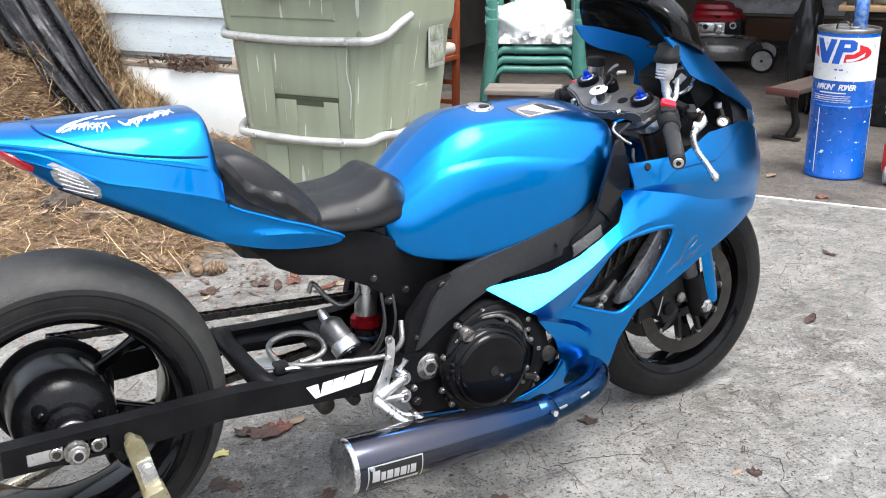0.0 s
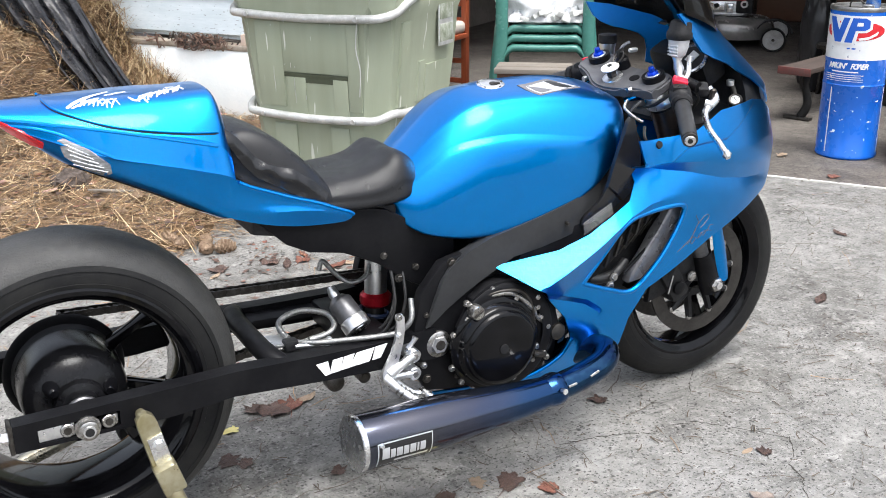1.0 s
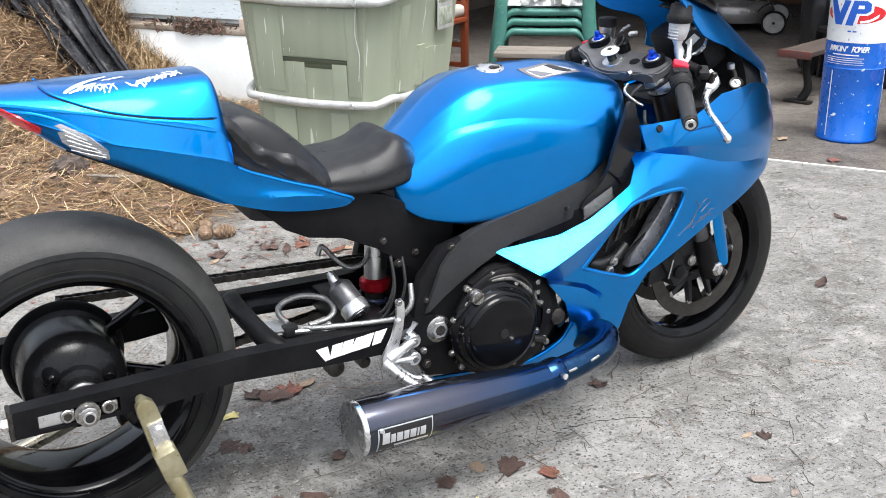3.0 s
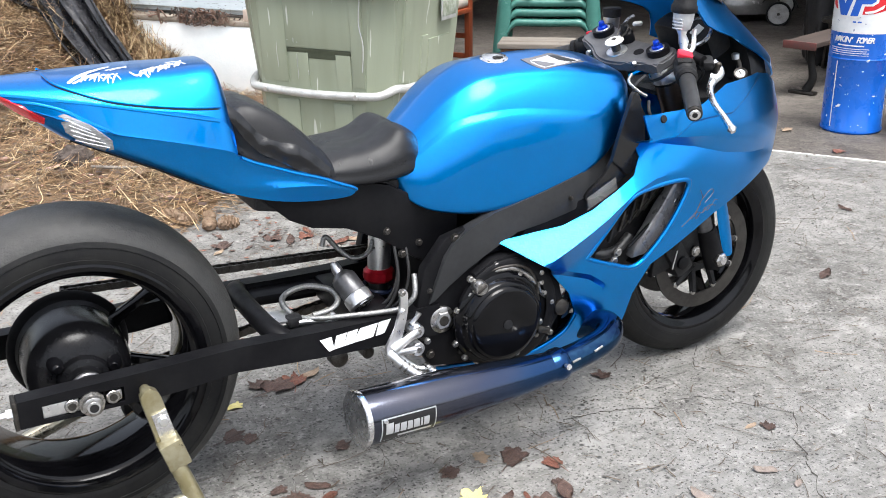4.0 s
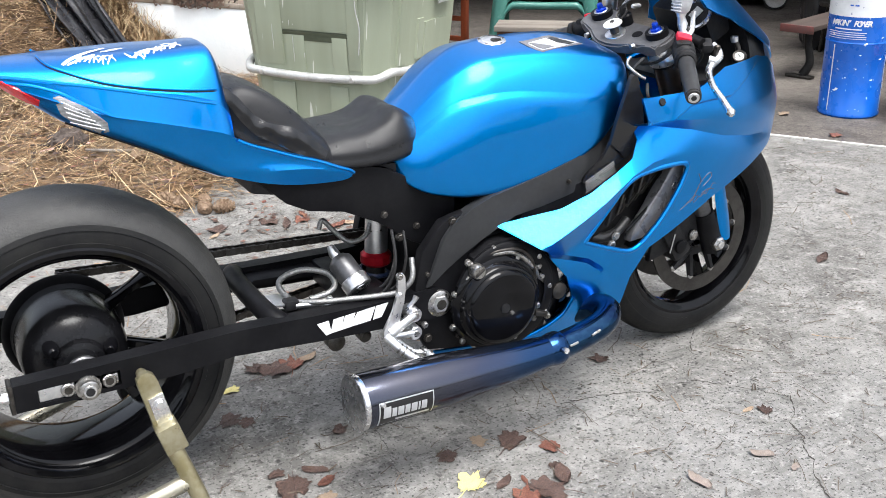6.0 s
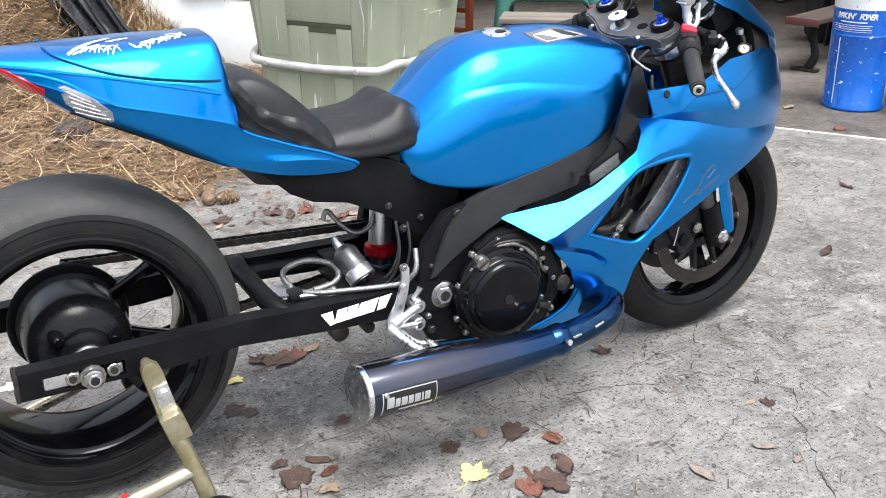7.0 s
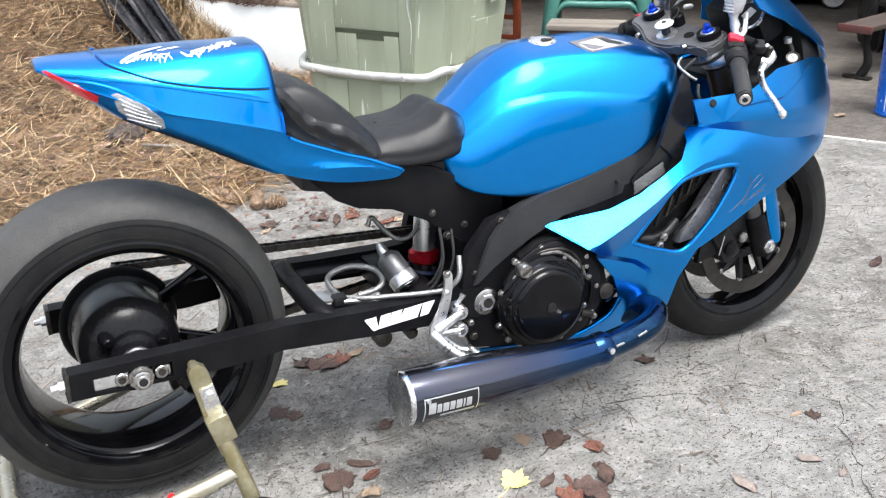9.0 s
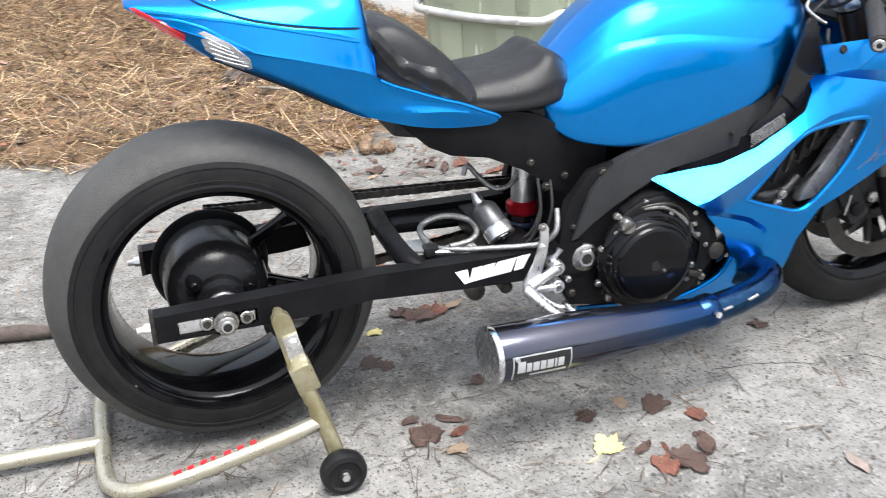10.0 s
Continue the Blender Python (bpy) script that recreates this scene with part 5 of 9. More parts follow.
emblem = group_part("tank_emblem", bike, "silver sticker with dark slashes on the tank top")
top_patch([(0.997, -0.052), (1.024, -0.048), (1.092, -0.028), (1.126, -0.052), (1.154, -0.074), (1.087, -0.095), (1.024, -0.107), (1.012, -0.097), (1.003, -0.080)], 0.0014, EMBLEM_GREY, emblem, "border")
top_patch([(1.013, -0.065), (1.078, -0.043), (1.123, -0.052), (1.147, -0.069), (1.081, -0.094), (1.027, -0.102), (1.019, -0.093), (1.011, -0.077)], 0.0022, SILVER_VINYL, emblem, "field")
top_patch([(1.073, -0.047), (1.090, -0.043), (1.131, -0.073), (1.113, -0.081), (1.085, -0.073)], 0.0030, BADGE_BLACK, emblem, "slash")
top_patch([(1.014, -0.067), (1.032, -0.073), (1.064, -0.092), (1.033, -0.099), (1.023, -0.091)], 0.0030, EMBLEM_GREY, emblem, "slash")

# tail
tail = group_part("tail_cowl", bike, "metallic blue solo tail cowl with white script")
bx = [-0.102, -0.085, -0.03, 0.03, 0.10, 0.17, 0.235, 0.285, 0.305, 0.318]
rows = [
    [(0, 0.908), (0.022, 0.906), (0.038, 0.902), (0.043, 0.899), (0.043, 0.896), (0.030, 0.893), (0, 0.893)],
    [(0, 0.912), (0.030, 0.909), (0.052, 0.902), (0.060, 0.896), (0.060, 0.890), (0.040, 0.884), (0, 0.884)],
    [(0, 0.914), (0.042, 0.909), (0.070, 0.899), (0.086, 0.885), (0.090, 0.866), (0.062, 0.846), (0, 0.846)],
    [(0, 0.914), (0.052, 0.909), (0.080, 0.896), (0.100, 0.876), (0.114, 0.842), (0.078, 0.802), (0, 0.802)],
    [(0, 0.914), (0.060, 0.909), (0.086, 0.892), (0.106, 0.864), (0.132, 0.816), (0.098, 0.770), (0, 0.770)],
    [(0, 0.914), (0.064, 0.909), (0.090, 0.886), (0.110, 0.850), (0.140, 0.798), (0.108, 0.736), (0, 0.736)],
    [(0, 0.912), (0.066, 0.906), (0.092, 0.878), (0.113, 0.838), (0.142, 0.780), (0.112, 0.700), (0, 0.700)],
    [(0, 0.913), (0.066, 0.906), (0.092, 0.872), (0.113, 0.822), (0.142, 0.765), (0.115, 0.675), (0, 0.675)],
    [(0, 0.908), (0.063, 0.901), (0.090, 0.864), (0.112, 0.806), (0.140, 0.757), (0.115, 0.668), (0, 0.668)],
    [(0, 0.878), (0.058, 0.870), (0.083, 0.836), (0.107, 0.785), (0.135, 0.750), (0.112, 0.668), (0, 0.668)],
]


def creased(row):
    """Doubles the shoulder and the side crease, so that they stay crisp."""
    out = []
    for i, q in enumerate(row):
        if i in (3, 4):
            (a0, a1), (c0, c1) = row[i - 1], row[i + 1]
            out += [(q[0] + (a0 - q[0]) * 0.10, q[1] + (a1 - q[1]) * 0.10), q, (q[0] + (c0 - q[0]) * 0.10, q[1] + (c1 - q[1]) * 0.10)]
        else:
            out.append(q)
    return out


# the upper flank stands nearly upright above the side crease
rows = [r[:2] + [(r[2][0] + 0.3 * (r[4][0] - r[3][0]), r[2][1]), (r[4][0] - 0.42 * (r[4][0] - r[3][0]), r[3][1])] + r[4:] for r in rows]
rows = [creased(r) for r in rows]
part("shell", smooth_body(bx, rows, 44, 60), BLUE, tail, smooth=24)
SIDE_TOP = [(0.205, 0.784), (0.262, 0.770), (0.300, 0.757), (0.322, 0.746), (0.348, 0.732), (0.388, 0.716), (0.433, 0.698), (0.479, 0.682), (0.526, 0.661), (0.550, 0.651), (0.559, 0.644)]
SIDE_LOW = [(0.556, 0.634), (0.540, 0.628), (0.50, 0.628), (0.45, 0.632), (0.40, 0.641), (0.35, 0.655), (0.30, 0.673), (0.262, 0.689), (0.205, 0.719)]
side_out = [tuple(q) for q in catmull(SIDE_TOP, 32)] + [tuple(q) for q in catmull(SIDE_LOW, 24)]
RIDGE = ((0.20, 0.715), (0.26, 0.694), (0.33, 0.680), (0.40, 0.672), (0.45, 0.668), (0.50, 0.659), (0.56, 0.642))


def side_depth(x, z):
    """Half width of the tapering panel below the seat: a lip on top, a hollow, then a ridge that leans in below."""
    r = sample(RIDGE, x)
    top = float(np.interp(x, [q[0] for q in SIDE_TOP], [q[1] for q in SIDE_TOP]))
    f = max(0.0, min(1.0, (z - r) / max(0.004, top - r)))
    d = 0.137 - 0.005 * math.sin(math.pi * f) * min(1.0, (top - r) / 0.03) - 0.35 * max(0.0, r - z) - 0.006 * max(0.0, (x - 0.40) / 0.15) ** 2
    k = max(0.0, min(1.0, (x - 0.225) / 0.165))
    k = k * k * (3 - 2 * k)
    lift = 0.0015 * max(-2.0, min(1.0, (x - 0.235) / 0.02))
    return k * d + (1 - k) * (-tail_side(min(x, 0.30), max(z, 0.67)) + lift)


TAIL_SECS = np.array([catmull(r, 60) for r in rows])


def tail_side(x, z, lift=0.0):
    """The cowl's side surface at (x, z), on the right."""
    hs = TAIL_SECS
    flat = np.array([[np.interp(x, bx, hs[:, i, c]) for c in (0, 1)] for i in range(61)])
    zs, ws = flat[4:55, 1][::-1], flat[4:55, 0][::-1]
    return -float(np.interp(z, zs, ws)) - lift


for s in (-1, 1):
    part("side_panel", skin(side_out, lambda x, z: s * side_depth(x, z), 0.009, thick=0.006, inward=(0, -s, 0), creases=([(x, sample(RIDGE, x)) for x in (0.37, 0.40, 0.437, 0.47, 0.50, 0.53, 0.545)],)), BLUE, tail, smooth=35)
    lip = [(x, s * (side_depth(x, z) + 0.001), z - 0.002) for x, z in SIDE_TOP[3:]]
    part("panel_lip", tube(lip, 0.004, 8, smooth_steps=30), BLUE, tail)


def tail_patch(outline, lift, material, name, thick=0.002, label="", step=0.012, dome=0.0):
    cx, cz = np.mean(outline, axis=0)
    return part(name, skin(list(outline), lambda x, z: tail_side(x, z, lift + dome * max(0.0, 1 - math.hypot((x - cx) / 0.05, (z - cz) / 0.035))), step, thick=thick), material, tail, label)


tail_patch([(-0.094, 0.898), (-0.086, 0.899), (-0.071, 0.890), (-0.040, 0.870), (-0.009, 0.849), (-0.010, 0.837), (-0.027, 0.842), (-0.050, 0.858), (-0.073, 0.876)], 0.0042, RED_LENS, "tail_light", 0.004, "red tail light strip", step=0.006)
tail_patch([(0.012, 0.855), (0.022, 0.858), (0.060, 0.836), (0.094, 0.803), (0.097, 0.785), (0.085, 0.780), (0.050, 0.797), (0.022, 0.822)], 0.002, CLEAR_LENS, "indicator_lens", 0.004, "clear ribbed indicator lens", dome=0.006)
for k in range(5):
    f = k / 4
    a = (0.024 + 0.012 * f, 0.848 - 0.042 * f)
    c = (0.060 + 0.030 * f, 0.826 - 0.036 * f)
    b = tube([(a[0], tail_side(*a) - 0.006, a[1]), ((a[0] + c[0]) / 2, tail_side((a[0] + c[0]) / 2, (a[1] + c[1]) / 2) - 0.0085, (a[1] + c[1]) / 2), (c[0], tail_side(*c) - 0.006, c[1])], 0.0014, 6)
    part("lens_rib", b, BRIGHT, tail)
# panel joints: thin dark lines round the seat cover
for pts in ([(0.004, 0.912), (0.016, 0.901), (0.044, 0.889), (0.075, 0.877), (0.12, 0.864), (0.18, 0.852), (0.25, 0.841), (0.296, 0.836)],):
    for s in (-1, 1):
        path = [(x, -s * (tail_side(x, z) - 0.0002), z) for x, z in catmull(pts, 24)]
        part("panel_joint", tube(path, 0.0016, 6), BADGE_BLACK, tail)
for pts, r in (([(-0.085, 0.893), (-0.03, 0.887), (0.03, 0.877), (0.097, 0.864), (0.189, 0.842), (0.290, 0.816)], 0.0038), ([(-0.060, 0.882), (-0.02, 0.876), (0.012, 0.866), (0.035, 0.855), (0.066, 0.836), (0.100, 0.818)], 0.0036)):
    for s in (-1, 1):
        path = [(x, -s * (tail_side(x, z) + 0.0008), z) for x, z in catmull(pts, 30)]
        part("body_line", tube(path, r, 8), BLUE, tail)
part("under_edge", tube([(x, -y, z) for x, y, z in ((0.03, 0.078, 0.803), (0.10, 0.098, 0.771), (0.17, 0.108, 0.737), (0.235, 0.112, 0.701), (0.30, 0.115, 0.672))], 0.003, 8), PLASTIC, tail)

for s in (-1, 1):
    path = [(x, -s * (tail_side(x, z) + 0.0006), z + 0.0035) for x, z in catmull([(0.004, 0.912), (0.016, 0.901), (0.044, 0.889), (0.075, 0.877), (0.12, 0.864), (0.18, 0.852), (0.25, 0.841), (0.296, 0.836)], 24)]
    part("cover_edge", tube(path, 0.0022, 8), BLUE, tail)

# plain white strokes in place of the painted names
script = group_part("tail_script", bike, "white painted script on the tail cowl")


def tail_top(x, y):
    hs = TAIL_SECS
    ws = np.array([np.interp(x, bx, hs[:, i, 0]) for i in range(30)])
    zs = np.array([np.interp(x, bx, hs[:, i, 1]) for i in range(30)])
    return float(np.interp(abs(y), ws, zs))


def stroke(pts, w, name="script_bar"):
    b = bmesh.new()
    dense = catmull(pts, 10)
    rows_ = []
    for i, q in enumerate(dense):
        d = dense[min(i + 1, len(dense) - 1)] - dense[max(i - 1, 0)]
        d = d / np.linalg.norm(d)
        k = w * (0.55 + 0.45 * math.sin(math.pi * i / 10))
        s = np.array([-d[1], d[0]]) * k
        rows_.append([b.verts.new((*(q + s * u), tail_top(*(q + s * u)) + 0.0012)) for u in (-1, 0, 1)])
    for r, t in zip(rows_, rows_[1:]):
        for i in range(2):
            b.faces.new((r[i], r[i + 1], t[i + 1], t[i]))
    return part(name, b, WHITE_VINYL, script, smooth=0)


random.seed(4)
for x0, y0, dx, dy, n, hh, wide in ((0.172, -0.066, 0.0085, 0.0042, 10, 0.020, 0.0028), (0.068, -0.062, 0.0075, -0.0012, 8, 0.016, 0.0022), (0.118, -0.036, 0.0085, 0.0028, 4, 0.008, 0.0020)):
    for k in range(n):
        qx, qy = x0 + dx * k, y0 + dy * k
        hk = hh * random.uniform(0.55, 1.1)
        lean = random.uniform(-0.003, 0.005)
        stroke([(qx - 0.006, qy - hk), (qx + lean, qy), (qx + 0.009, qy + hk * random.uniform(0.5, 1.0))], wide * random.uniform(0.6, 1.1))
        if k % 2:
            stroke([(qx, qy + hk * 0.6), (qx + 0.006, qy + hk * 0.1), (qx + 0.010, qy - hk * 0.7)], wide * 0.6)
        else:
            stroke([(qx - 0.004, qy + hk * 0.2), (qx + 0.004, qy + hk * 0.35), (qx + 0.012, qy + hk * 0.15)], wide * 0.5)
stroke([(0.040, -0.074), (0.066, -0.052), (0.094, -0.030), (0.124, -0.012)], 0.0050)
stroke([(0.048, -0.076), (0.074, -0.064), (0.100, -0.050)], 0.0030)
stroke([(0.150, -0.062), (0.160, -0.076), (0.174, -0.070), (0.180, -0.082)], 0.0026)
stroke([(0.225, -0.020), (0.238, -0.012), (0.248, -0.020), (0.244, -0.032)], 0.0024)

# seat and back pad
seat = group_part("seat", bike, "black vinyl rider's seat")
sx = [0.470, 0.500, 0.545, 0.600, 0.640, 0.675, 0.705, 0.735, 0.757, 0.768]
s_top = [0.690, 0.706, 0.713, 0.717, 0.727, 0.748, 0.740, 0.714, 0.688, 0.673]
s_bot = [0.668, 0.660, 0.648, 0.644, 0.645, 0.648, 0.652, 0.655, 0.658, 0.662]
s_wid = [0.105, 0.120, 0.126, 0.126, 0.124, 0.119, 0.110, 0.092, 0.066, 0.036]
halves = [[(0, t - 0.004), (w * 0.45, t - 0.001), (w * 0.78, t - 0.008), (w * 0.96, t - 0.40 * (t - b)), (w, b + 0.35 * (t - b)), (w * 0.94, b), (0, b)] for t, b, w in zip(s_top, s_bot, s_wid)]
part("cushion", smooth_body(sx, halves, 40, 24), VINYL, seat, smooth=60)
pad = group_part("back_pad", bike, "black vinyl back pad against the tail cowl")
px_ = [0.308, 0.326, 0.362, 0.408, 0.455, 0.503, 0.530, 0.540]
p_top = [0.806, 0.828, 0.834, 0.814, 0.778, 0.730, 0.694, 0.674]
p_bot = [0.755, 0.738, 0.705, 0.685, 0.668, 0.655, 0.650, 0.650]
p_wid = [0.085, 0.100, 0.112, 0.120, 0.125, 0.125, 0.120, 0.10]
halves = [[(0, t), (w * 0.5, t - 0.002), (w * 0.8, t - 0.012), (w * 0.97, t - 0.45 * (t - b)), (w, b + 0.25 * (t - b)), (w * 0.95, b), (0, b)] for t, b, w in zip(p_top, p_bot, p_wid)]
part("cushion", smooth_body(px_, halves, 40, 24), VINYL, pad, smooth=60)
# the loose vinyl skirt, gathered in folds along the tail cowl
SKIRT = [(0.312, 0.842), (0.337, 0.820), (0.352, 0.800), (0.367, 0.781), (0.388, 0.766), (0.41, 0.757), (0.439, 0.750), (0.475, 0.724), (0.508, 0.692), (0.50, 0.680), (0.465, 0.684), (0.42, 0.710), (0.365, 0.742), (0.340, 0.770), (0.322, 0.800), (0.303, 0.830)]
SKIRT_EDGE = ((0.30, 0.850), (0.337, 0.820), (0.367, 0.781), (0.41, 0.757), (0.439, 0.750), (0.475, 0.724), (0.51, 0.690))


def skirt_depth(x, z):
    d = max(0.0, sample(SKIRT_EDGE, x) - z)
    base = sample(((0.30, 0.098), (0.36, 0.110), (0.42, 0.117), (0.51, 0.124)), x)
    fold = noise.noise((x * 38, z * 24, 2.0)) * 0.005 + noise.noise((x * 90, z * 60, 7.0)) * 0.0025
    return base + 0.010 * math.sin(min(1.0, d / 0.030) * 2.2) + fold * min(1.0, d / 0.008)


for s in (-1, 1):
    part("skirt", skin(SKIRT, lambda x, z: s * skirt_depth(x, z), 0.005, thick=0.004, inward=(0, -s, 0)), VINYL_GLOSS, pad, "creased glossy vinyl skirt", smooth=60)

# fairings
WZ = ((0.10, 0.140), (0.18, 0.170), (0.24, 0.196), (0.30, 0.209), (0.36, 0.217), (0.40, 0.221), (0.50, 0.225), (0.60, 0.23), (0.68, 0.235), (0.73, 0.225), (0.78, 0.205), (0.85, 0.185), (0.92, 0.175), (1.0, 0.17))
NOSE = ((0.15, 1.40), (0.30, 1.58), (0.40, 1.70), (0.45, 1.745), (0.55, 1.785), (0.65, 1.785), (0.72, 1.765), (0.80, 1.75), (0.86, 1.68), (0.92, 1.60), (1.0, 1.50))


FACET_LINE = ((0.86, 0.402), (0.949, 0.443), (0.988, 0.461), (1.05, 0.490), (1.111, 0.521), (1.183, 0.565), (1.25, 0.587), (1.34, 0.592), (1.42, 0.60))
FACET_LEAN = ((0.86, 0.94), (0.94, 0.97), (1.03, 0.97), (1.10, 0.93), (1.17, 0.85), (1.23, 0.62), (1.29, 0.32), (1.38, 0.10), (1.44, 0.0))
FLARE = ((0.86, 0.050), (0.90, 0.043), (0.95, 0.036), (1.0, 0.031), (1.05, 0.028), (1.10, 0.024), (1.18, 0.014), (1.28, 0.0))
SHELF_LOW = ((1.19, 0.668), (1.272, 0.660), (1.375, 0.641), (1.479, 0.611), (1.587, 0.592), (1.75, 0.575))
SHELF_TOP = ((1.19, 0.676), (1.276, 0.680), (1.423, 0.664), (1.58, 0.635), (1.75, 0.615))
SEAM = ((1.20, 0.655), (1.275, 0.664), (1.308, 0.682), (1.349, 0.703), (1.40, 0.706), (1.477, 0.706), (1.533, 0.732), (1.60, 0.765), (1.75, 0.80))
SWAGE = ((0.90, 0.450), (0.959, 0.422), (1.027, 0.402), (1.090, 0.380), (1.130, 0.352), (1.155, 0.312), (1.20, 0.22))


def fair_y(x, z):
    """Half width of the fairing at (x, z)."""
    k = max(0.0, min(1.0, (x - 1.28) / (sample(NOSE, z) - 1.28)))
    w = sample(WZ, z) * sample(((0.80, 0.90), (1.0, 1.0)), x)
    low, top = sample(SHELF_LOW, x), sample(SHELF_TOP, x)
    under = max(0.0, min(1.0, (top - z) / (top - low)))
    # the bright upper facet of the wing leans in towards the frame
    w -= sample(FACET_LEAN, x) * max(0.0, min(z, low) - sample(FACET_LINE, x)) * under
    # and its lower edge flares out over the hollow
    w += sample(FLARE, x) * max(0.0, 1 - max(0.0, sample(FACET_LINE, x) - z) / 0.07)
    # overhang of the upper panel
    w -= 0.014 * under * math.exp(-max(0.0, low - z) / 0.045) * sample(((1.19, 0.15), (1.27, 0.6), (1.38, 1.0), (1.66, 1.0), (1.75, 0.2)), x)
    # the upper panel stands proud above its seam
    w += 0.006 * max(0.0, min(1.0, (z - sample(SEAM, x)) / 0.006)) * sample(((1.26, 0.0), (1.30, 1.0), (1.55, 1.0), (1.66, 0.0)), x)
    # hollow below the wing
    d = sample(SWAGE, x) - z
    w -= 0.011 * max(0.0, min(1.0, d / 0.014)) * math.exp(-max(0.0, d) / 0.06) * sample(((1.10, 1.0), (1.18, 0.0)), x)
    return w * (1 - k ** 2.2) ** (1 / 2.2)


OUTER = [(0.863, 0.489), (0.915, 0.496), (1.010, 0.512), (1.085, 0.538), (1.143, 0.568), (1.198, 0.600), (1.222, 0.635), (1.220, 0.676), (1.204, 0.738), (1.246, 0.735), (1.31, 0.737), (1.379, 0.742),
         (1.468, 0.775), (1.532, 0.778), (1.60, 0.782), (1.66, 0.77), (1.725, 0.73), (1.745, 0.66), (1.735, 0.585), (1.69, 0.545), (1.624, 0.523), (1.544, 0.497), (1.451, 0.466), (1.369, 0.426), (1.261, 0.373), (1.219, 0.305),
         (1.205, 0.225), (1.15, 0.165), (0.943, 0.165), (0.714, 0.195), (0.719, 0.214), (0.878, 0.193), (0.965, 0.200), (1.032, 0.240), (1.058, 0.285), (1.036, 0.343), (0.961, 0.428)]
WINDOW = [(1.075, 0.422), (1.116, 0.478), (1.176, 0.550), (1.244, 0.566), (1.342, 0.569), (1.358, 0.549), (1.33, 0.491), (1.283, 0.427), (1.22, 0.376), (1.145, 0.394)]
FOLDS = ([(x, sample(FACET_LINE, x)) for x in (0.96, 0.988, 1.02, 1.05, 1.08, 1.111, 1.15, 1.183, 1.25, 1.34)],
         [(x, sample(SHELF_LOW, x)) for x in (1.235, 1.272, 1.32, 1.375, 1.43, 1.479, 1.53, 1.587, 1.66, 1.72)],
         [(x, sample(SHELF_TOP, x)) for x in (1.225, 1.276, 1.35, 1.423, 1.50, 1.58, 1.66, 1.73)],
         [(x, sample(SEAM, x)) for x in (1.285, 1.308, 1.349, 1.40, 1.477, 1.533, 1.60)],
         [(x, sample(SEAM, x) + 0.006) for x in (1.285, 1.308, 1.349, 1.40, 1.477, 1.533, 1.60)],
         [(x, sample(SWAGE, x)) for x in (0.975, 0.994, 1.05, 1.09, 1.13)],
         [(x, sample(SWAGE, x) - 0.014) for x in (0.985, 1.05, 1.09, 1.13)])
for s in (-1, 1):
    f = group_part("side_fairing", bike, "metallic blue side fairing with a large window")
    part("panel", skin(OUTER, lambda x, z: s * fair_y(x, z), 0.0125, (WINDOW,), 0.004, (0, -s, 0), creases=FOLDS), BLUE, f, smooth=24)
    rim = [(x, s * (fair_y(x, z) - 0.004), z) for x, z in WINDOW + WINDOW[:1]]
    part("window_lip", tube(rim, 0.0065, 10, smooth_steps=60, caps=False), BLUE, f)
    low = [(1.061, 0.285), (1.035, 0.240), (0.967, 0.200), (0.88, 0.192)]
    part("arch_lip", tube([(x, s * (fair_y(x, z) - 0.001), z) for x, z in low], 0.0065, 10, smooth_steps=24), BLUE, f)
    part("fastener", tube([(1.262, s * (fair_y(1.262, 0.722) - 0.002), 0.722), (1.262, s * (fair_y(1.262, 0.722) + 0.003), 0.724)], [0.010, 0.008], 14), PLASTIC, f)
    # dark scrolled strokes in place of the fairing's name
    for pts in ([(1.385, 0.47), (1.40, 0.505), (1.43, 0.53), (1.44, 0.52), (1.415, 0.50)], [(1.36, 0.462), (1.39, 0.48), (1.41, 0.475), (1.43, 0.49), (1.455, 0.485)], [(1.345, 0.452), (1.38, 0.475), (1.40, 0.50)], [(1.375, 0.465), (1.383, 0.472), (1.39, 0.464), (1.40, 0.475)], [(1.41, 0.478), (1.418, 0.487), (1.426, 0.478), (1.436, 0.49)], [(1.44, 0.487), (1.448, 0.50), (1.46, 0.498)], [(1.395, 0.535), (1.405, 0.515), (1.40, 0.505)]):
        part("script_stroke", tube([(x, s * (fair_y(x, z) + 0.0004), z) for x, z in pts], 0.0009, 6, smooth_steps=20), SCRIPT_GREY, f)

COWL = [(1.345, 0.998), (1.362, 0.982), (1.390, 0.948), (1.425, 0.908), (1.465, 0.890), (1.52, 0.872), (1.57, 0.846), (1.625, 0.822), (1.68, 0.790), (1.735, 0.748), (1.756, 0.735), (1.742, 0.795), (1.672, 0.858), (1.592, 0.915), (1.50, 0.962), (1.40, 0.998)]
COWL_LEFT = [(1.338, 0.998), (1.345, 0.986), (1.362, 0.963), (1.385, 0.946), (1.415, 0.934), (1.455, 0.925), (1.489, 0.914), (1.510, 0.898), (1.524, 0.870), (1.532, 0.835), (1.57, 0.822)] + COWL[7:-1] + [(1.40, 0.990)]
for s, edge in ((-1, COWL), (1, COWL_LEFT)):
    c = group_part("nose_cowl", bike, "metallic blue nose cowl")
    part("panel", skin(edge, lambda x, z: s * fair_y(x, z), 0.014, thick=0.004, inward=(0, -s, 0)), BLUE, c, smooth=60)
    # extra skin whose plain colour brightens the inside of the cowl
    part("inner_face", skin(edge, lambda x, z: s * max(0.006, fair_y(x, z) - 0.0065), 0.014, thick=0.0015, inward=(0, -s, 0)), INNER_BLUE, c, "plain blue inner face, added to brighten the cowl's inside", smooth=60)

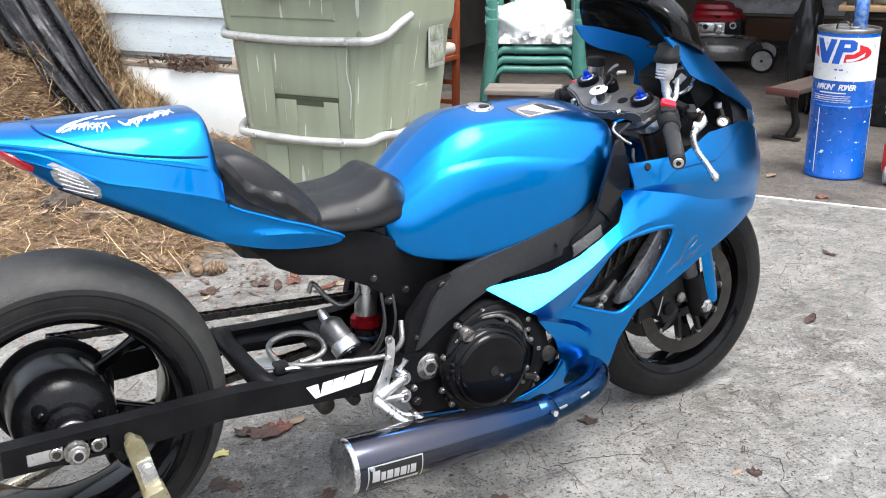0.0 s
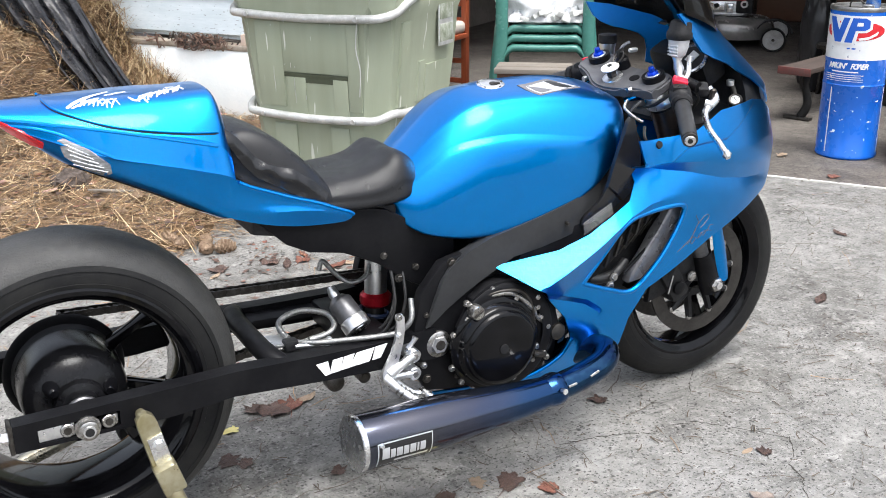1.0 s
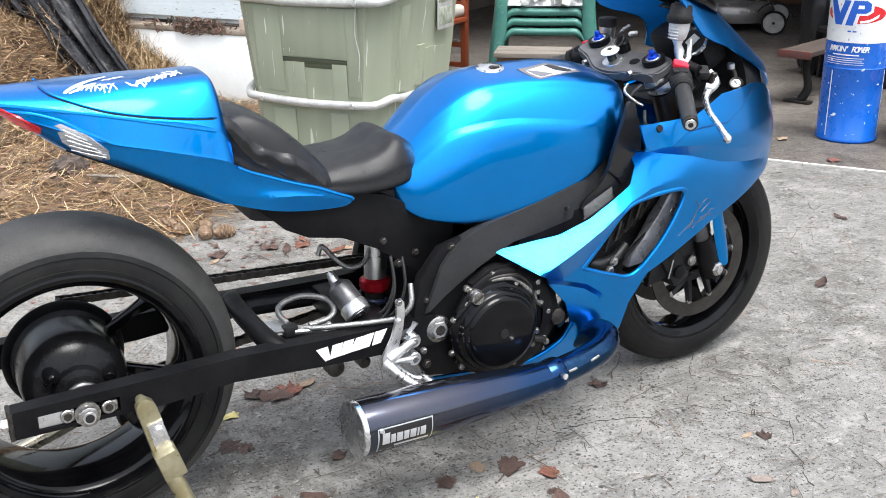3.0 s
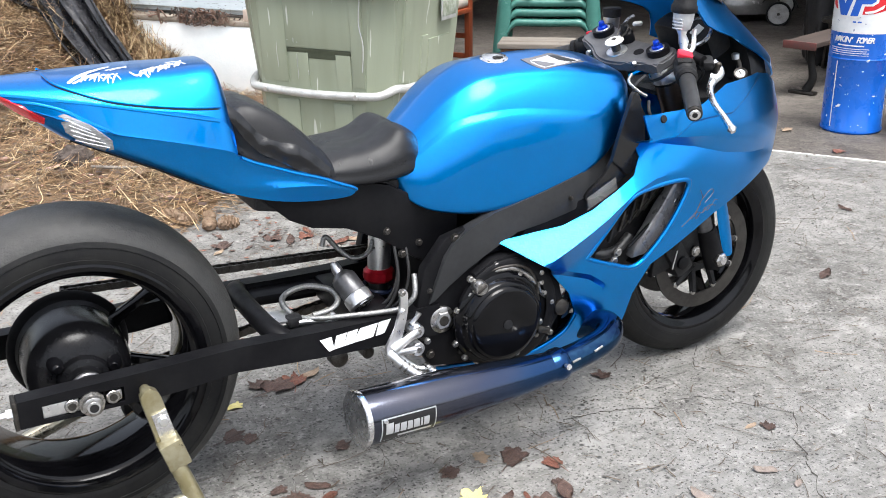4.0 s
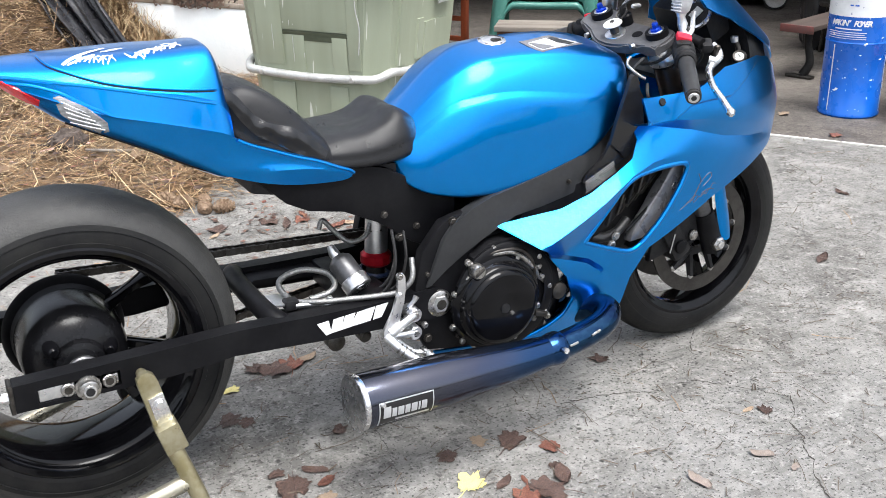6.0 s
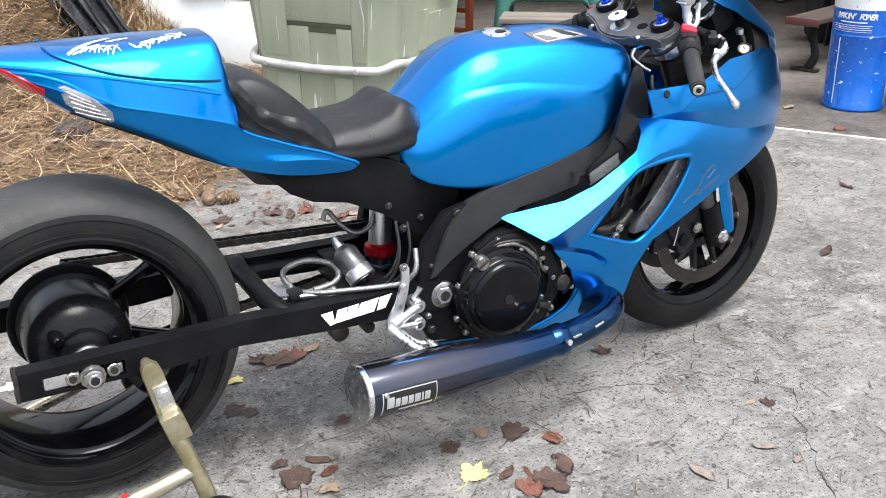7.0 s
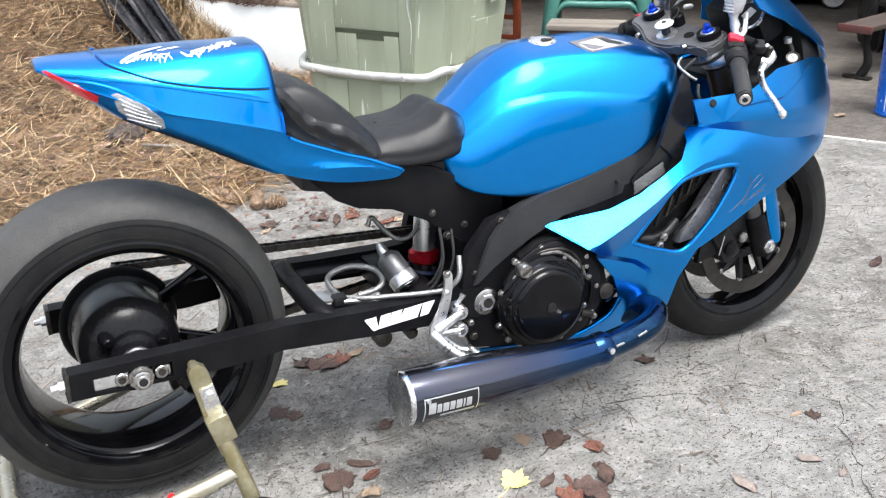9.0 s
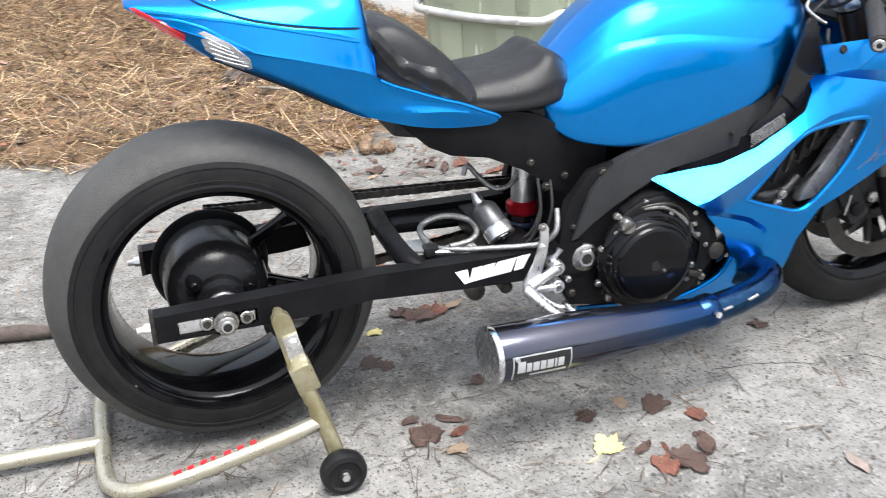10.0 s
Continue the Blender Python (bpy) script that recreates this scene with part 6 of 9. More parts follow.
for s in (-1, 1):
    inner = [(1.57, 0.80), (1.54, 0.72), (1.60, 0.70), (1.68, 0.70), (1.73, 0.74), (1.725, 0.79), (1.66, 0.835), (1.61, 0.845)]
    if s < 0:
        inner = [(1.30, 0.72), (1.40, 0.70), (1.50, 0.68), (1.68, 0.68), (1.70, 0.72), (1.60, 0.74), (1.48, 0.72)]
    part("inner_liner", skin(inner, lambda x, z: s * max(0.01, fair_y(x, z) - 0.016), 0.02, thick=0.003, inward=(0, -s, 0)), PLASTIC, c if s > 0 else f, "black inner liner")

plug = []
for x in (1.60, 1.62, 1.66, 1.70, 1.73):
    zs = np.linspace(0.70, sample(((1.60, 0.885), (1.66, 0.845), (1.70, 0.81), (1.73, 0.78)), x), 10)
    half = [(max(0.004, fair_y(x, z) - 0.022), z) for z in zs]
    plug.append([(x, -w, z) for w, z in half] + [(x, w, z) for w, z in half[::-1]])
part("headlight_back", loft(plug), PLASTIC, c, "black back of the headlight inside the nose")

# windscreen
screen = group_part("windscreen", bike, "dark tinted windscreen")
rings = []
for k in range(13):
    f = k / 12
    base = [(1.375, 0.985), (1.47, 0.962), (1.58, 0.912), (1.69, 0.845)]
    ring = []
    for j in range(25):
        a = -math.pi / 2 + math.pi * j / 24
        side, fwd = math.sin(a), math.cos(a)
        x0, z0 = 1.365 + 0.195 * fwd ** 0.9, 0.995 - 0.070 * fwd
        y0 = 0.172 * side
        x1, z1, y1 = 1.33 + 0.060 * fwd, 1.07 + 0.05 * fwd, 0.115 * side
        bulge = math.sin(math.pi * f) * 0.022
        ring.append((x0 + (x1 - x0) * f + bulge * fwd, y0 + (y1 - y0) * f + bulge * side, z0 + (z1 - z0) * f + bulge * 0.8))
    rings.append(ring)
b = loft(rings, None, False, False)
scr = part("pane", b, GLASS_TINT, screen, smooth=60)
sol = scr.modifiers.new("thickness", "SOLIDIFY")
sol.thickness = 0.003

# cockpit
dash = group_part("cockpit", bike, "black cockpit with instruments")
part("dash_panel", skin([(1.40, -0.15), (1.56, -0.15), (1.64, -0.09), (1.67, 0.0), (1.64, 0.09), (1.56, 0.15), (1.40, 0.15)], None, 0.03, thick=0.01, inward=(0, 0, -1), warp=lambda x, y: (x, y, 0.735 + 0.10 * max(0, (x - 1.55) / 0.15) ** 1.5)), PLASTIC, dash)
part("instrument_body", box((1.53, 0.0, 0.855), (0.07, 0.20, 0.085), None, 0.02, Matrix.Rotation(-0.5, 4, "Y")), PLASTIC, dash)
part("screen_stay", box((1.56, 0.0, 0.92), (0.03, 0.15, 0.05), None, 0.012, Matrix.Rotation(-0.6, 4, "Y")), PLASTIC, dash)
dm = Matrix.Translation((1.485, -0.068, 0.872)) @ Matrix.Rotation(0.35, 4, "X") @ Matrix.Rotation(-0.85, 4, "Y")
b = revolve([(0, 0.040), (0.008, 0.041), (0.010, 0.036), (0.006, 0.034)], (0, 0, 0), "z", 32)
bmesh.ops.transform(b, matrix=dm, verts=b.verts)
part("dial_bezel", b, BRIGHT, dash)
b = revolve([(0.005, 0.0), (0.005, 0.035)], (0, 0, 0), "z", 32)
bmesh.ops.transform(b, matrix=dm, verts=b.verts)
part("dial_face", b, PLASTIC, dash)
part("display", box((0.004, 0, 0.007), (0.03, 0.022, 0.002), None, 0, None), GAUGE_WHITE, dash).matrix_world = dm
gauge = group_part("pressure_gauge", bike, "small pressure gauge with white face")
gd = Vector((-0.55, -0.55, 0.62)).normalized()
gp = Vector((1.572, -0.135, 0.776))
part("case", tube([gp - gd * 0.014, gp, gp + gd * 0.003], [0.0170, 0.0180, 0.0165], 24), PLASTIC, gauge)
part("bezel", revolve([(0.002, 0.0108), (0.006, 0.0120), (0.007, 0.0150), (0.002, 0.0172)], (0, 0, 0), "z", 28, closed=True), DARK_STEEL, gauge).matrix_world = Matrix.Translation(gp) @ gd.to_track_quat("Z", "Y").to_matrix().to_4x4()
part("face", tube([gp + gd * 0.002, gp + gd * 0.0042], [0.0112, 0.0112], 24), GAUGE_WHITE, gauge)
gx = gd.cross(Vector((0, 0, 1))).normalized()
gz = gx.cross(gd)
part("needle", tube([gp + gd * 0.005 - gx * 0.003 - gz * 0.003, gp + gd * 0.005 + gx * 0.004 + gz * 0.006], 0.0010, 6), BADGE_BLACK, gauge)
for k in range(9):
    a = radians(-220 + 32 * k)
    q = gx * math.cos(a) + gz * math.sin(a)
    part("tick", tube([gp + gd * 0.0045 + q * 0.0078, gp + gd * 0.0045 + q * 0.0102], 0.0007, 4), BADGE_BLACK, gauge)
part("stem", tube([gp - gd * 0.01, gp + Vector((0.004, 0.012, 0.022)), gp + Vector((-0.002, 0.018, 0.040))], 0.0065, 10), DARK_STEEL, gauge)
part("stem_knob", tube([gp + Vector((-0.002, 0.018, 0.034)), gp + Vector((-0.004, 0.019, 0.046)), gp + Vector((-0.004, 0.019, 0.049))], [0.009, 0.010, 0.006], 12), ALU, gauge)

# fork
fork_dir = (Vector((1.563, 0, 0.2975)) - Vector((1.336, 0, 0.863))).normalized()
fork = group_part("front_fork", bike, "inverted front fork with blue fork guards")
for s in (-1, 1):
    top = Vector((1.336, s * 0.105, 0.865 + 0.009 * s))
    part("outer_tube", tube([top + fork_dir * 0.0, top + fork_dir * 0.34], 0.027, 20), BLACK_FRAME, fork)
    part("upper_sleeve", tube([top + fork_dir * 0.09, top + fork_dir * 0.22], 0.0285, 20), FORK_BROWN, fork)
    part("slider", tube([top + fork_dir * 0.33, top + fork_dir * 0.58], 0.0215, 18), END_CAP, fork)
    foot = Vector((1.563, s * 0.105, 0.2975))
    part("fork_foot", tube([foot - fork_dir * 0.09, foot - fork_dir * 0.05, foot + fork_dir * 0.025], [0.026, 0.030, 0.028], 18), BLACK_FRAME, fork)
    part("axle_nut", tube([foot + Vector((0.0, s * 0.01, 0)), foot + Vector((0, s * 0.034, 0)), foot + Vector((0, s * 0.038, 0))], [0.021, 0.019, 0.014], 6), STEEL, fork, smooth=20)
    part("axle_end", tube([foot + Vector((0.0, s * 0.03, 0)), foot + Vector((0, s * 0.042, 0))], [0.011, 0.010], 6), BRIGHT, fork, smooth=20)
    part("cap", tube([top + fork_dir * 0.012, top + fork_dir * 0.002, top - fork_dir * 0.001], [0.0205, 0.0200, 0.0175], 22), ALU, fork, "silver fork cap")
    part("cap_adjuster", tube([top + fork_dir * 0.002, top - fork_dir * 0.005, top - fork_dir * 0.007, top - fork_dir * 0.016, top - fork_dir * 0.019], [0.0150, 0.0140, 0.0085, 0.008, 0.006], 6), BLUE_ANOD, fork, "blue anodised adjuster", smooth=25)
    guard = [tuple(q) for q in catmull([(1.540, 0.470), (1.563, 0.462), (1.578, 0.430), (1.594, 0.375), (1.603, 0.318), (1.596, 0.304), (1.582, 0.305), (1.571, 0.325), (1.552, 0.388), (1.540, 0.440), (1.540, 0.470)], 40)][:-1]
    part("fork_guard", skin(guard, lambda x, z: s * (0.134 - 18.0 * (x - 1.572 + 0.27 * (z - 0.385)) ** 2), 0.008, thick=0.003, inward=(0, -s, 0)), BLUE, fork, "blue fork guard")
part("axle", rod((1.563, -0.12, 0.2975), (1.563, 0.12, 0.2975), 0.011), DARK_STEEL, fork)
for s in (-1, 1):
    cal = group_part("brake_caliper", bike, "black radial brake caliper")
    cm = Matrix.Translation((1.432, s * 0.084, 0.335)) @ Matrix.Rotation(radians(-32), 4, "Y")
    part("body", box((0, 0, 0), (0.058, 0.066, 0.145), None, 0.014), PLASTIC, cal).matrix_world = cm
    lug = [(1.365, 0.275), (1.372, 0.350), (1.42, 0.405), (1.49, 0.425), (1.535, 0.415), (1.585, 0.335), (1.588, 0.305), (1.54, 0.300), (1.47, 0.312), (1.41, 0.286)]
    part("bracket", plate(lug if s < 0 else lug[::-1], s * 0.104, s * 0.082, None, 0.006), PLASTIC, cal)
    for dz in (-0.035, 0.035):
        b = tube([(0, s * 0.028, dz), (0, s * 0.040, dz), (0, s * 0.042, dz)], [0.018, 0.017, 0.013], 18)
        part("piston_cap", b, BLACK_FRAME, cal).matrix_world = cm
        b = tube([(0.03, s * 0.012, dz * 1.7), (0.058, s * 0.012, dz * 1.7)], [0.012, 0.010], 12)
        part("mount_lug", b, BLACK_FRAME, cal).matrix_world = cm
    bolt((1.497, s * 0.112, 0.326), 0.011, (0, s, 0), cal, STEEL)
    bolt((1.46, s * 0.112, 0.385), 0.008, (0, s, 0), cal)
    part("caliper_mark", box((1.424, s * 0.1185, 0.318), (0.004, 0.0012, 0.050), None, 0, Matrix.Rotation(0.25, 4, "Y")), WHEEL_GREY, cal, smooth=0)
    part("banjo_hose", tube([(1.44, s * 0.10, 0.40), (1.43, s * 0.11, 0.45), (1.44, s * 0.10, 0.52), (1.42, s * 0.09, 0.62)], 0.006, 8, smooth_steps=20), HOSE, cal)
fender = group_part("front_mudguard", bike, "black front mudguard")
b = bmesh.new()
rings = []
for k in range(19):
    a = radians(62 + 90 * k / 18)
    rings.append([(FRONT[0] + r * math.cos(a), y, FRONT[2] + r * math.sin(a)) for y, r in ((-0.072, 0.285), (-0.068, 0.303), (-0.045, 0.316), (0, 0.321), (0.045, 0.316), (0.068, 0.303), (0.072, 0.285), (0.066, 0.285), (0.062, 0.300), (0.04, 0.311), (0, 0.316), (-0.04, 0.311), (-0.062, 0.300), (-0.066, 0.285))])
part("blade", loft(rings, b), GLOSS_BLACK, fender)

# handlebars
bars = group_part("handlebars", bike, "clip-on handlebars on a dark top clamp")
clamp = [(1.300, -0.145), (1.335, -0.148), (1.370, -0.135), (1.378, -0.10), (1.365, -0.06), (1.36, 0), (1.365, 0.06), (1.378, 0.10), (1.370, 0.135), (1.335, 0.148), (1.300, 0.145), (1.285, 0.09), (1.262, 0.04), (1.255, 0), (1.262, -0.04), (1.285, -0.09)]
clamp = [tuple(q) for q in catmull(clamp + clamp[:1], 56)][:-1]
b = bmesh.new()
vs = [b.verts.new((x, y, 0.827)) for x, y in clamp]
fc = b.faces.new(vs)
ex = bmesh.ops.extrude_face_region(b, geom=[fc])
for v in ex["geom"]:
    if isinstance(v, bmesh.types.BMVert):
        v.co.z += 0.024
bmesh.ops.bevel(b, geom=[e for e in b.edges if abs(e.verts[0].co.z - e.verts[1].co.z) < 1e-6], offset=0.005, segments=2, affect="EDGES")
# the clamp stands square to the fork, so it leans back
LEAN = Matrix.Translation((1.336, 0, 0.849)) @ Matrix.Rotation(0.083, 4, "X") @ Matrix.Rotation(-0.42, 4, "Y") @ Matrix.Translation((-1.336, 0, -0.849))


def leaned(b):
    bmesh.ops.transform(b, matrix=LEAN, verts=b.verts)
    return b


part("top_clamp", leaned(b), CLAMP_GREY, bars, "dark grey top clamp")
part("clamp_recess", leaned(tube([(1.322, -0.056, 0.851), (1.322, -0.056, 0.8525)], [0.013, 0.012], 18)), BLACK_FRAME, bars)
part("ignition_lock", leaned(tube([(1.345, 0.012, 0.845), (1.345, 0.012, 0.874), (1.345, 0.012, 0.878)], [0.017, 0.016, 0.012], 16)), BLACK_FRAME, bars)
part("stem_ring", leaned(tube([(1.300, 0, 0.849), (1.300, 0, 0.853), (1.300, 0, 0.8545)], [0.026, 0.025, 0.018], 28)), ALU, bars)
part("stem_post", leaned(tube([(1.300, 0, 0.852), (1.300, 0, 0.878)], 0.011, 16)), DARK_STEEL, bars)
part("stem_disc", leaned(tube([(1.300, 0, 0.876), (1.300, 0, 0.877), (1.300, 0, 0.879), (1.300, 0, 0.883)], [0.020, 0.0225, 0.0225, 0.012], 28)), GAUGE_WHITE, bars, "pale round stem cap")
part("disc_recess", leaned(tube([(1.300, 0, 0.8825), (1.300, 0, 0.8842)], [0.0065, 0.006], 6)), DARK_STEEL, bars)
part("key", leaned(box((1.345, 0.012, 0.888), (0.022, 0.004, 0.024), None, 0.002)), PLASTIC, bars)
part("key_ring", leaned(tube([(1.332 + 0.016 * math.cos(a), 0.004 + 0.012 * math.sin(a), 0.886 + 0.008 * math.cos(a)) for a in np.linspace(0, 2 * np.pi, 20)], 0.002, 6, caps=False)), DARK_STEEL, bars)
part("paper_tag", box((1.395, 0.045, 0.888), (0.026, 0.010, 0.010), None, 0.004, Matrix.Rotation(0.6, 4, "X")), GAUGE_WHITE, bars)
part("wire_tie", tube([(1.37, 0.075, 0.872), (1.385, 0.072, 0.895), (1.400, 0.066, 0.905)], 0.0045, 8, smooth_steps=12), BAND_TAPE, bars)
for s in (-1, 1):
    top = Vector((1.336, s * 0.105, 0.865 + 0.009 * s))
    part("clip_clamp", tube([top + fork_dir * 0.042, top + fork_dir * 0.046, top + fork_dir * 0.078, top + fork_dir * 0.082], [0.032, 0.035, 0.035, 0.032], 22), ALU, bars)
    part("pinch_bolt", tube([(1.288, s * 0.088, 0.822), (1.279, s * 0.087, 0.820)], 0.0065, 10), ALU, bars)
    g0, g1 = Vector((1.383, s * 0.137, 0.838)), Vector((1.254, s * 0.338, 0.755))
    gd2 = (g1 - g0).normalized()
    part("bar", tube([g0, g1], 0.011, 14), DARK_STEEL, bars)
    turn = gd2.to_track_quat("Y", "Z").to_matrix().to_4x4()
    part("switch_housing", tube([g0.lerp(g1, q) for q in (0.10, 0.13, 0.20, 0.24, 0.28, 0.33, 0.35)], [0.017, 0.023, 0.026, 0.0255, 0.026, 0.024, 0.019], 20), PLASTIC, bars)
    part("switch_pod", box(g0.lerp(g1, 0.23) + Vector((-0.004, 0, 0.016)), (0.036, 0.044, 0.026), None, 0.009, turn), PLASTIC, bars)
    size = (0.034, 0.026, 0.014) if s < 0 else (0.012, 0.016, 0.014)
    part("switch_button", box(g0.lerp(g1, 0.22) + Vector((-0.002, 0, 0.029)), size, None, 0.004, turn @ Matrix.Rotation(-0.25, 4, "Y")), RED_PLASTIC, bars, "red switch button")
    part("pod_screw", tube([g0.lerp(g1, 0.28) + Vector((-0.010, 0, 0.024)), g0.lerp(g1, 0.28) + Vector((-0.012, 0, 0.028))], 0.004, 8), DARK_STEEL, bars)
    part("throttle_flange", tube([g0.lerp(g1, 0.35), g0.lerp(g1, 0.36), g0.lerp(g1, 0.40), g0.lerp(g1, 0.42)], [0.018, 0.0245, 0.0245, 0.019], 20), PLASTIC, bars)
    part("grip", tube([g0.lerp(g1, 0.41), g0.lerp(g1, 0.45), g0.lerp(g1, 0.9), g0.lerp(g1, 0.97)], [0.016, 0.0185, 0.0175, 0.0175], 20), HOSE, bars, "black rubber grip")
    part("bar_end", tube([g0.lerp(g1, 0.96), g0.lerp(g1, 1.0), g0.lerp(g1, 1.005)], [0.0165, 0.0165, 0.013], 20), DARK_STEEL, bars)
    part("bar_end_ring", tube([g1 + gd2 * 0.001, g1 + gd2 * 0.003], [0.0125, 0.0115], 20), ALU, bars)
    part("bar_hole", tube([g1 + gd2 * 0.002, g1 + gd2 * 0.0035], [0.006, 0.006], 12), BADGE_BLACK, bars)
    lev = [(1.428, s * 0.192, 0.830), (1.438, s * 0.208, 0.806), (1.404, s * 0.222, 0.789), (1.384, s * 0.238, 0.774), (1.362, s * 0.280, 0.754), (1.356, s * 0.318, 0.734), (1.353, s * 0.346, 0.714)]
    part("lever", tube(lev, [0.008, 0.0105, 0.0095, 0.0080, 0.0075, 0.0075, 0.0085], 12, smooth_steps=36), BRIGHT, bars, "bare aluminium lever")
    part("lever_pivot", tube([(1.432, s * 0.204, 0.806), (1.432, s * 0.206, 0.826), (1.432, s * 0.206, 0.829)], [0.008, 0.008, 0.005], 8), DARK_STEEL, bars)
    part("lever_adjuster", tube([(1.402, s * 0.214, 0.800), (1.414, s * 0.226, 0.796)], [0.010, 0.009], 12), ALU, bars)
    part("lever_ball", tube([(1.355, s * 0.340, 0.719), (1.353, s * 0.348, 0.713), (1.352, s * 0.354, 0.708)], [0.008, 0.011, 0.006], 12), BRIGHT, bars)
    part("lever_perch", box((1.418, s * 0.186, 0.826), (0.026, 0.040, 0.022), None, 0.008, gd2.to_track_quat("Y", "Z").to_matrix().to_4x4()), PLASTIC, bars)
cup = group_part("brake_reservoir", bike, "milky fluid reservoir with dark lid")
part("cup", tube([(1.371, -0.146, 0.898), (1.371, -0.146, 0.903), (1.373, -0.145, 0.922), (1.374, -0.145, 0.941)], [0.013, 0.018, 0.023, 0.0245], 22), RESERVOIR, cup)
for k in range(4):
    z = 0.904 + 0.007 * k
    part("cup_rib", tube([(1.356, -0.162, z), (1.350, -0.146, z), (1.356, -0.130, z)], 0.002, 6), RESERVOIR, cup)
part("cup_body", tube([(1.378, -0.160, 0.842), (1.370, -0.156, 0.858), (1.374, -0.150, 0.872), (1.371, -0.147, 0.888), (1.371, -0.146, 0.902)], [0.013, 0.008, 0.012, 0.009, 0.014], 14), ALU, cup)
part("lid", tube([(1.374, -0.145, 0.938), (1.374, -0.145, 0.942), (1.374, -0.145, 0.953), (1.375, -0.145, 0.957), (1.377, -0.145, 0.977), (1.378, -0.145, 0.982)], [0.027, 0.030, 0.030, 0.027, 0.024, 0.015], 20), PLASTIC, cup, "dark reservoir lid")
part("stay", tube([(1.40, -0.155, 0.90), (1.395, -0.16, 0.86), (1.38, -0.165, 0.845)], 0.006, 8), ALU, cup)
part("feed_hose", tube([(1.385, -0.15, 0.865), (1.39, -0.16, 0.845), (1.385, -0.175, 0.838)], 0.007, 8), HOSE, cup)
part("hydraulic_body", tube([(1.365, -0.135, 0.83), (1.39, -0.15, 0.842), (1.40, -0.19, 0.832)], [0.012, 0.015, 0.013], 12), BLACK_FRAME, cup)
clutch_cup = group_part("clutch_reservoir", bike, "small dark clutch reservoir")
part("cup", tube([(1.402, 0.158, 0.856), (1.402, 0.158, 0.864), (1.402, 0.158, 0.894)], [0.014, 0.019, 0.021], 18), ALU, clutch_cup)
part("lid", tube([(1.402, 0.158, 0.891), (1.402, 0.158, 0.893), (1.402, 0.158, 0.912), (1.402, 0.158, 0.915)], [0.021, 0.0240, 0.0235, 0.019], 18), PLASTIC, clutch_cup)
part("stay", tube([(1.402, 0.158, 0.862), (1.39, 0.15, 0.850), (1.37, 0.145, 0.838)], 0.007, 8), ALU, clutch_cup)
for pts in ([(1.29, -0.125, 0.80), (1.262, -0.12, 0.772), (1.275, -0.125, 0.735), (1.30, -0.12, 0.70)], [(1.40, -0.165, 0.83), (1.44, -0.15, 0.80), (1.45, -0.12, 0.77), (1.43, -0.08, 0.75)], [(1.27, -0.10, 0.80), (1.255, -0.11, 0.785), (1.27, -0.13, 0.765), (1.285, -0.14, 0.755)], [(1.30, -0.13, 0.74), (1.29, -0.145, 0.72), (1.30, -0.15, 0.70)], [(1.35, -0.18, 0.835), (1.33, -0.13, 0.79), (1.34, -0.06, 0.77), (1.38, 0.0, 0.76)]):
    part("cable", tube(pts, 0.0038, 8, smooth_steps=16), BRAID if pts[0][0] < 1.28 else HOSE, bars)


# ---- unseen woods added behind the driveway, for the glossy parts to mirror ----
def woods_mesh():
    bm = bmesh.new()
    rows = []
    c = (1.2, -1.0)
    for k in range(97):
        a = WALL_ANGLE + math.pi * 1.02 + math.pi * 0.96 * (k / 96)
        r = 24.0 + 1.2 * noise.noise((k * 0.21, 0, 5))
        top = 2.3 + 0.9 * noise.noise((k * 0.17, 3, 1)) + 1.1 * noise.noise((k * 0.9, 1, 1))
        rows.append([bm.verts.new((c[0] + (r + q) * math.cos(a), c[1] + (r + q) * math.sin(a), z)) for q, z in ((0, -0.02), (0.1, top * 0.4), (0.5, top * 0.75), (1.2, top))])
    for r, s in zip(rows, rows[1:]):
        for i in range(3):
            bm.faces.new((r[i], r[i + 1], s[i + 1], s[i]))
    # ragged sprays of foliage above the dark mass, with sky between, to break up reflections
    rng = random.Random(12)
    for k in range(700):
        a = WALL_ANGLE + math.pi * (1.02 + 0.96 * rng.random())
        r = 24.0 + rng.uniform(-0.3, 2.5)
        z = 1.4 + 6.0 * rng.random() ** 1.7
        q = Vector((c[0] + r * math.cos(a), c[1] + r * math.sin(a), z))
        for _ in range(3):
            o = q + Vector((rng.gauss(0, 0.35), rng.gauss(0, 0.35), rng.gauss(0, 0.25)))
            d1 = Vector((rng.gauss(0, 1), rng.gauss(0, 1), rng.gauss(0, 0.4))).normalized() * rng.uniform(0.25, 0.75)
            d2 = Vector((rng.gauss(0, 1), rng.gauss(0, 1), rng.gauss(0, 1))).normalized() * rng.uniform(0.10, 0.32)
            bm.faces.new([bm.verts.new(o + v) for v in (-d1, d2, d1, -d2)])
    return bm


tagged(finish("backdrop_woods", woods_mesh(), WOODS, None, "", 60), "unseen dark woods added behind the driveway for the paint to mirror", "backdrop", kind="structure")


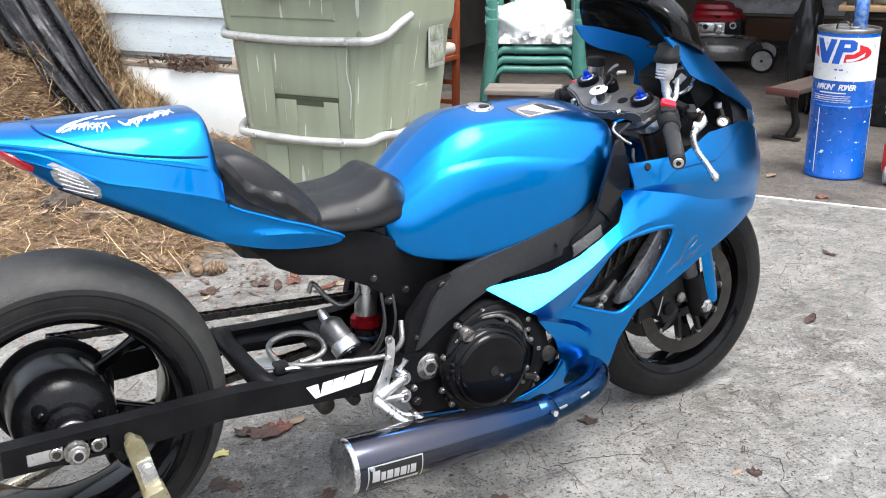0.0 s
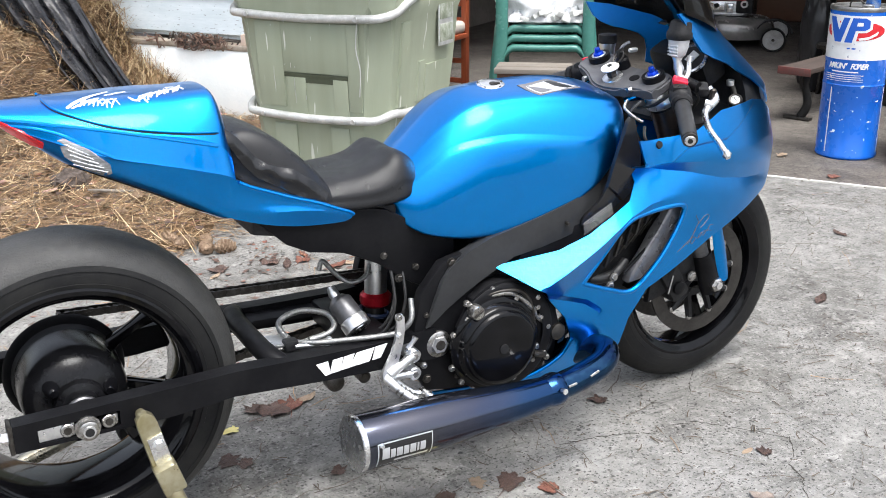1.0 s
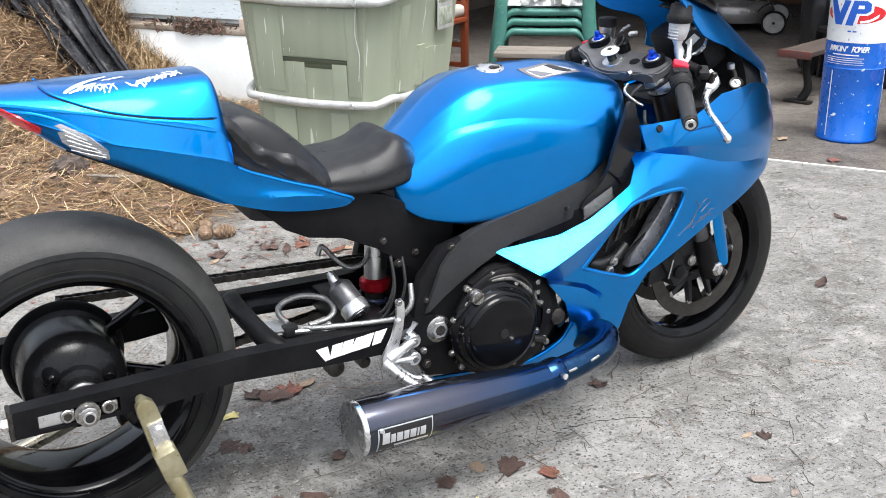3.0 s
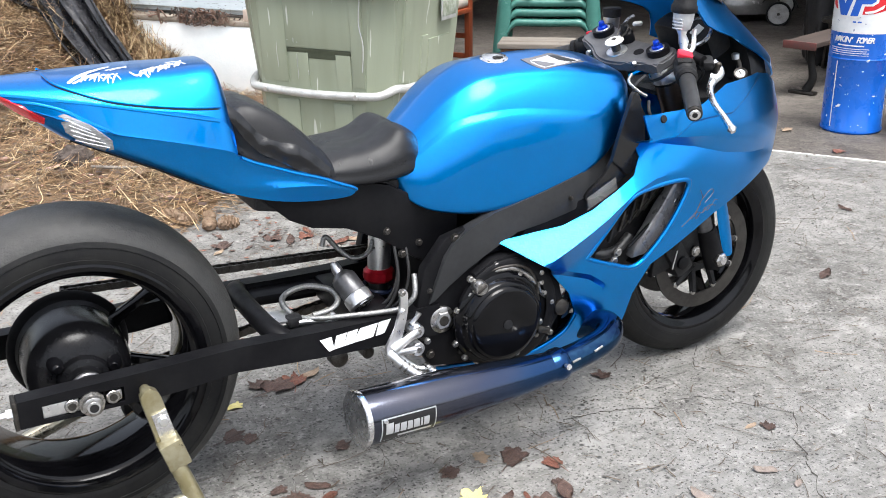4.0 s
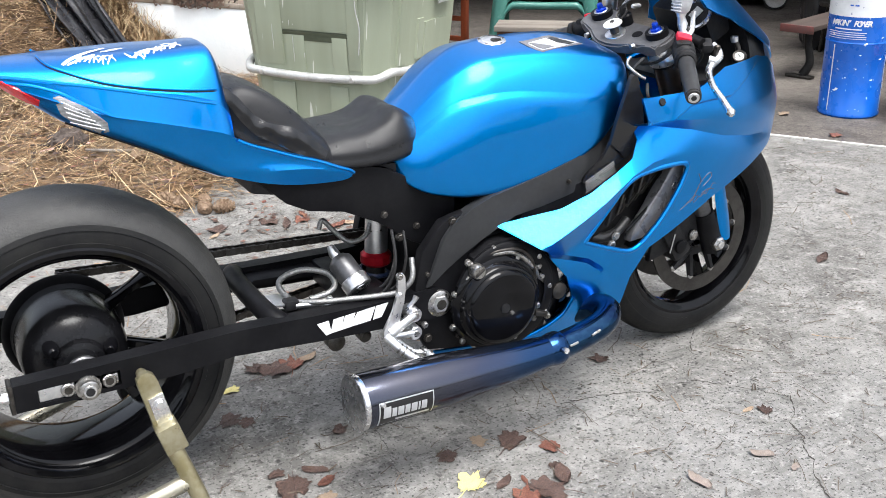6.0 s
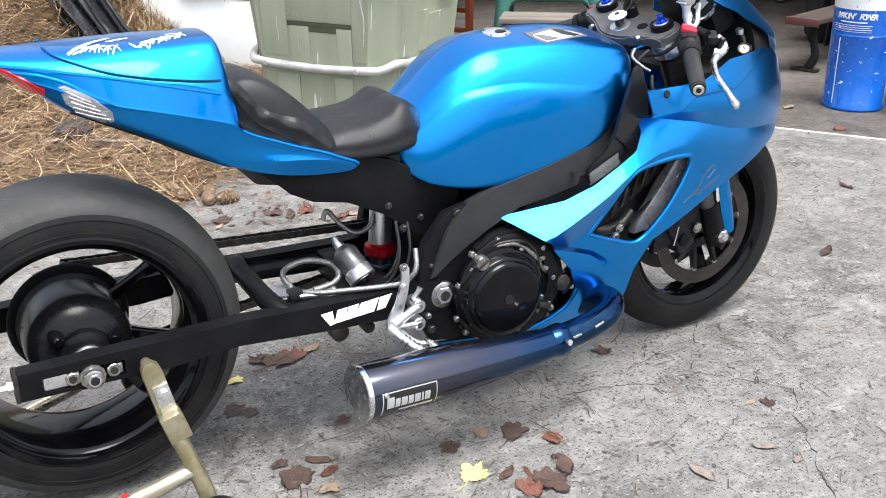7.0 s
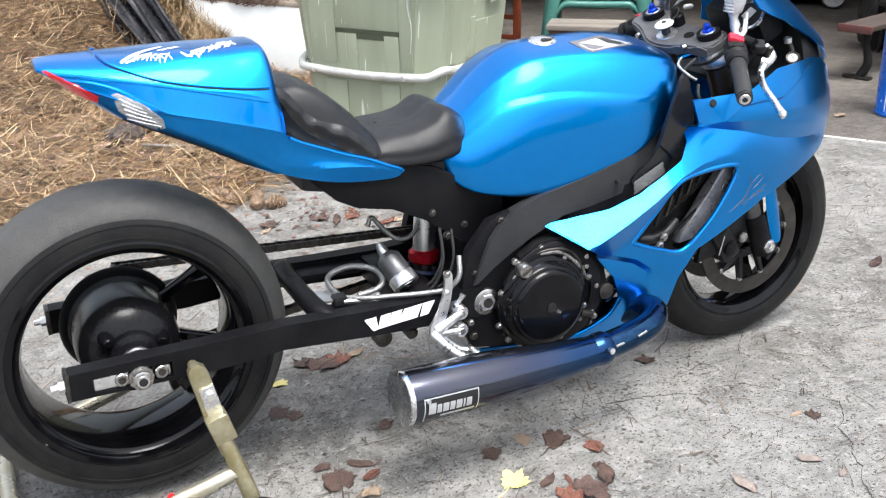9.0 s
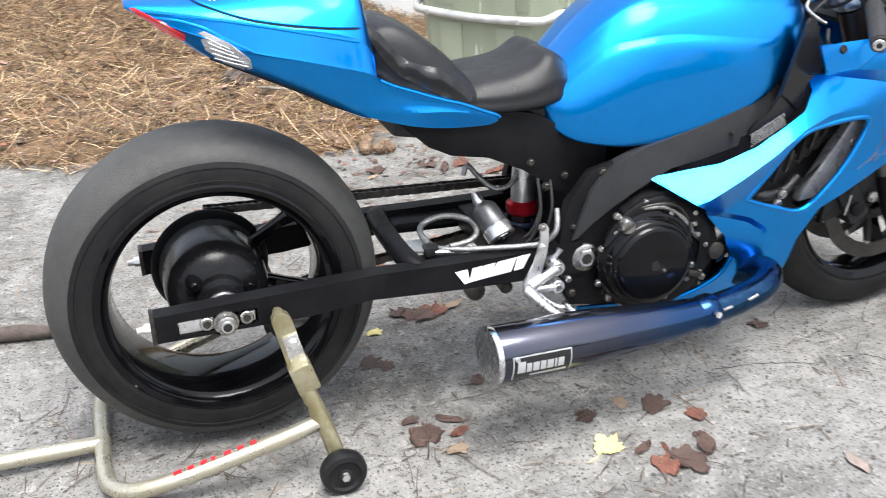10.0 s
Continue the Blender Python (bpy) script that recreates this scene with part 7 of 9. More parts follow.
# ---- rear stand ----
stand = thing("paddock_stand", "yellow zinc rear paddock stand with black wheels", "stand")
loop = [(0.132, -0.264, 0.128), (0.03, -0.258, 0.098), (-0.12, -0.242, 0.056), (-0.215, -0.225, 0.034), (-0.262, -0.185, 0.026), (-0.275, -0.12, 0.026), (-0.275, -0.02, 0.028), (-0.275, 0.12, 0.026), (-0.262, 0.185, 0.026), (-0.215, 0.225, 0.034), (-0.12, 0.242, 0.056), (0.03, 0.258, 0.098), (0.132, 0.264, 0.128)]
part("loop_tube", tube(loop, 0.0165, 16, smooth_steps=90), GOLD_PALE, stand)
part("handle", tube([(-0.275, -0.03, 0.030), (-0.45, -0.030, 0.032), (-0.80, -0.028, 0.036), (-1.15, -0.028, 0.05)], 0.0165, 16), GOLD_PALE, stand)
part("handle_grip", tube([(-1.02, -0.028, 0.044), (-1.2, -0.028, 0.052)], 0.020, 16), HOSE, stand)
for s in (-1, 1):
    part("upright", tube([(0.158, s * 0.285, 0.058), (0.148, s * 0.272, 0.100), (0.115, s * 0.252, 0.205)], 0.0165, 16), GOLD, stand)
    m = basis((0.113, s * 0.248, 0.228), (-0.30, 0, 1), (0, 1, 0))
    part("sleeve", box((0, 0, 0), (0.058, 0.042, 0.044), None, 0.004), GOLD, stand).matrix_world = m
    slide = [(0.090, 0.232), (0.128, 0.240), (0.104, 0.342), (0.098, 0.356), (0.086, 0.364), (0.074, 0.361), (0.066, 0.350), (0.067, 0.336)]
    part("slide_plate", plate(slide, s * 0.243, s * 0.225, None, 0.003), GOLD, stand)
    part("slide_channel", plate([(0.094, 0.248), (0.124, 0.254), (0.109, 0.318), (0.081, 0.311)], s * 0.247, s * 0.2425, None, 0.001), BRIGHT, stand)
    bolt((0.101, s * 0.247, 0.296), 0.010, (0, s, 0), stand, ALU)
    part("spool_seat", rod((0.086, s * 0.24, 0.335), (0.086, s * 0.18, 0.335), 0.010, 16), GOLD, stand)
    wheel = group_part("wheel", stand, "black rubber castor wheel")
    part("tyre", revolve([(s * 0.302, 0.012), (s * 0.302, 0.030), (s * 0.305, 0.041), (s * 0.312, 0.045), (s * 0.328, 0.045), (s * 0.336, 0.041), (s * 0.339, 0.032), (s * 0.334, 0.028), (s * 0.334, 0.010)], (0.160, 0, 0.0452), "y", 36), RUBBER, wheel)
    part("hub", tube([(0.160, s * 0.328, 0.0452), (0.160, s * 0.338, 0.0452)], [0.014, 0.013], 16), PLASTIC, wheel)
    part("hub_bolt", tube([(0.160, s * 0.336, 0.0452), (0.160, s * 0.345, 0.0452)], [0.010, 0.008], 6), ALU, wheel, smooth=20)
    part("wheel_axle", rod((0.160, s * 0.27, 0.0452), (0.160, s * 0.31, 0.0452), 0.009), STEEL, stand)
for k, (x, w) in enumerate(((0.005, 0.012), (-0.02, 0.012), (-0.045, 0.014), (-0.072, 0.008), (-0.09, 0.013), (-0.115, 0.012), (-0.14, 0.016))):
    z = 0.0895 + 0.28 * x + 0.0175
    part("red_print", box((x, -0.2545 - 0.09 * x, z), (w, 0.010, 0.0015), None, 0, Matrix.Rotation(-0.28, 4, "Y")), LABEL_RED, stand, "worn red printed bar")


# ---- wheeled bin ----
def ring_at(w, d0, d1, z, c=0.07, cz=0.0):
    """A bin section: front width w, from v = d0 to d1, with cut front corners."""
    h = w / 2
    return [(-h, d0 + c, z), (-h + c, d0, z), (h - c, d0, z), (h, d0 + c, z), (h, d1 - 0.05, z), (h - 0.05, d1, z), (-h + 0.05, d1, z), (-h, d1 - 0.05, z)]


bin_thing = thing("wheeled_bin", "faded olive plastic wheeled bin with two galvanised bands", "bin", m=HOUSE @ Matrix.Translation((-0.775, 2.0, 0.0)))
secs = []
for z in (0.02, 0.10, 0.23, 0.42, 0.60, 0.80, 0.84, 0.86, 1.02):
    f = z / 1.02
    w = 0.545 + 0.205 * f + (0.025 if z > 0.83 else 0)
    secs.append(ring_at(w, 0.055 - 0.055 * f - (0.012 if z > 0.83 else 0), 0.63 + 0.08 * f, z, 0.075))
b = loft(secs)
bmesh.ops.bevel(b, geom=[e for e in b.edges if abs(e.verts[0].co.z - e.verts[1].co.z) > 0.01], offset=0.012, segments=2, affect="EDGES")
part("body", b, BIN_GREEN, bin_thing, smooth=35)
for z, nm in ((0.815, 0), (0.425, 1)):
    f = z / 1.02
    w = 0.545 + 0.205 * f + 0.026
    d0 = 0.055 - 0.055 * f - 0.013
    h = w / 2
    sag = 0.008
    path = [(-h - 0.004, d0 + 0.16, z + 0.035), (-h, d0 + 0.085, z + 0.02), (-h + 0.03, d0 + 0.03, z + 0.004), (-h + 0.085, d0, z), (0, d0 - 0.004, z - sag), (h - 0.085, d0, z), (h - 0.03, d0 + 0.03, z + 0.004), (h, d0 + 0.085, z + 0.02), (h + 0.006, d0 + 0.16, z + 0.030 + (0.02 if z > 0.6 else -0.02)), (h + 0.008, d0 + 0.26, z + 0.036 + (0.04 if z > 0.6 else -0.03))]
    part("band", tube(path, 0.0165, 12, smooth_steps=60), BAND, bin_thing, "scuffed galvanised tube band")
    for u in (-h + 0.12, h - 0.12):
        part("band_bolt", tube([(u, d0 - 0.014, z - 0.002), (u, d0 - 0.022, z - 0.002)], [0.012, 0.009], 12), ALU, bin_thing)
# raised panels of the front
def front_panel(u0, u1, z0, z1, lift, name="front_rib", mat_=None, top=None):
    f0, f1 = z0 / 1.02, z1 / 1.02
    v0, v1 = 0.055 - 0.055 * f0, 0.055 - 0.055 * f1
    b = bmesh.new()
    k = 0.86
    rings = [[(u0, v0 + 0.01, z0), (u1, v0 + 0.01, z0), (u1 * 1.0, v1 + 0.01, z1), (u0, v1 + 0.01, z1)],
             [(u0, v0 - lift * 0.6, z0), (u1, v0 - lift * 0.6, z0), (u1, v1 - lift * 0.6, z1), (u0, v1 - lift * 0.6, z1)],
             [(u0 + 0.008, v0 - lift, z0 + 0.008), (u1 - 0.008, v0 - lift, z0 + 0.008), (u1 - 0.008, v1 - lift, z1 - 0.008), (u0 + 0.008, v1 - lift, z1 - 0.008)]]
    return part(name, loft(rings, b), mat_ or BIN_GREEN, bin_thing, smooth=30)


front_panel(-0.232, -0.11, 0.455, 0.79, 0.008)
front_panel(0.185, 0.240, 0.455, 0.79, 0.008)
front_panel(-0.11, 0.185, 0.595, 0.79, 0.008)
front_panel(-0.095, -0.012, 0.40, 0.575, 0.006)
front_panel(0.115, 0.180, 0.40, 0.575, 0.006)
# strips whose dark colour paints the shade under the recess's upper edge
front_panel(-0.11, 0.185, 0.574, 0.592, 0.004, "recess_edge", BIN_SHADE)
front_panel(-0.012, 0.115, 0.555, 0.574, 0.002, "recess_edge", BIN_SHADE)
front_panel(-0.175, -0.07, 0.05, 0.385, 0.008)
front_panel(0.09, 0.175, 0.05, 0.385, 0.008)
def side_rib(v0, v1, z0, z1, lift=0.008):
    rings = [[((0.545 + 0.205 * z / 1.02) / 2 + d, v, z) for v, d in ((v0, -0.006), (v0 + 0.008, lift), (v1 - 0.008, lift), (v1, -0.006))] for z in (z0, z1)]
    return part("side_rib", loft(rings), BIN_GREEN, bin_thing, smooth=30)


side_rib(0.14, 0.30, 0.06, 0.38)
side_rib(0.36, 0.56, 0.06, 0.60)
side_rib(0.14, 0.22, 0.46, 0.79)
side_rib(0.30, 0.36, 0.46, 0.62)
front_panel(-0.28, 0.20, 0.885, 0.965, 0.020, "lid_lip")
part("lid", box((0, 0.36, 1.05), (0.80, 0.84, 0.07), None, 0.02), BIN_GREEN, bin_thing)
part("handle", box((-0.06, -0.035, 0.985), (0.09, 0.04, 0.04), None, 0.008), BAND, bin_thing, "pale catch handle")
side = group_part("side_label", bin_thing, "pale label with dark bars on the bin's side")
part("field", box((0.362, 0.50, 0.80), (0.006, 0.13, 0.27), None, 0.001), BAND, side)
for z, h in ((0.885, 0.075), (0.80, 0.06), (0.715, 0.07)):
    part("bar", box((0.3645, 0.50, z), (0.004, 0.112, h), None, 0.001), BIN_LABEL, side)
for s in (-1, 1):
    part("wheel", revolve([(s * 0.30, 0.02), (s * 0.30, 0.12), (s * 0.35, 0.12), (s * 0.35, 0.02)], (0, 0.74, 0.121), "x", 28), RUBBER, bin_thing)
drips = random.Random(3)
for k in range(10):
    u, z0, ln = drips.gauss(-0.16, 0.08), drips.uniform(0.50, 0.80), drips.choice((0.004, 0.006, 0.02, 0.10))
    f0, f1 = z0 / 1.02, (z0 - ln) / 1.02
    path = [(u + drips.uniform(-0.0015, 0.0015), 0.055 - 0.055 * f - 0.0085, 1.02 * f) for f in np.linspace(f0, f1, 5)]
    part("drip_mark", tube(path, [0.0008, 0.0013, 0.0010, 0.0014, 0.0006], 6, smooth_steps=10), BAND, bin_thing)
for pts in ([(0.245, -0.004, 0.80), (0.235, 0.0, 0.70), (0.248, 0.006, 0.62), (0.238, 0.012, 0.52)],):
    part("scratch", tube(pts, 0.0025, 6, smooth_steps=12), BAND, bin_thing, "pale scratch")

# ---- black sheet on the bank ----
sheet = thing("plastic_sheet", "creased black plastic sheet lying down the bank", "tarpaulin", m=HOUSE)
b = bmesh.new()
rows_ = []
for i in range(41):
    f = i / 40
    cu, cz, cv = -3.92 + 1.15 * f + 0.24 * f * f, 1.06 - 1.00 * f, 3.30 - 0.42 * f
    half = 0.33 + 0.04 * math.sin(f * 5) - 0.04 * f
    row = []
    for j in range(49):
        s = j / 48 * 2 - 1
        fold = 0.030 * math.sin(s * 13 + 1.2 * math.sin(f * 3) + f * 1.5) + 0.014 * math.sin(s * 29 + f * 6) + 0.012 * noise.noise((s * 4, f * 9, 2))
        u = cu + s * half
        z = cz + 0.03 * s
        v = cv - fold - 0.04 * (1 - s * s)
        z = max(z, litter_z(u, v) + 0.012 + abs(fold) * 0.5)
        row.append(b.verts.new((u, v, z + fold * 0.6)))
    rows_.append(row)
for r, t in zip(rows_, rows_[1:]):
    for j in range(48):
        b.faces.new((r[j], r[j + 1], t[j + 1], t[j]))
part("sheet", b, SHEETING, sheet, smooth=50).modifiers.new("thickness", "SOLIDIFY").thickness = 0.004
b = bmesh.new()
rows_ = []
for i in range(25):
    f = i / 24
    row = []
    for j in range(21):
        s = j / 20 * 2 - 1
        fold = 0.02 * math.sin(s * 9 + f * 5) + 0.022 * noise.noise((s * 3, f * 5, 7))
        u, v, z = -3.40 + 0.14 * s + 0.24 * f ** 1.4, 3.42 - 0.06 * f - fold, 0.95 - 0.50 * f + 0.03 * s
        row.append(b.verts.new((u, v, z)))
    rows_.append(row)
for r, t in zip(rows_, rows_[1:]):
    for j in range(20):
        b.faces.new((r[j], r[j + 1], t[j + 1], t[j]))
part("flap", b, SHEETING, sheet, smooth=50).modifiers.new("thickness", "SOLIDIFY").thickness = 0.004

# ---- red-stained chair inside the garage ----
rchair = thing("wooden_chair", "red-stained slat-backed wooden chair with a pale cushion", "chair", m=HOUSE @ Matrix.Translation((-1.19, 4.35, 0.004)) @ Matrix.Rotation(radians(88), 4, "Z"))
for u, v, h in ((-0.02, 0.0, 1.02), (-0.02, 0.40, 1.02), (-0.40, 0.0, 0.44), (-0.40, 0.40, 0.44)):
    part("leg", box((u, v, h / 2), (0.045, 0.035, h), None, 0.006), RUST_WOOD, rchair)
for z in (0.50, 0.64, 0.78, 0.92):
    part("back_slat", box((-0.02, 0.20, z), (0.018, 0.37, 0.075), None, 0.005), RUST_WOOD, rchair)
for z in (0.16, 0.28):
    part("stretcher", box((-0.02, 0.20, z), (0.022, 0.37, 0.03), None, 0.005), RUST_WOOD, rchair)
part("seat", box((-0.21, 0.20, 0.435), (0.42, 0.44, 0.03), None, 0.008), RUST_WOOD, rchair)
part("cushion", box((-0.21, 0.20, 0.485), (0.40, 0.42, 0.07), None, 0.03, seg=3), CUSHION, rchair, "pale seat cushion")


# ---- stacked green chairs ----
def resin_chair(m):
    ch = thing("garden_chair", "green resin garden chair in a stack", "chair", "stacked garden chairs", m)
    W2, Z = 0.26, 0.455
    us = np.linspace(-0.225, 0.225, 19)
    # seat with a rolled front edge whose shoulders run down into the legs
    rings = []
    for v, z, dv, dz in ((-0.026, -0.040, 0.010, 0.004), (-0.038, -0.033, 0.010, 0.002), (-0.046, -0.020, 0.010, 0), (-0.044, -0.008, 0.010, -0.002), (-0.034, 0.0, 0.006, -0.008), (-0.015, 0.003, 0, -0.010), (0.05, -0.003, 0, -0.010), (0.25, -0.014, 0, -0.010), (0.42, -0.016, 0, -0.010)):
        front = max(0.0, 1 - max(0.0, v + 0.03) / 0.12)
        low = [front * 0.060 * max(0.0, (abs(u) - 0.165) / 0.06) ** 2 + 0.005 * (1 - (u / 0.225) ** 2) for u in us]
        rings.append([(u, v, Z + z - q) for u, q in zip(us, low)] + [(u, v + dv, Z + z + dz - q) for u, q in zip(us[::-1], low[::-1])])
    part("seat", loft(rings), CHAIR_GREEN, ch, smooth=60)
    for s in (-1, 1):
        legs = []
        for dx, v0, z, ru in ((0.050, -0.062, 0.0, 0.030), (0.036, -0.052, 0.2, 0.031), (0.014, -0.045, 0.38, 0.034), (0.004, -0.042, 0.46, 0.036), (0.002, -0.036, 0.58, 0.034), (0.006, -0.028, 0.70, 0.032)):
            legs.append([(s * (W2 + dx - 0.026 + ru * math.cos(a)), v0 + 0.014 + 0.024 * math.sin(a), z) for a in np.linspace(math.pi, 2 * math.pi, 11)] + [(s * (W2 + dx - 0.026 + 0.7 * ru), v0 + 0.034, z), (s * (W2 + dx - 0.026 - 0.7 * ru), v0 + 0.034, z)])
        part("front_leg", loft(legs), CHAIR_GREEN, ch, smooth=60)
        part("rear_leg", loft([[(s * (W2 + dx), v0, z), (s * (W2 + dx - 0.05), v0, z), (s * (W2 + dx - 0.05), v0 + 0.03, z), (s * (W2 + dx), v0 + 0.04, z)] for dx, v0, z in ((0.03, 0.50, 0.0), (0.01, 0.44, 0.25), (0.0, 0.42, 0.46))]), CHAIR_GREEN, ch)
        arm = [(-0.034, 0.690, 0.026), (-0.020, 0.712, 0.032), (0.03, 0.722, 0.034), (0.20, 0.724, 0.033), (0.40, 0.728, 0.028), (0.47, 0.745, 0.022)]
        part("armrest", loft([[(s * (W2 - 0.016) + ru * math.cos(a), v, z + 0.012 * math.sin(a)) for a in np.linspace(0, 2 * math.pi, 15)[:-1]] for v, z, ru in arm]), CHAIR_GREEN, ch, smooth=60)
        part("back_post", loft([[(s * (W2 - 0.01), v, z), (s * (W2 - 0.06), v, z), (s * (W2 - 0.06), v + 0.02, z), (s * (W2 - 0.01), v + 0.025, z)] for v, z in ((0.42, 0.43), (0.48, 0.66), (0.54, 0.90))]), CHAIR_GREEN, ch)
    for u in (-0.14, -0.07, 0.0, 0.07, 0.14):
        part("back_slat", loft([[(u - 0.018, v, z), (u + 0.018, v, z), (u + 0.018, v + 0.01, z), (u - 0.018, v + 0.01, z)] for v, z in ((0.42, 0.43), (0.475, 0.66), (0.535, 0.90))]), CHAIR_GREEN, ch)
    part("top_rail", loft([[(u, 0.53 + 0.02 * (1 - (u / W2) ** 2), z0 + 0.04 * (1 - (u / W2) ** 2)) for z0 in (0.87, 0.90)] + [(u, 0.545 + 0.02 * (1 - (u / W2) ** 2), z0 + 0.04 * (1 - (u / W2) ** 2)) for z0 in (0.90, 0.87)] for u in np.linspace(-W2 + 0.01, W2 - 0.01, 9)]), CHAIR_GREEN, ch)
    return ch


stack = HOUSE @ Matrix.Translation((-0.575, 4.05, 0.004)) @ Matrix.Rotation(radians(20), 4, "Z")
first = resin_chair(stack)
for k in range(1, 3):
    copy_thing(first, stack @ Matrix.Translation((0, 0.010 * k, 0.052 * k)))


# bag of white packing on the stack
def bag_mesh():
    bm = bmesh.new()
    bmesh.ops.create_icosphere(bm, subdivisions=4, radius=1.0)
    for v in bm.verts:
        n = noise.noise(v.co * 2.2) * 0.22 + abs(noise.noise(v.co * 4.5)) * 0.22 - 0.06 + abs(noise.noise(v.co * 11.0)) * 0.07
        v.co = v.co * (1 + n)
        v.co = Vector((v.co.x * 0.25, v.co.y * 0.20, v.co.z * 0.16))
        v.co.z = max(v.co.z, -0.09)
    return bm


bag = finish("plastic_bag", bag_mesh(), BAG, None, "", 70)
bag.matrix_world = stack @ Matrix.Translation((-0.02, 0.20, 0.645))
tagged(bag, "crumpled translucent white plastic bag on the chair stack", "bag")
# loose clear film and packing scraps round the bag's foot
def film_mesh():
    verts, faces, n, m = [], [], 56, 26
    for i in range(n + 1):
        for j in range(m + 1):
            u, v = -0.215 + 0.44 * i / n, -0.03 + 0.20 * j / m
            edge = min(1.0, i / 5, (n - i) / 5, j / 4)
            z = 0.012 + edge * (0.030 + 0.10 * v + 0.075 * abs(noise.noise((u * 11, v * 11, 4))) + 0.05 * abs(noise.noise((u * 27, v * 27, 9))))
            verts.append((u + 0.012 * noise.noise((u * 20, v * 20, 1)), v + 0.022 * noise.noise((u * 16, 3, 1)) * (1 - j / m), z))
    for i in range(n):
        for j in range(m):
            k = i * (m + 1) + j
            faces.append((k, k + m + 1, k + m + 2, k + 1))
    me = bpy.data.meshes.new("clear_film")
    me.from_pydata(verts, [], faces)
    me.materials.append(CLEAR_FILM)
    return me


film = tagged(new("clear_film", film_mesh()), "crumpled clear plastic film on the top green chair", "plastic film")
film.matrix_world = stack @ Matrix.Translation((0.0, 0.02, 0.559))
random.seed(31)
for k in range(9):
    u, v = -0.10 + 0.036 * k + random.uniform(-0.012, 0.012), random.uniform(-0.035, 0.02)
    o = finish("paper_scrap", box((0, 0, 0), (random.uniform(0.03, 0.055), random.uniform(0.025, 0.04), random.uniform(0.018, 0.034)), None, 0.004), GAUGE_WHITE, None, "", 30)
    o.matrix_world = stack @ Matrix.Translation((u, v, 0.592 + random.uniform(-0.006, 0.03))) @ Euler((random.uniform(-0.4, 0.4), random.uniform(-0.4, 0.4), random.uniform(-1, 1))).to_matrix().to_4x4()
    tagged(o, "white packing scrap lying on the green chairs", "paper", "packing scraps")
# boards below
board = thing("low_crate", "low crate with weathered pale boards on top beside the chairs", "crate", m=HOUSE @ Matrix.Translation((-0.545, 3.82, 0.004)) @ Matrix.Rotation(0.30, 4, "Z"))
part("body", box((0, 0, 0.17), (0.37, 0.22, 0.34), None, 0.006), BROWN_PANEL, board)
for k in range(3):
    part("board", box((0.0, -0.085 + 0.083 * k, 0.355), (0.40, 0.078, 0.026), None, 0.004), PALE_BOARD, board)

# ---- lawn mower ----
mower = thing("lawn_mower", "red and grey petrol lawn mower on plastic wheels", "lawn mower", m=HOUSE @ Matrix.Translation((-0.30, 7.65, 0.004)) @ Matrix.Rotation(radians(6), 4, "Z") @ Matrix.Diagonal((1.12, 1.12, 1.08, 1)))
b = bmesh.new()
secs = []
for z, k in ((0.07, 1.0), (0.13, 1.02), (0.19, 0.96), (0.225, 0.80), (0.235, 0.5)):
    secs.append([(0.34 * k * math.cos(a) * (1.0 if abs(math.cos(a)) < 0.7 else 0.96), 0.26 * k * math.sin(a), z) for a in np.linspace(0, 2 * np.pi, 33)[:-1]])
part("deck", loft(secs, b), MOWER_DECK, mower, smooth=60)
part("engine_block", box((-0.02, -0.02, 0.30), (0.24, 0.24, 0.13), None, 0.02), ALU, mower)
def soft_square(a, k, w, d):
    q = 1 / (abs(math.cos(a)) ** 4 + abs(math.sin(a)) ** 4) ** 0.25
    return w * k * q * math.cos(a), d * k * q * math.sin(a)


cowl = []
for z, k, du in ((0.352, 1.0, 0), (0.358, 1.07, 0), (0.385, 1.08, 0), (0.398, 1.02, 0), (0.405, 0.96, 0), (0.430, 0.94, 0), (0.440, 0.86, -0.01), (0.447, 0.76, -0.02), (0.478, 0.73, -0.03), (0.488, 0.62, -0.03)):
    cowl.append([(-0.02 + du + soft_square(a, k, 0.185, 0.165)[0], soft_square(a, k, 0.185, 0.165)[1], z) for a in np.linspace(0, 2 * np.pi, 41)[:-1]])
part("engine_cowl", loft(cowl), MOWER_RED, mower, "red engine cowl", smooth=35)
for k in range(4):
    part("block_fin", box((-0.02, -0.02, 0.255 + 0.025 * k), (0.27, 0.27, 0.006), None, 0.002), ALU, mower)
part("exhaust_port", tube([(-0.085, -0.183, 0.318), (-0.085, -0.190, 0.318)], 0.018, 14), PLASTIC, mower)
part("carburettor", box((0.01, -0.16, 0.30), (0.05, 0.05, 0.07), None, 0.01), BRIGHT, mower)
part("air_filter", box((0.11, -0.13, 0.32), (0.12, 0.07, 0.12), None, 0.015), PLASTIC, mower)
part("filter_ring", tube([(0.11, -0.165, 0.33), (0.11, -0.175, 0.33)], [0.028, 0.024], 18), ALU, mower)
part("filter_hole", tube([(0.11, -0.174, 0.33), (0.11, -0.177, 0.33)], [0.014, 0.014], 14), PLASTIC, mower)
part("silencer", box((-0.08, -0.15, 0.31), (0.12, 0.05, 0.08), None, 0.012), ALU, mower)
part("silencer_guard", box((-0.08, -0.18, 0.31), (0.10, 0.01, 0.06), None, 0.004), BRIGHT, mower)
part("fuel_neck", tube([(0.0, -0.14, 0.36), (0.0, -0.165, 0.40)], [0.02, 0.024], 12), PLASTIC, mower)
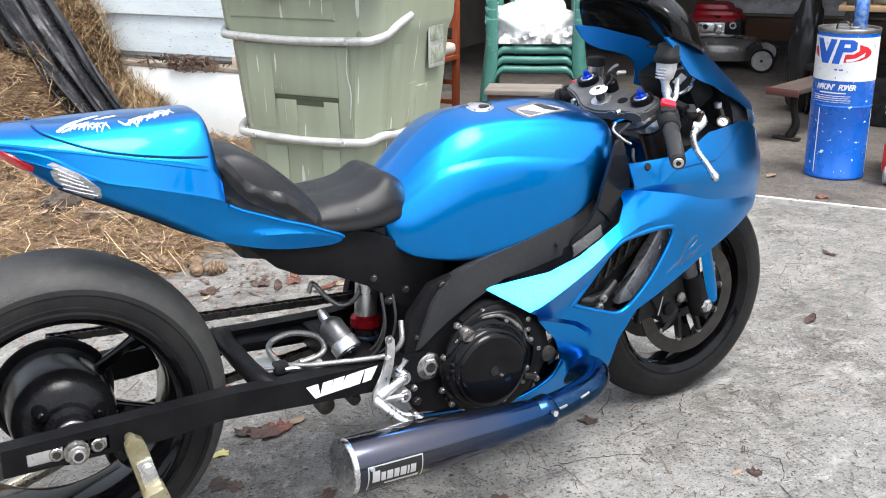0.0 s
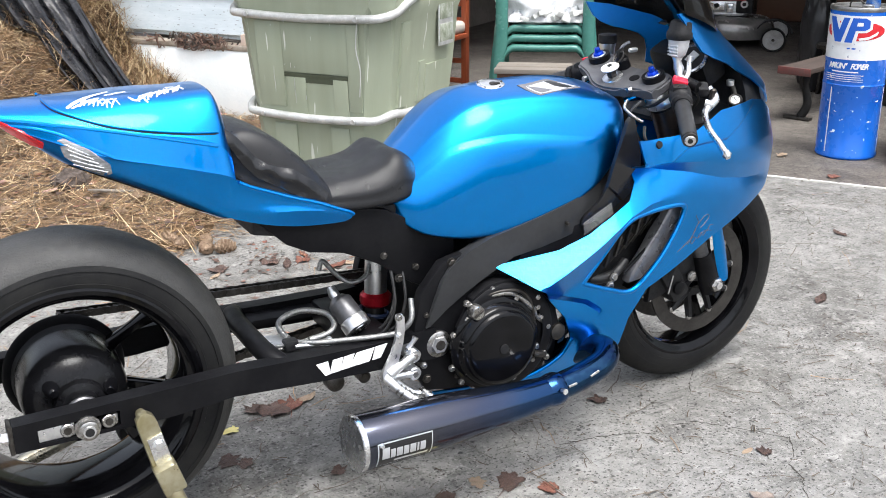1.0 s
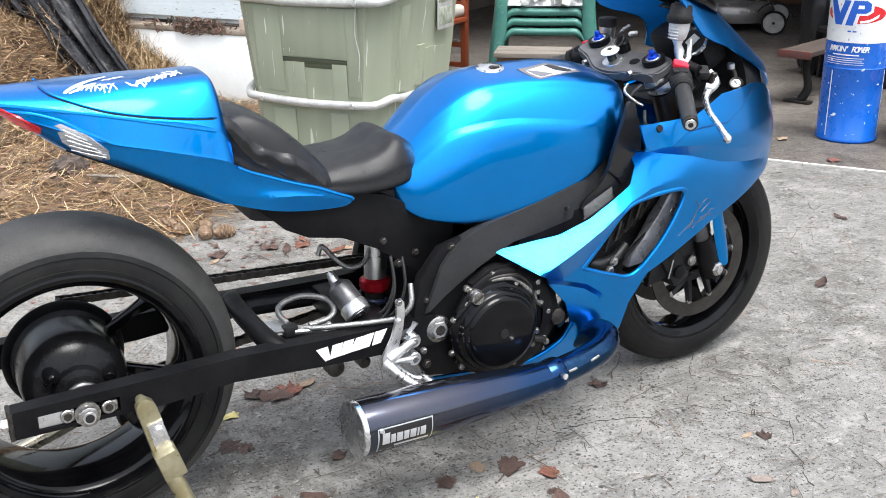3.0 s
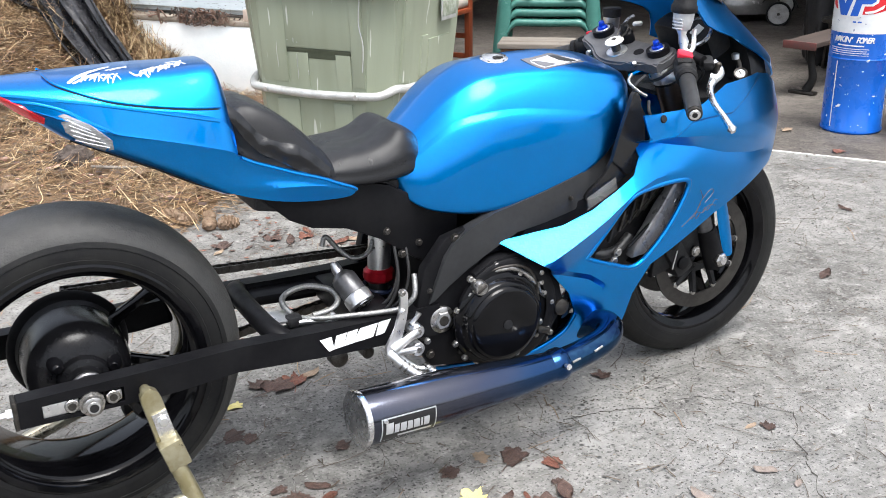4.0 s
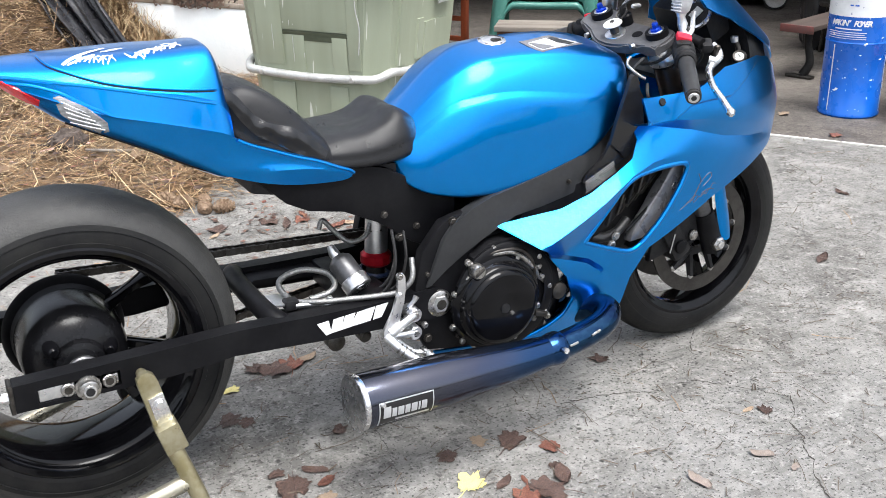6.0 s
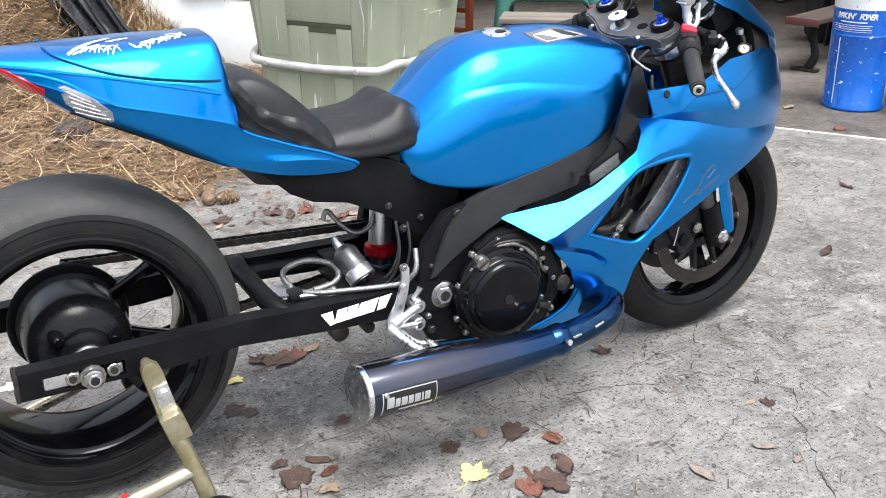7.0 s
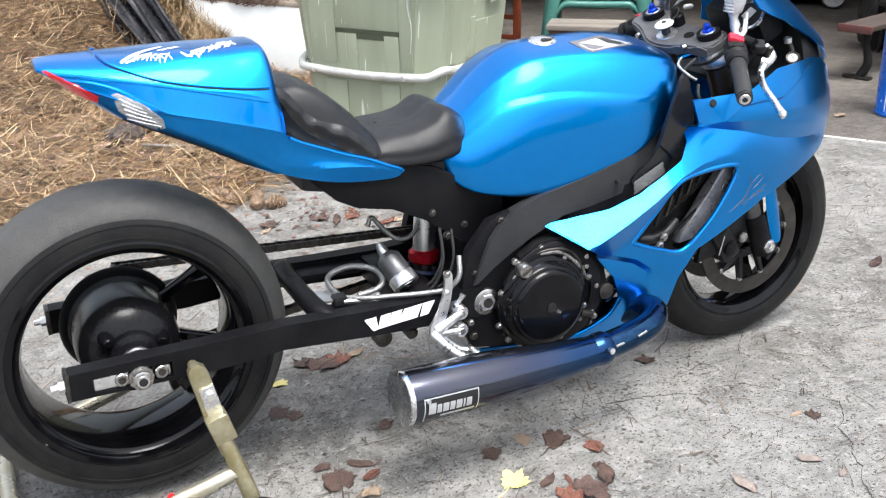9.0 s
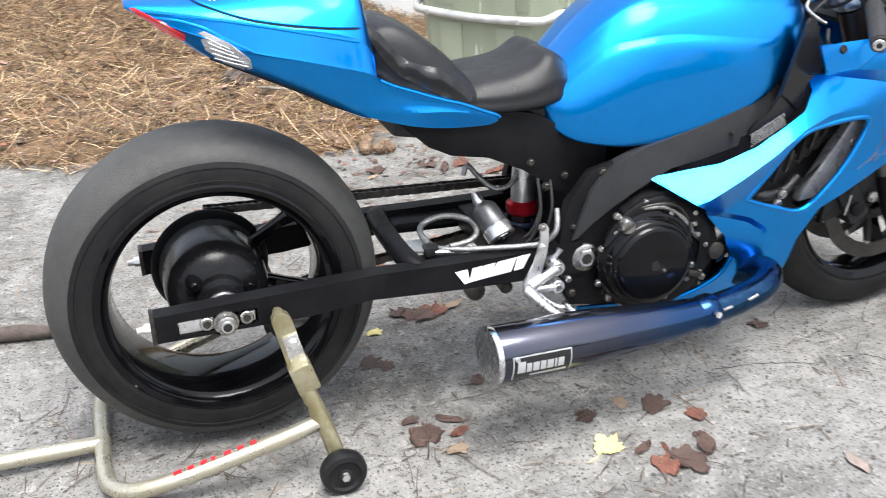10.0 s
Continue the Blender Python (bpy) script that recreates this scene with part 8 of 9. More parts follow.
for u, v, r in ((0.34, -0.27, 0.088), (0.34, 0.27, 0.088), (-0.34, -0.27, 0.095), (-0.34, 0.27, 0.095)):
    wh = group_part("wheel", mower, "black tyred wheel with grey plastic disc")
    part("tyre", revolve([(v - 0.022, r - 0.014), (v - 0.024, r - 0.005), (v - 0.014, r), (v + 0.014, r), (v + 0.024, r - 0.005), (v + 0.022, r - 0.014)], (u, 0, r), "y", 32, closed=True), RUBBER, wh)
    part("disc", revolve([(v - 0.018, r - 0.012), (v - 0.023, r - 0.018), (v - 0.012, r - 0.045), (v - 0.014, 0.025), (v - 0.022, 0.022), (v - 0.022, 0.0)], (u, 0, r), "y", 32), WHEEL_GREY, wh)
    part("wheel_nut", tube([(u, v - 0.02, r), (u, v - 0.028, r)], 0.012, 6), DARK_STEEL, wh, smooth=20)
part("wheel_arch", loft([[(0.34 + 0.14 * math.cos(a), v, 0.10 + 0.14 * math.sin(a)) for v in (-0.30, -0.22)] + [(0.34 + 0.13 * math.cos(a), v, 0.10 + 0.13 * math.sin(a)) for v in (-0.22, -0.30)] for a in np.linspace(0.3, 2.6, 14)]), PLASTIC, mower)
for s in (-1, 1):
    part("handlebar", tube([(-0.30, s * 0.2, 0.2), (-0.75, s * 0.2, 0.7), (-0.95, s * 0.2, 0.95)], 0.012, 10), PLASTIC, mower)
part("handle_cross", tube([(-0.95, -0.2, 0.95), (-0.95, 0.2, 0.95)], 0.012, 10), PLASTIC, mower)

# ---- brown panel with clutter over it, at the back of the garage ----
cab = thing("low_cabinet", "low brown wooden cabinet behind the mower", "cabinet", m=HOUSE @ Matrix.Translation((0.35, 9.4, 0.004)))
part("carcass", box((0, 0.3, 0.135), (1.5, 0.55, 0.25), None, 0.006), BROWN_PANEL, cab)
part("top", box((0, 0.28, 0.272), (1.56, 0.62, 0.025), None, 0.006), DARK_WALL, cab)
for u in (-0.5, 0.0, 0.5):
    part("door", box((u, 0.015, 0.135), (0.47, 0.02, 0.22), None, 0.004), BROWN_PANEL, cab)
def silver_sheet():
    verts, faces = [], []
    for i in range(61):
        for j in range(21):
            u, v = -0.75 + 1.45 * i / 60, 0.02 + 0.5 * j / 20
            edge = min(1.0, i / 6, (60 - i) / 6, j / 3, (20 - j) / 3)
            z = 0.290 + edge * (0.03 + 0.45 * v * sample(((-0.75, 0.5), (-0.45, 1.0), (0.1, 0.7), (0.7, 0.15)), u) + 0.06 * abs(noise.noise((u * 7, v * 7, 2))) + 0.05 * abs(noise.noise((u * 19, v * 19, 5))))
            verts.append((u, v, z))
    for i in range(60):
        for j in range(20):
            faces.append((i * 21 + j, (i + 1) * 21 + j, (i + 1) * 21 + j + 1, i * 21 + j + 1))
    me = bpy.data.meshes.new("silver_sheet")
    me.from_pydata(verts, [], faces)
    me.materials.append(SILVER_SHEET)
    return me


foil = tagged(new("silver_sheet", silver_sheet()), "crumpled silvery sheet spread over the low brown cabinet", "sheet")
foil.matrix_world = HOUSE @ Matrix.Translation((0.35 - 0.45, 9.38, 0.004))
foil.modifiers.new("thickness", "SOLIDIFY").thickness = 0.003
for k, (u, w, d, h, mt) in enumerate(((-0.55, 0.30, 0.22, 0.10, TIN), (-0.2, 0.24, 0.2, 0.07, DRUM_WHITE), (0.12, 0.3, 0.24, 0.06, PALE_BOARD), (0.45, 0.22, 0.2, 0.12, TIN))):
    o = finish("storage_box", box((0, 0, h / 2), (w, d, h), None, 0.012), mt, None, "", 30)
    o.matrix_world = HOUSE @ Matrix.Translation((0.35 + u, 9.90, 0.290)) @ Matrix.Rotation(0.2 * k - 0.3, 4, "Z")
    tagged(o, "dull storage box on the low brown cabinet", "box", "cabinet boxes")
# ---- bench with red edge ----
bench = thing("low_bench", "low worn bench with red painted edge beside the drum", "bench", m=HOUSE @ Matrix.Translation((0.69, 4.78, 0.004)) @ Matrix.Rotation(-0.30, 4, "Z") @ Matrix.Diagonal((0.92, 1, 0.78, 1)))
part("top", box((0.0, 0.32, 0.375), (0.20, 0.80, 0.035), None, 0.004), WORN_TOP, bench)
part("edge", box((0.0, -0.085, 0.37), (0.21, 0.014, 0.055), None, 0.004), BENCH_RED, bench, "red painted front edge")
for v in (0.02, 0.62):
    part("leg", tube([(0.03, v, 0.36), (0.03, v, 0.25), (0.05, v + 0.01, 0.12), (0.02, v, 0.03)], [0.028, 0.022, 0.026, 0.030], 12, smooth_steps=16), RUBBER, bench)
    part("foot", box((0.0, v, 0.012), (0.17, 0.05, 0.024), None, 0.006), DARK_STEEL, bench)

# ---- black sack and loose parts behind the bench ----
sack = bmesh.new()
bmesh.ops.create_icosphere(sack, subdivisions=4, radius=1.0)
for v in sack.verts:
    q = 1 + 0.30 * abs(noise.noise(v.co * 2.6)) + 0.16 * abs(noise.noise(v.co * 6.5))
    v.co = Vector((v.co.x * 0.085 * q * (1.15 - 0.25 * v.co.z), v.co.y * 0.12 * q, 0.36 + v.co.z * 0.40 * q))
    v.co.z = max(v.co.z, 0.0)
ob = finish("black_sack", sack, SACK, None, "", 60)
ob.matrix_world = HOUSE @ Matrix.Translation((0.64, 5.78, 0.004))
tagged(ob, "tall slumped black plastic sack on the garage floor", "sack")
random.seed(5)
for k in range(7):
    r = random.uniform(0.016, 0.030)
    o = finish("metal_part", tube([(0, 0, 0), (0, 0, r * 0.5), (0, 0, r * 1.4), (0, 0, r * 2.2)], [r, r * 1.1, r * 0.7, r * 0.4], 14), TIN if k % 2 else DARK_STEEL, None, "", 40)
    o.matrix_world = HOUSE @ Matrix.Translation((0.765 + random.uniform(-0.02, 0.05), 5.52 + 0.02 * k, 0.334 + 0.0)) @ Matrix.Rotation(random.uniform(-0.2, 0.2), 4, "X")
    tagged(o, "small greasy metal part on a low stool", "metal part", "loose metal parts")
stool = thing("low_stool", "low dark metal stool in the garage", "stool", m=HOUSE @ Matrix.Translation((0.78, 5.58, 0.004)))
part("top", tube([(0, 0, 0.305), (0, 0, 0.31), (0, 0, 0.325), (0, 0, 0.33)], [0.115, 0.12, 0.12, 0.115], 28), DARK_STEEL, stool)
for k in range(3):
    a = radians(120 * k + 20)
    part("leg", tube([(0.09 * math.cos(a), 0.09 * math.sin(a), 0.31), (0.12 * math.cos(a), 0.12 * math.sin(a), 0.0)], 0.011, 10), DARK_STEEL, stool)

# ---- shelving post and clutter beside the drum ----
rack = thing("steel_rack", "dark steel rack full of clutter behind the drum", "rack", m=HOUSE @ Matrix.Translation((1.20, 5.3, 0.004)))
for u, v in ((-0.28, 0.0), (0.9, 0.0), (-0.28, 0.5), (0.9, 0.5)):
    part("post", box((u, v, 0.9), (0.045, 0.045, 1.8), None, 0.004), DARK_STEEL, rack)
for z in (0.71, 1.15, 1.7):
    part("shelf", box((0.31, 0.25, z), (1.3, 0.6, 0.03), None, 0.004), PINE, rack)
for k, (u, v, z, w, d, h, mt) in enumerate(((-0.05, 0.2, 0.726, 0.22, 0.2, 0.14, TIN), (0.25, 0.15, 0.726, 0.2, 0.2, 0.2, DARK_STEEL), (0.6, 0.2, 0.726, 0.3, 0.25, 0.16, PLASTIC), (-0.1, 0.25, 0.0, 0.25, 0.3, 0.3, PLASTIC), (0.35, 0.25, 0.0, 0.35, 0.3, 0.4, DARK_STEEL))):
    o = finish("tool_box", box((0, 0, h / 2), (w, d, h), None, 0.015), mt, None, "", 30)
    o.matrix_world = HOUSE @ Matrix.Translation((1.2 + u, 5.3 + v, 0.004 + z)) @ Matrix.Rotation(0.15 * (k % 3 - 1), 4, "Z")
    tagged(o, "dark tool box standing in the clutter", "tool box", "rack boxes")

# ---- fuel drum ----
drum = thing("fuel_drum", "blue and white metal fuel drum on the garage floor", "drum", m=HOUSE @ Matrix.Translation((1.035, 4.06, 0.004)) @ Matrix.Rotation(radians(-15), 4, "Z") @ Matrix.Diagonal((0.9, 0.9, 0.968, 1)))
R = 0.158
part("lower_wall", revolve([(0.0, 0.0), (0.0, R - 0.004), (0.008, R + 0.003), (0.02, R + 0.003), (0.024, R), (0.365, R), (0.372, R + 0.003), (0.378, R)], (0, 0, 0), "z", 56), DRUM_BLUE, drum, "plain blue lower wall")
part("print_band", revolve([(0.378, R), (0.50, R), (0.502, R + 0.0005), (0.502, R - 0.01)], (0, 0, 0), "z", 56), DRUM_BLUE, drum)
part("white_band", revolve([(0.500, R - 0.01), (0.500, R + 0.0012), (0.712, R + 0.0012), (0.712, R - 0.01)], (0, 0, 0), "z", 56), DRUM_WHITE, drum, "white printed band")
part("top_band", revolve([(0.711, R - 0.01), (0.711, R + 0.001), (0.731, R + 0.001), (0.731, R - 0.01)], (0, 0, 0), "z", 56), DRUM_BLUE, drum)
part("rim", revolve([(0.730, R - 0.01), (0.730, R + 0.002), (0.735, R + 0.004), (0.747, R + 0.004), (0.751, R + 0.001), (0.749, R - 0.006), (0.738, R - 0.008)], (0, 0, 0), "z", 56), TIN, drum, "dull tinplate rim")
part("lid", revolve([(0.738, R - 0.006), (0.738, 0.06), (0.739, 0.0)], (0, 0, 0), "z", 48), TIN, drum, "dull tinplate lid")
part("bung", tube([(0.05, -0.06, 0.738), (0.05, -0.06, 0.756), (0.05, -0.06, 0.76)], [0.03, 0.03, 0.024], 18), TIN, drum)
part("bail", tube([(-0.06, -0.02, 0.74), (-0.05, -0.03, 0.77), (0.0, -0.04, 0.775), (0.03, -0.03, 0.74)], 0.005, 8, smooth_steps=16), DARK_STEEL, drum)


def drum_patch(pts, lift, material, name, label="", parent=None):
    """A print on the drum: outline in degrees round it (0 faces the driveway) and height."""
    b = skin([(a * R * math.pi / 180, z) for a, z in pts], None, 0.012, thick=0.0008, inward=(0, 1, 0), warp=lambda x, z: ((R + lift) * math.sin(x / R), -(R + lift) * math.cos(x / R), z))
    return part(name, b, material, parent or drum, label, smooth=50)


def ellipse(a, z, ra, rz, n=22):
    return [(a + ra * math.cos(t), z + rz * math.sin(t)) for t in np.linspace(0, 2 * np.pi, n + 1)[:-1]]


OFF = -8
drum_patch(ellipse(OFF + 15, 0.640, 62, 0.048), 0.0022, LABEL_RED, "mark_oval", "red oval of the maker's mark")
V_MARK = [(-37, 0.702), (-22, 0.702), (-11, 0.640), (-3, 0.702), (9, 0.702), (-5, 0.584), (-19, 0.584)]
V_EDGE = [(-43, 0.711), (-18, 0.711), (-10.5, 0.672), (-6, 0.711), (14, 0.711), (-1, 0.575), (-24, 0.575)]
P_MARK = [(14, 0.702), (37, 0.702), (45, 0.690), (45, 0.656), (37, 0.643), (21, 0.642), (16, 0.584), (2, 0.584)]
P_EDGE = [(9, 0.711), (40, 0.711), (50, 0.695), (50, 0.650), (40, 0.633), (26, 0.632), (22, 0.575), (-3, 0.575)]
for mark, edge in ((V_MARK, V_EDGE), (P_MARK, P_EDGE)):
    drum_patch([(OFF + a, z) for a, z in edge], 0.0032, DRUM_WHITE, "mark_border")
    drum_patch([(OFF + a, z) for a, z in mark], 0.0042, LABEL_BLUE, "mark_shape", "blue block of the maker's mark")
drum_patch([(OFF + 22, 0.664), (OFF + 33, 0.664), (OFF + 33, 0.681), (OFF + 23, 0.681)], 0.0050, DRUM_WHITE, "mark_counter")
drum_patch([(OFF + 27, 0.606), (OFF + 45, 0.614), (OFF + 63, 0.640), (OFF + 61, 0.622), (OFF + 43, 0.600), (OFF + 29, 0.596)], 0.0032, DRUM_WHITE, "mark_flash")
drum_patch([(OFF + 8, 0.552), (OFF + 14, 0.552), (OFF + 14, 0.559), (OFF + 8, 0.559)], 0.002, LABEL_BLUE, "print_bar")
drum_patch([(OFF + 17, 0.552), (OFF + 24, 0.552), (OFF + 24, 0.559), (OFF + 17, 0.559)], 0.002, LABEL_BLUE, "print_bar")
for z, h, a0, a1 in ((0.438, 0.006, -18, 34), (0.424, 0.003, -34, 44), (0.414, 0.003, -34, 40), (0.404, 0.003, -30, 44), (0.394, 0.002, -34, 44)):
    drum_patch([(OFF + a0, z), (OFF + a1, z), (OFF + a1, z + h), (OFF + a0, z + h)], 0.002, DRUM_WHITE, "print_bar")
for k, ch in enumerate("MAKIN' POWER"):
    if ch == " ":
        continue
    a = radians(OFF - 22 + k * 6.3)
    m = basis(((R + 0.0012) * math.sin(a), -(R + 0.0012) * math.cos(a), 0.468), (math.cos(a), math.sin(a), 0), (0, 0, 1))
    text_mesh(ch, 0.038, m, DRUM_WHITE, drum, "letter", 0.25, bold=0.0012)
for a in (-15, 100):
    drum_patch([(OFF + a, 0.03), (OFF + a + 2.2, 0.03), (OFF + a + 2.2, 0.36), (OFF + a, 0.36)], 0.0016, DRUM_WHITE, "seam_scratch", "pale worn seam")
random.seed(12)
for k in range(14):
    a, z = OFF + random.gauss(40, 17), random.choice((0.30, 0.24, 0.2, 0.13, 0.06)) + random.gauss(0, 0.02)
    w, h = random.choice((random.uniform(0.4, 1.0), random.uniform(1.5, 4.5))), random.uniform(0.002, 0.005)
    if 0.03 < z < 0.35:
        drum_patch([(a - w, z), (a, z - h), (a + w, z + h * 0.3), (a + w * 0.3, z + h)], 0.0014, DRUM_WHITE, "chip")
can = thing("spray_can", "blue tin can standing on the drum lid", "can", m=HOUSE @ Matrix.Translation((1.080, 4.06, 0.7185)))
part("wall", revolve([(0.0, 0.0), (0.0, 0.03), (0.004, 0.033), (0.15, 0.033), (0.158, 0.028), (0.162, 0.015), (0.162, 0.0)], (0, 0, 0), "z", 28), CAN_BLUE, can)
part("nozzle", tube([(0, 0, 0.16), (0, 0, 0.18)], [0.008, 0.007], 12), GAUGE_WHITE, can)

# plastic bag and red toy-like frame by the drum
bag2 = finish("plastic_bag", bag_mesh(), BAG, None, "", 70)
bag2.matrix_world = HOUSE @ Matrix.Translation((1.40, 4.15, 0.36)) @ Matrix.Diagonal((0.62, 0.8, 1.05, 1))
tagged(bag2, "crumpled clear plastic bag on a red frame by the drum", "bag")
cart = thing("hand_cart", "small red metal hand cart beside the drum", "cart", m=HOUSE @ Matrix.Translation((1.40, 4.15, 0.004)))
part("bed", box((0, 0, 0.235), (0.26, 0.5, 0.05), None, 0.01), MOWER_RED, cart)
part("bumper", box((-0.02, -0.24, 0.14), (0.24, 0.03, 0.14), None, 0.01), MOWER_RED, cart)
for u in (-0.11, 0.11):
    for v in (-0.2, 0.2):
        part("wheel", revolve([(u - 0.02, 0.01), (u - 0.02, 0.055), (u - 0.012, 0.065), (u + 0.012, 0.065), (u + 0.02, 0.055), (u + 0.02, 0.01)], (0, v, 0.065), "x", 24), WHEEL_GREY, cart)


# ---- fallen leaves ----
def leaf_mesh(kind, seed, curl):
    """A lobed leaf about one unit across, curled, with a raised midrib and stalk."""
    rnd = random.Random(seed)
    pts = []
    lobes = {"maple": 5, "oval": 1, "oak": 7}[kind]
    n = 44
    for k in range(n):
        a = 2 * math.pi * k / n
        if kind == "oval":
            r = 0.5 * (0.55 + 0.45 * abs(math.cos(a / 2 + 0.0)))
            x, y = 0.5 * math.cos(a), 0.27 * math.sin(a)
        else:
            r = 0.27 + 0.20 * abs(math.cos(a * lobes / 2 + 0.6 * math.sin(a * 2 + seed))) ** 1.2 * (0.7 + 0.3 * math.cos(a + seed)) + 0.05 * math.sin(2 * a + seed) + rnd.uniform(-0.055, 0.055)
            x, y = r * math.cos(a), r * math.sin(a)
        pts.append((x * rnd.uniform(0.93, 1.07), y * (0.82 + 0.05 * (seed % 4)) * rnd.uniform(0.93, 1.07)))
    ph = rnd.uniform(0, 6)

    def z(x, y):
        d = math.hypot(x, y)
        return curl * (0.55 * d * d * (1 + math.sin(3 * math.atan2(y, x) + ph)) + 0.10 * math.sin(9 * x + ph) * math.cos(8 * y) + 0.12 * abs(y))

    b = skin(pts, None, 0.09, thick=0.012, inward=(0, 0, -1), warp=lambda x, y: (x, y, z(x, y)))
    tube([(-0.75, 0.03, 0.02), (-0.5, 0.0, z(-0.45, 0) + 0.01), (0.0, 0, z(0, 0) + 0.012), (0.45, 0.0, z(0.45, 0) + 0.012)], [0.012, 0.014, 0.012, 0.004], 5, b)
    low = min(v.co.z for v in b.verts)
    for v in b.verts:
        v.co.z -= low
    return b


leaf_bank = {}


def leaf(x, y, size, material, kind, seed, curl, turn, label, z=0.001):
    key = (kind, seed % 5, round(curl, 1), material.name)
    if key not in leaf_bank:
        b = leaf_mesh(kind, seed % 5 + 3, curl)
        me = bpy.data.meshes.new("leaf")
        b.to_mesh(me)
        b.free()
        me.materials.append(material)
        me.polygons.foreach_set("use_smooth", [True] * len(me.polygons))
        leaf_bank[key] = me
    ob = new("leaf", leaf_bank[key])
    ob.matrix_world = Matrix.Translation((x, y, z)) @ Matrix.Rotation(radians(turn), 4, "Z") @ Matrix.Diagonal((size * 0.72, size * 0.66, size * 0.36, 1))
    return tagged(ob, label, "leaf", "fallen leaves")


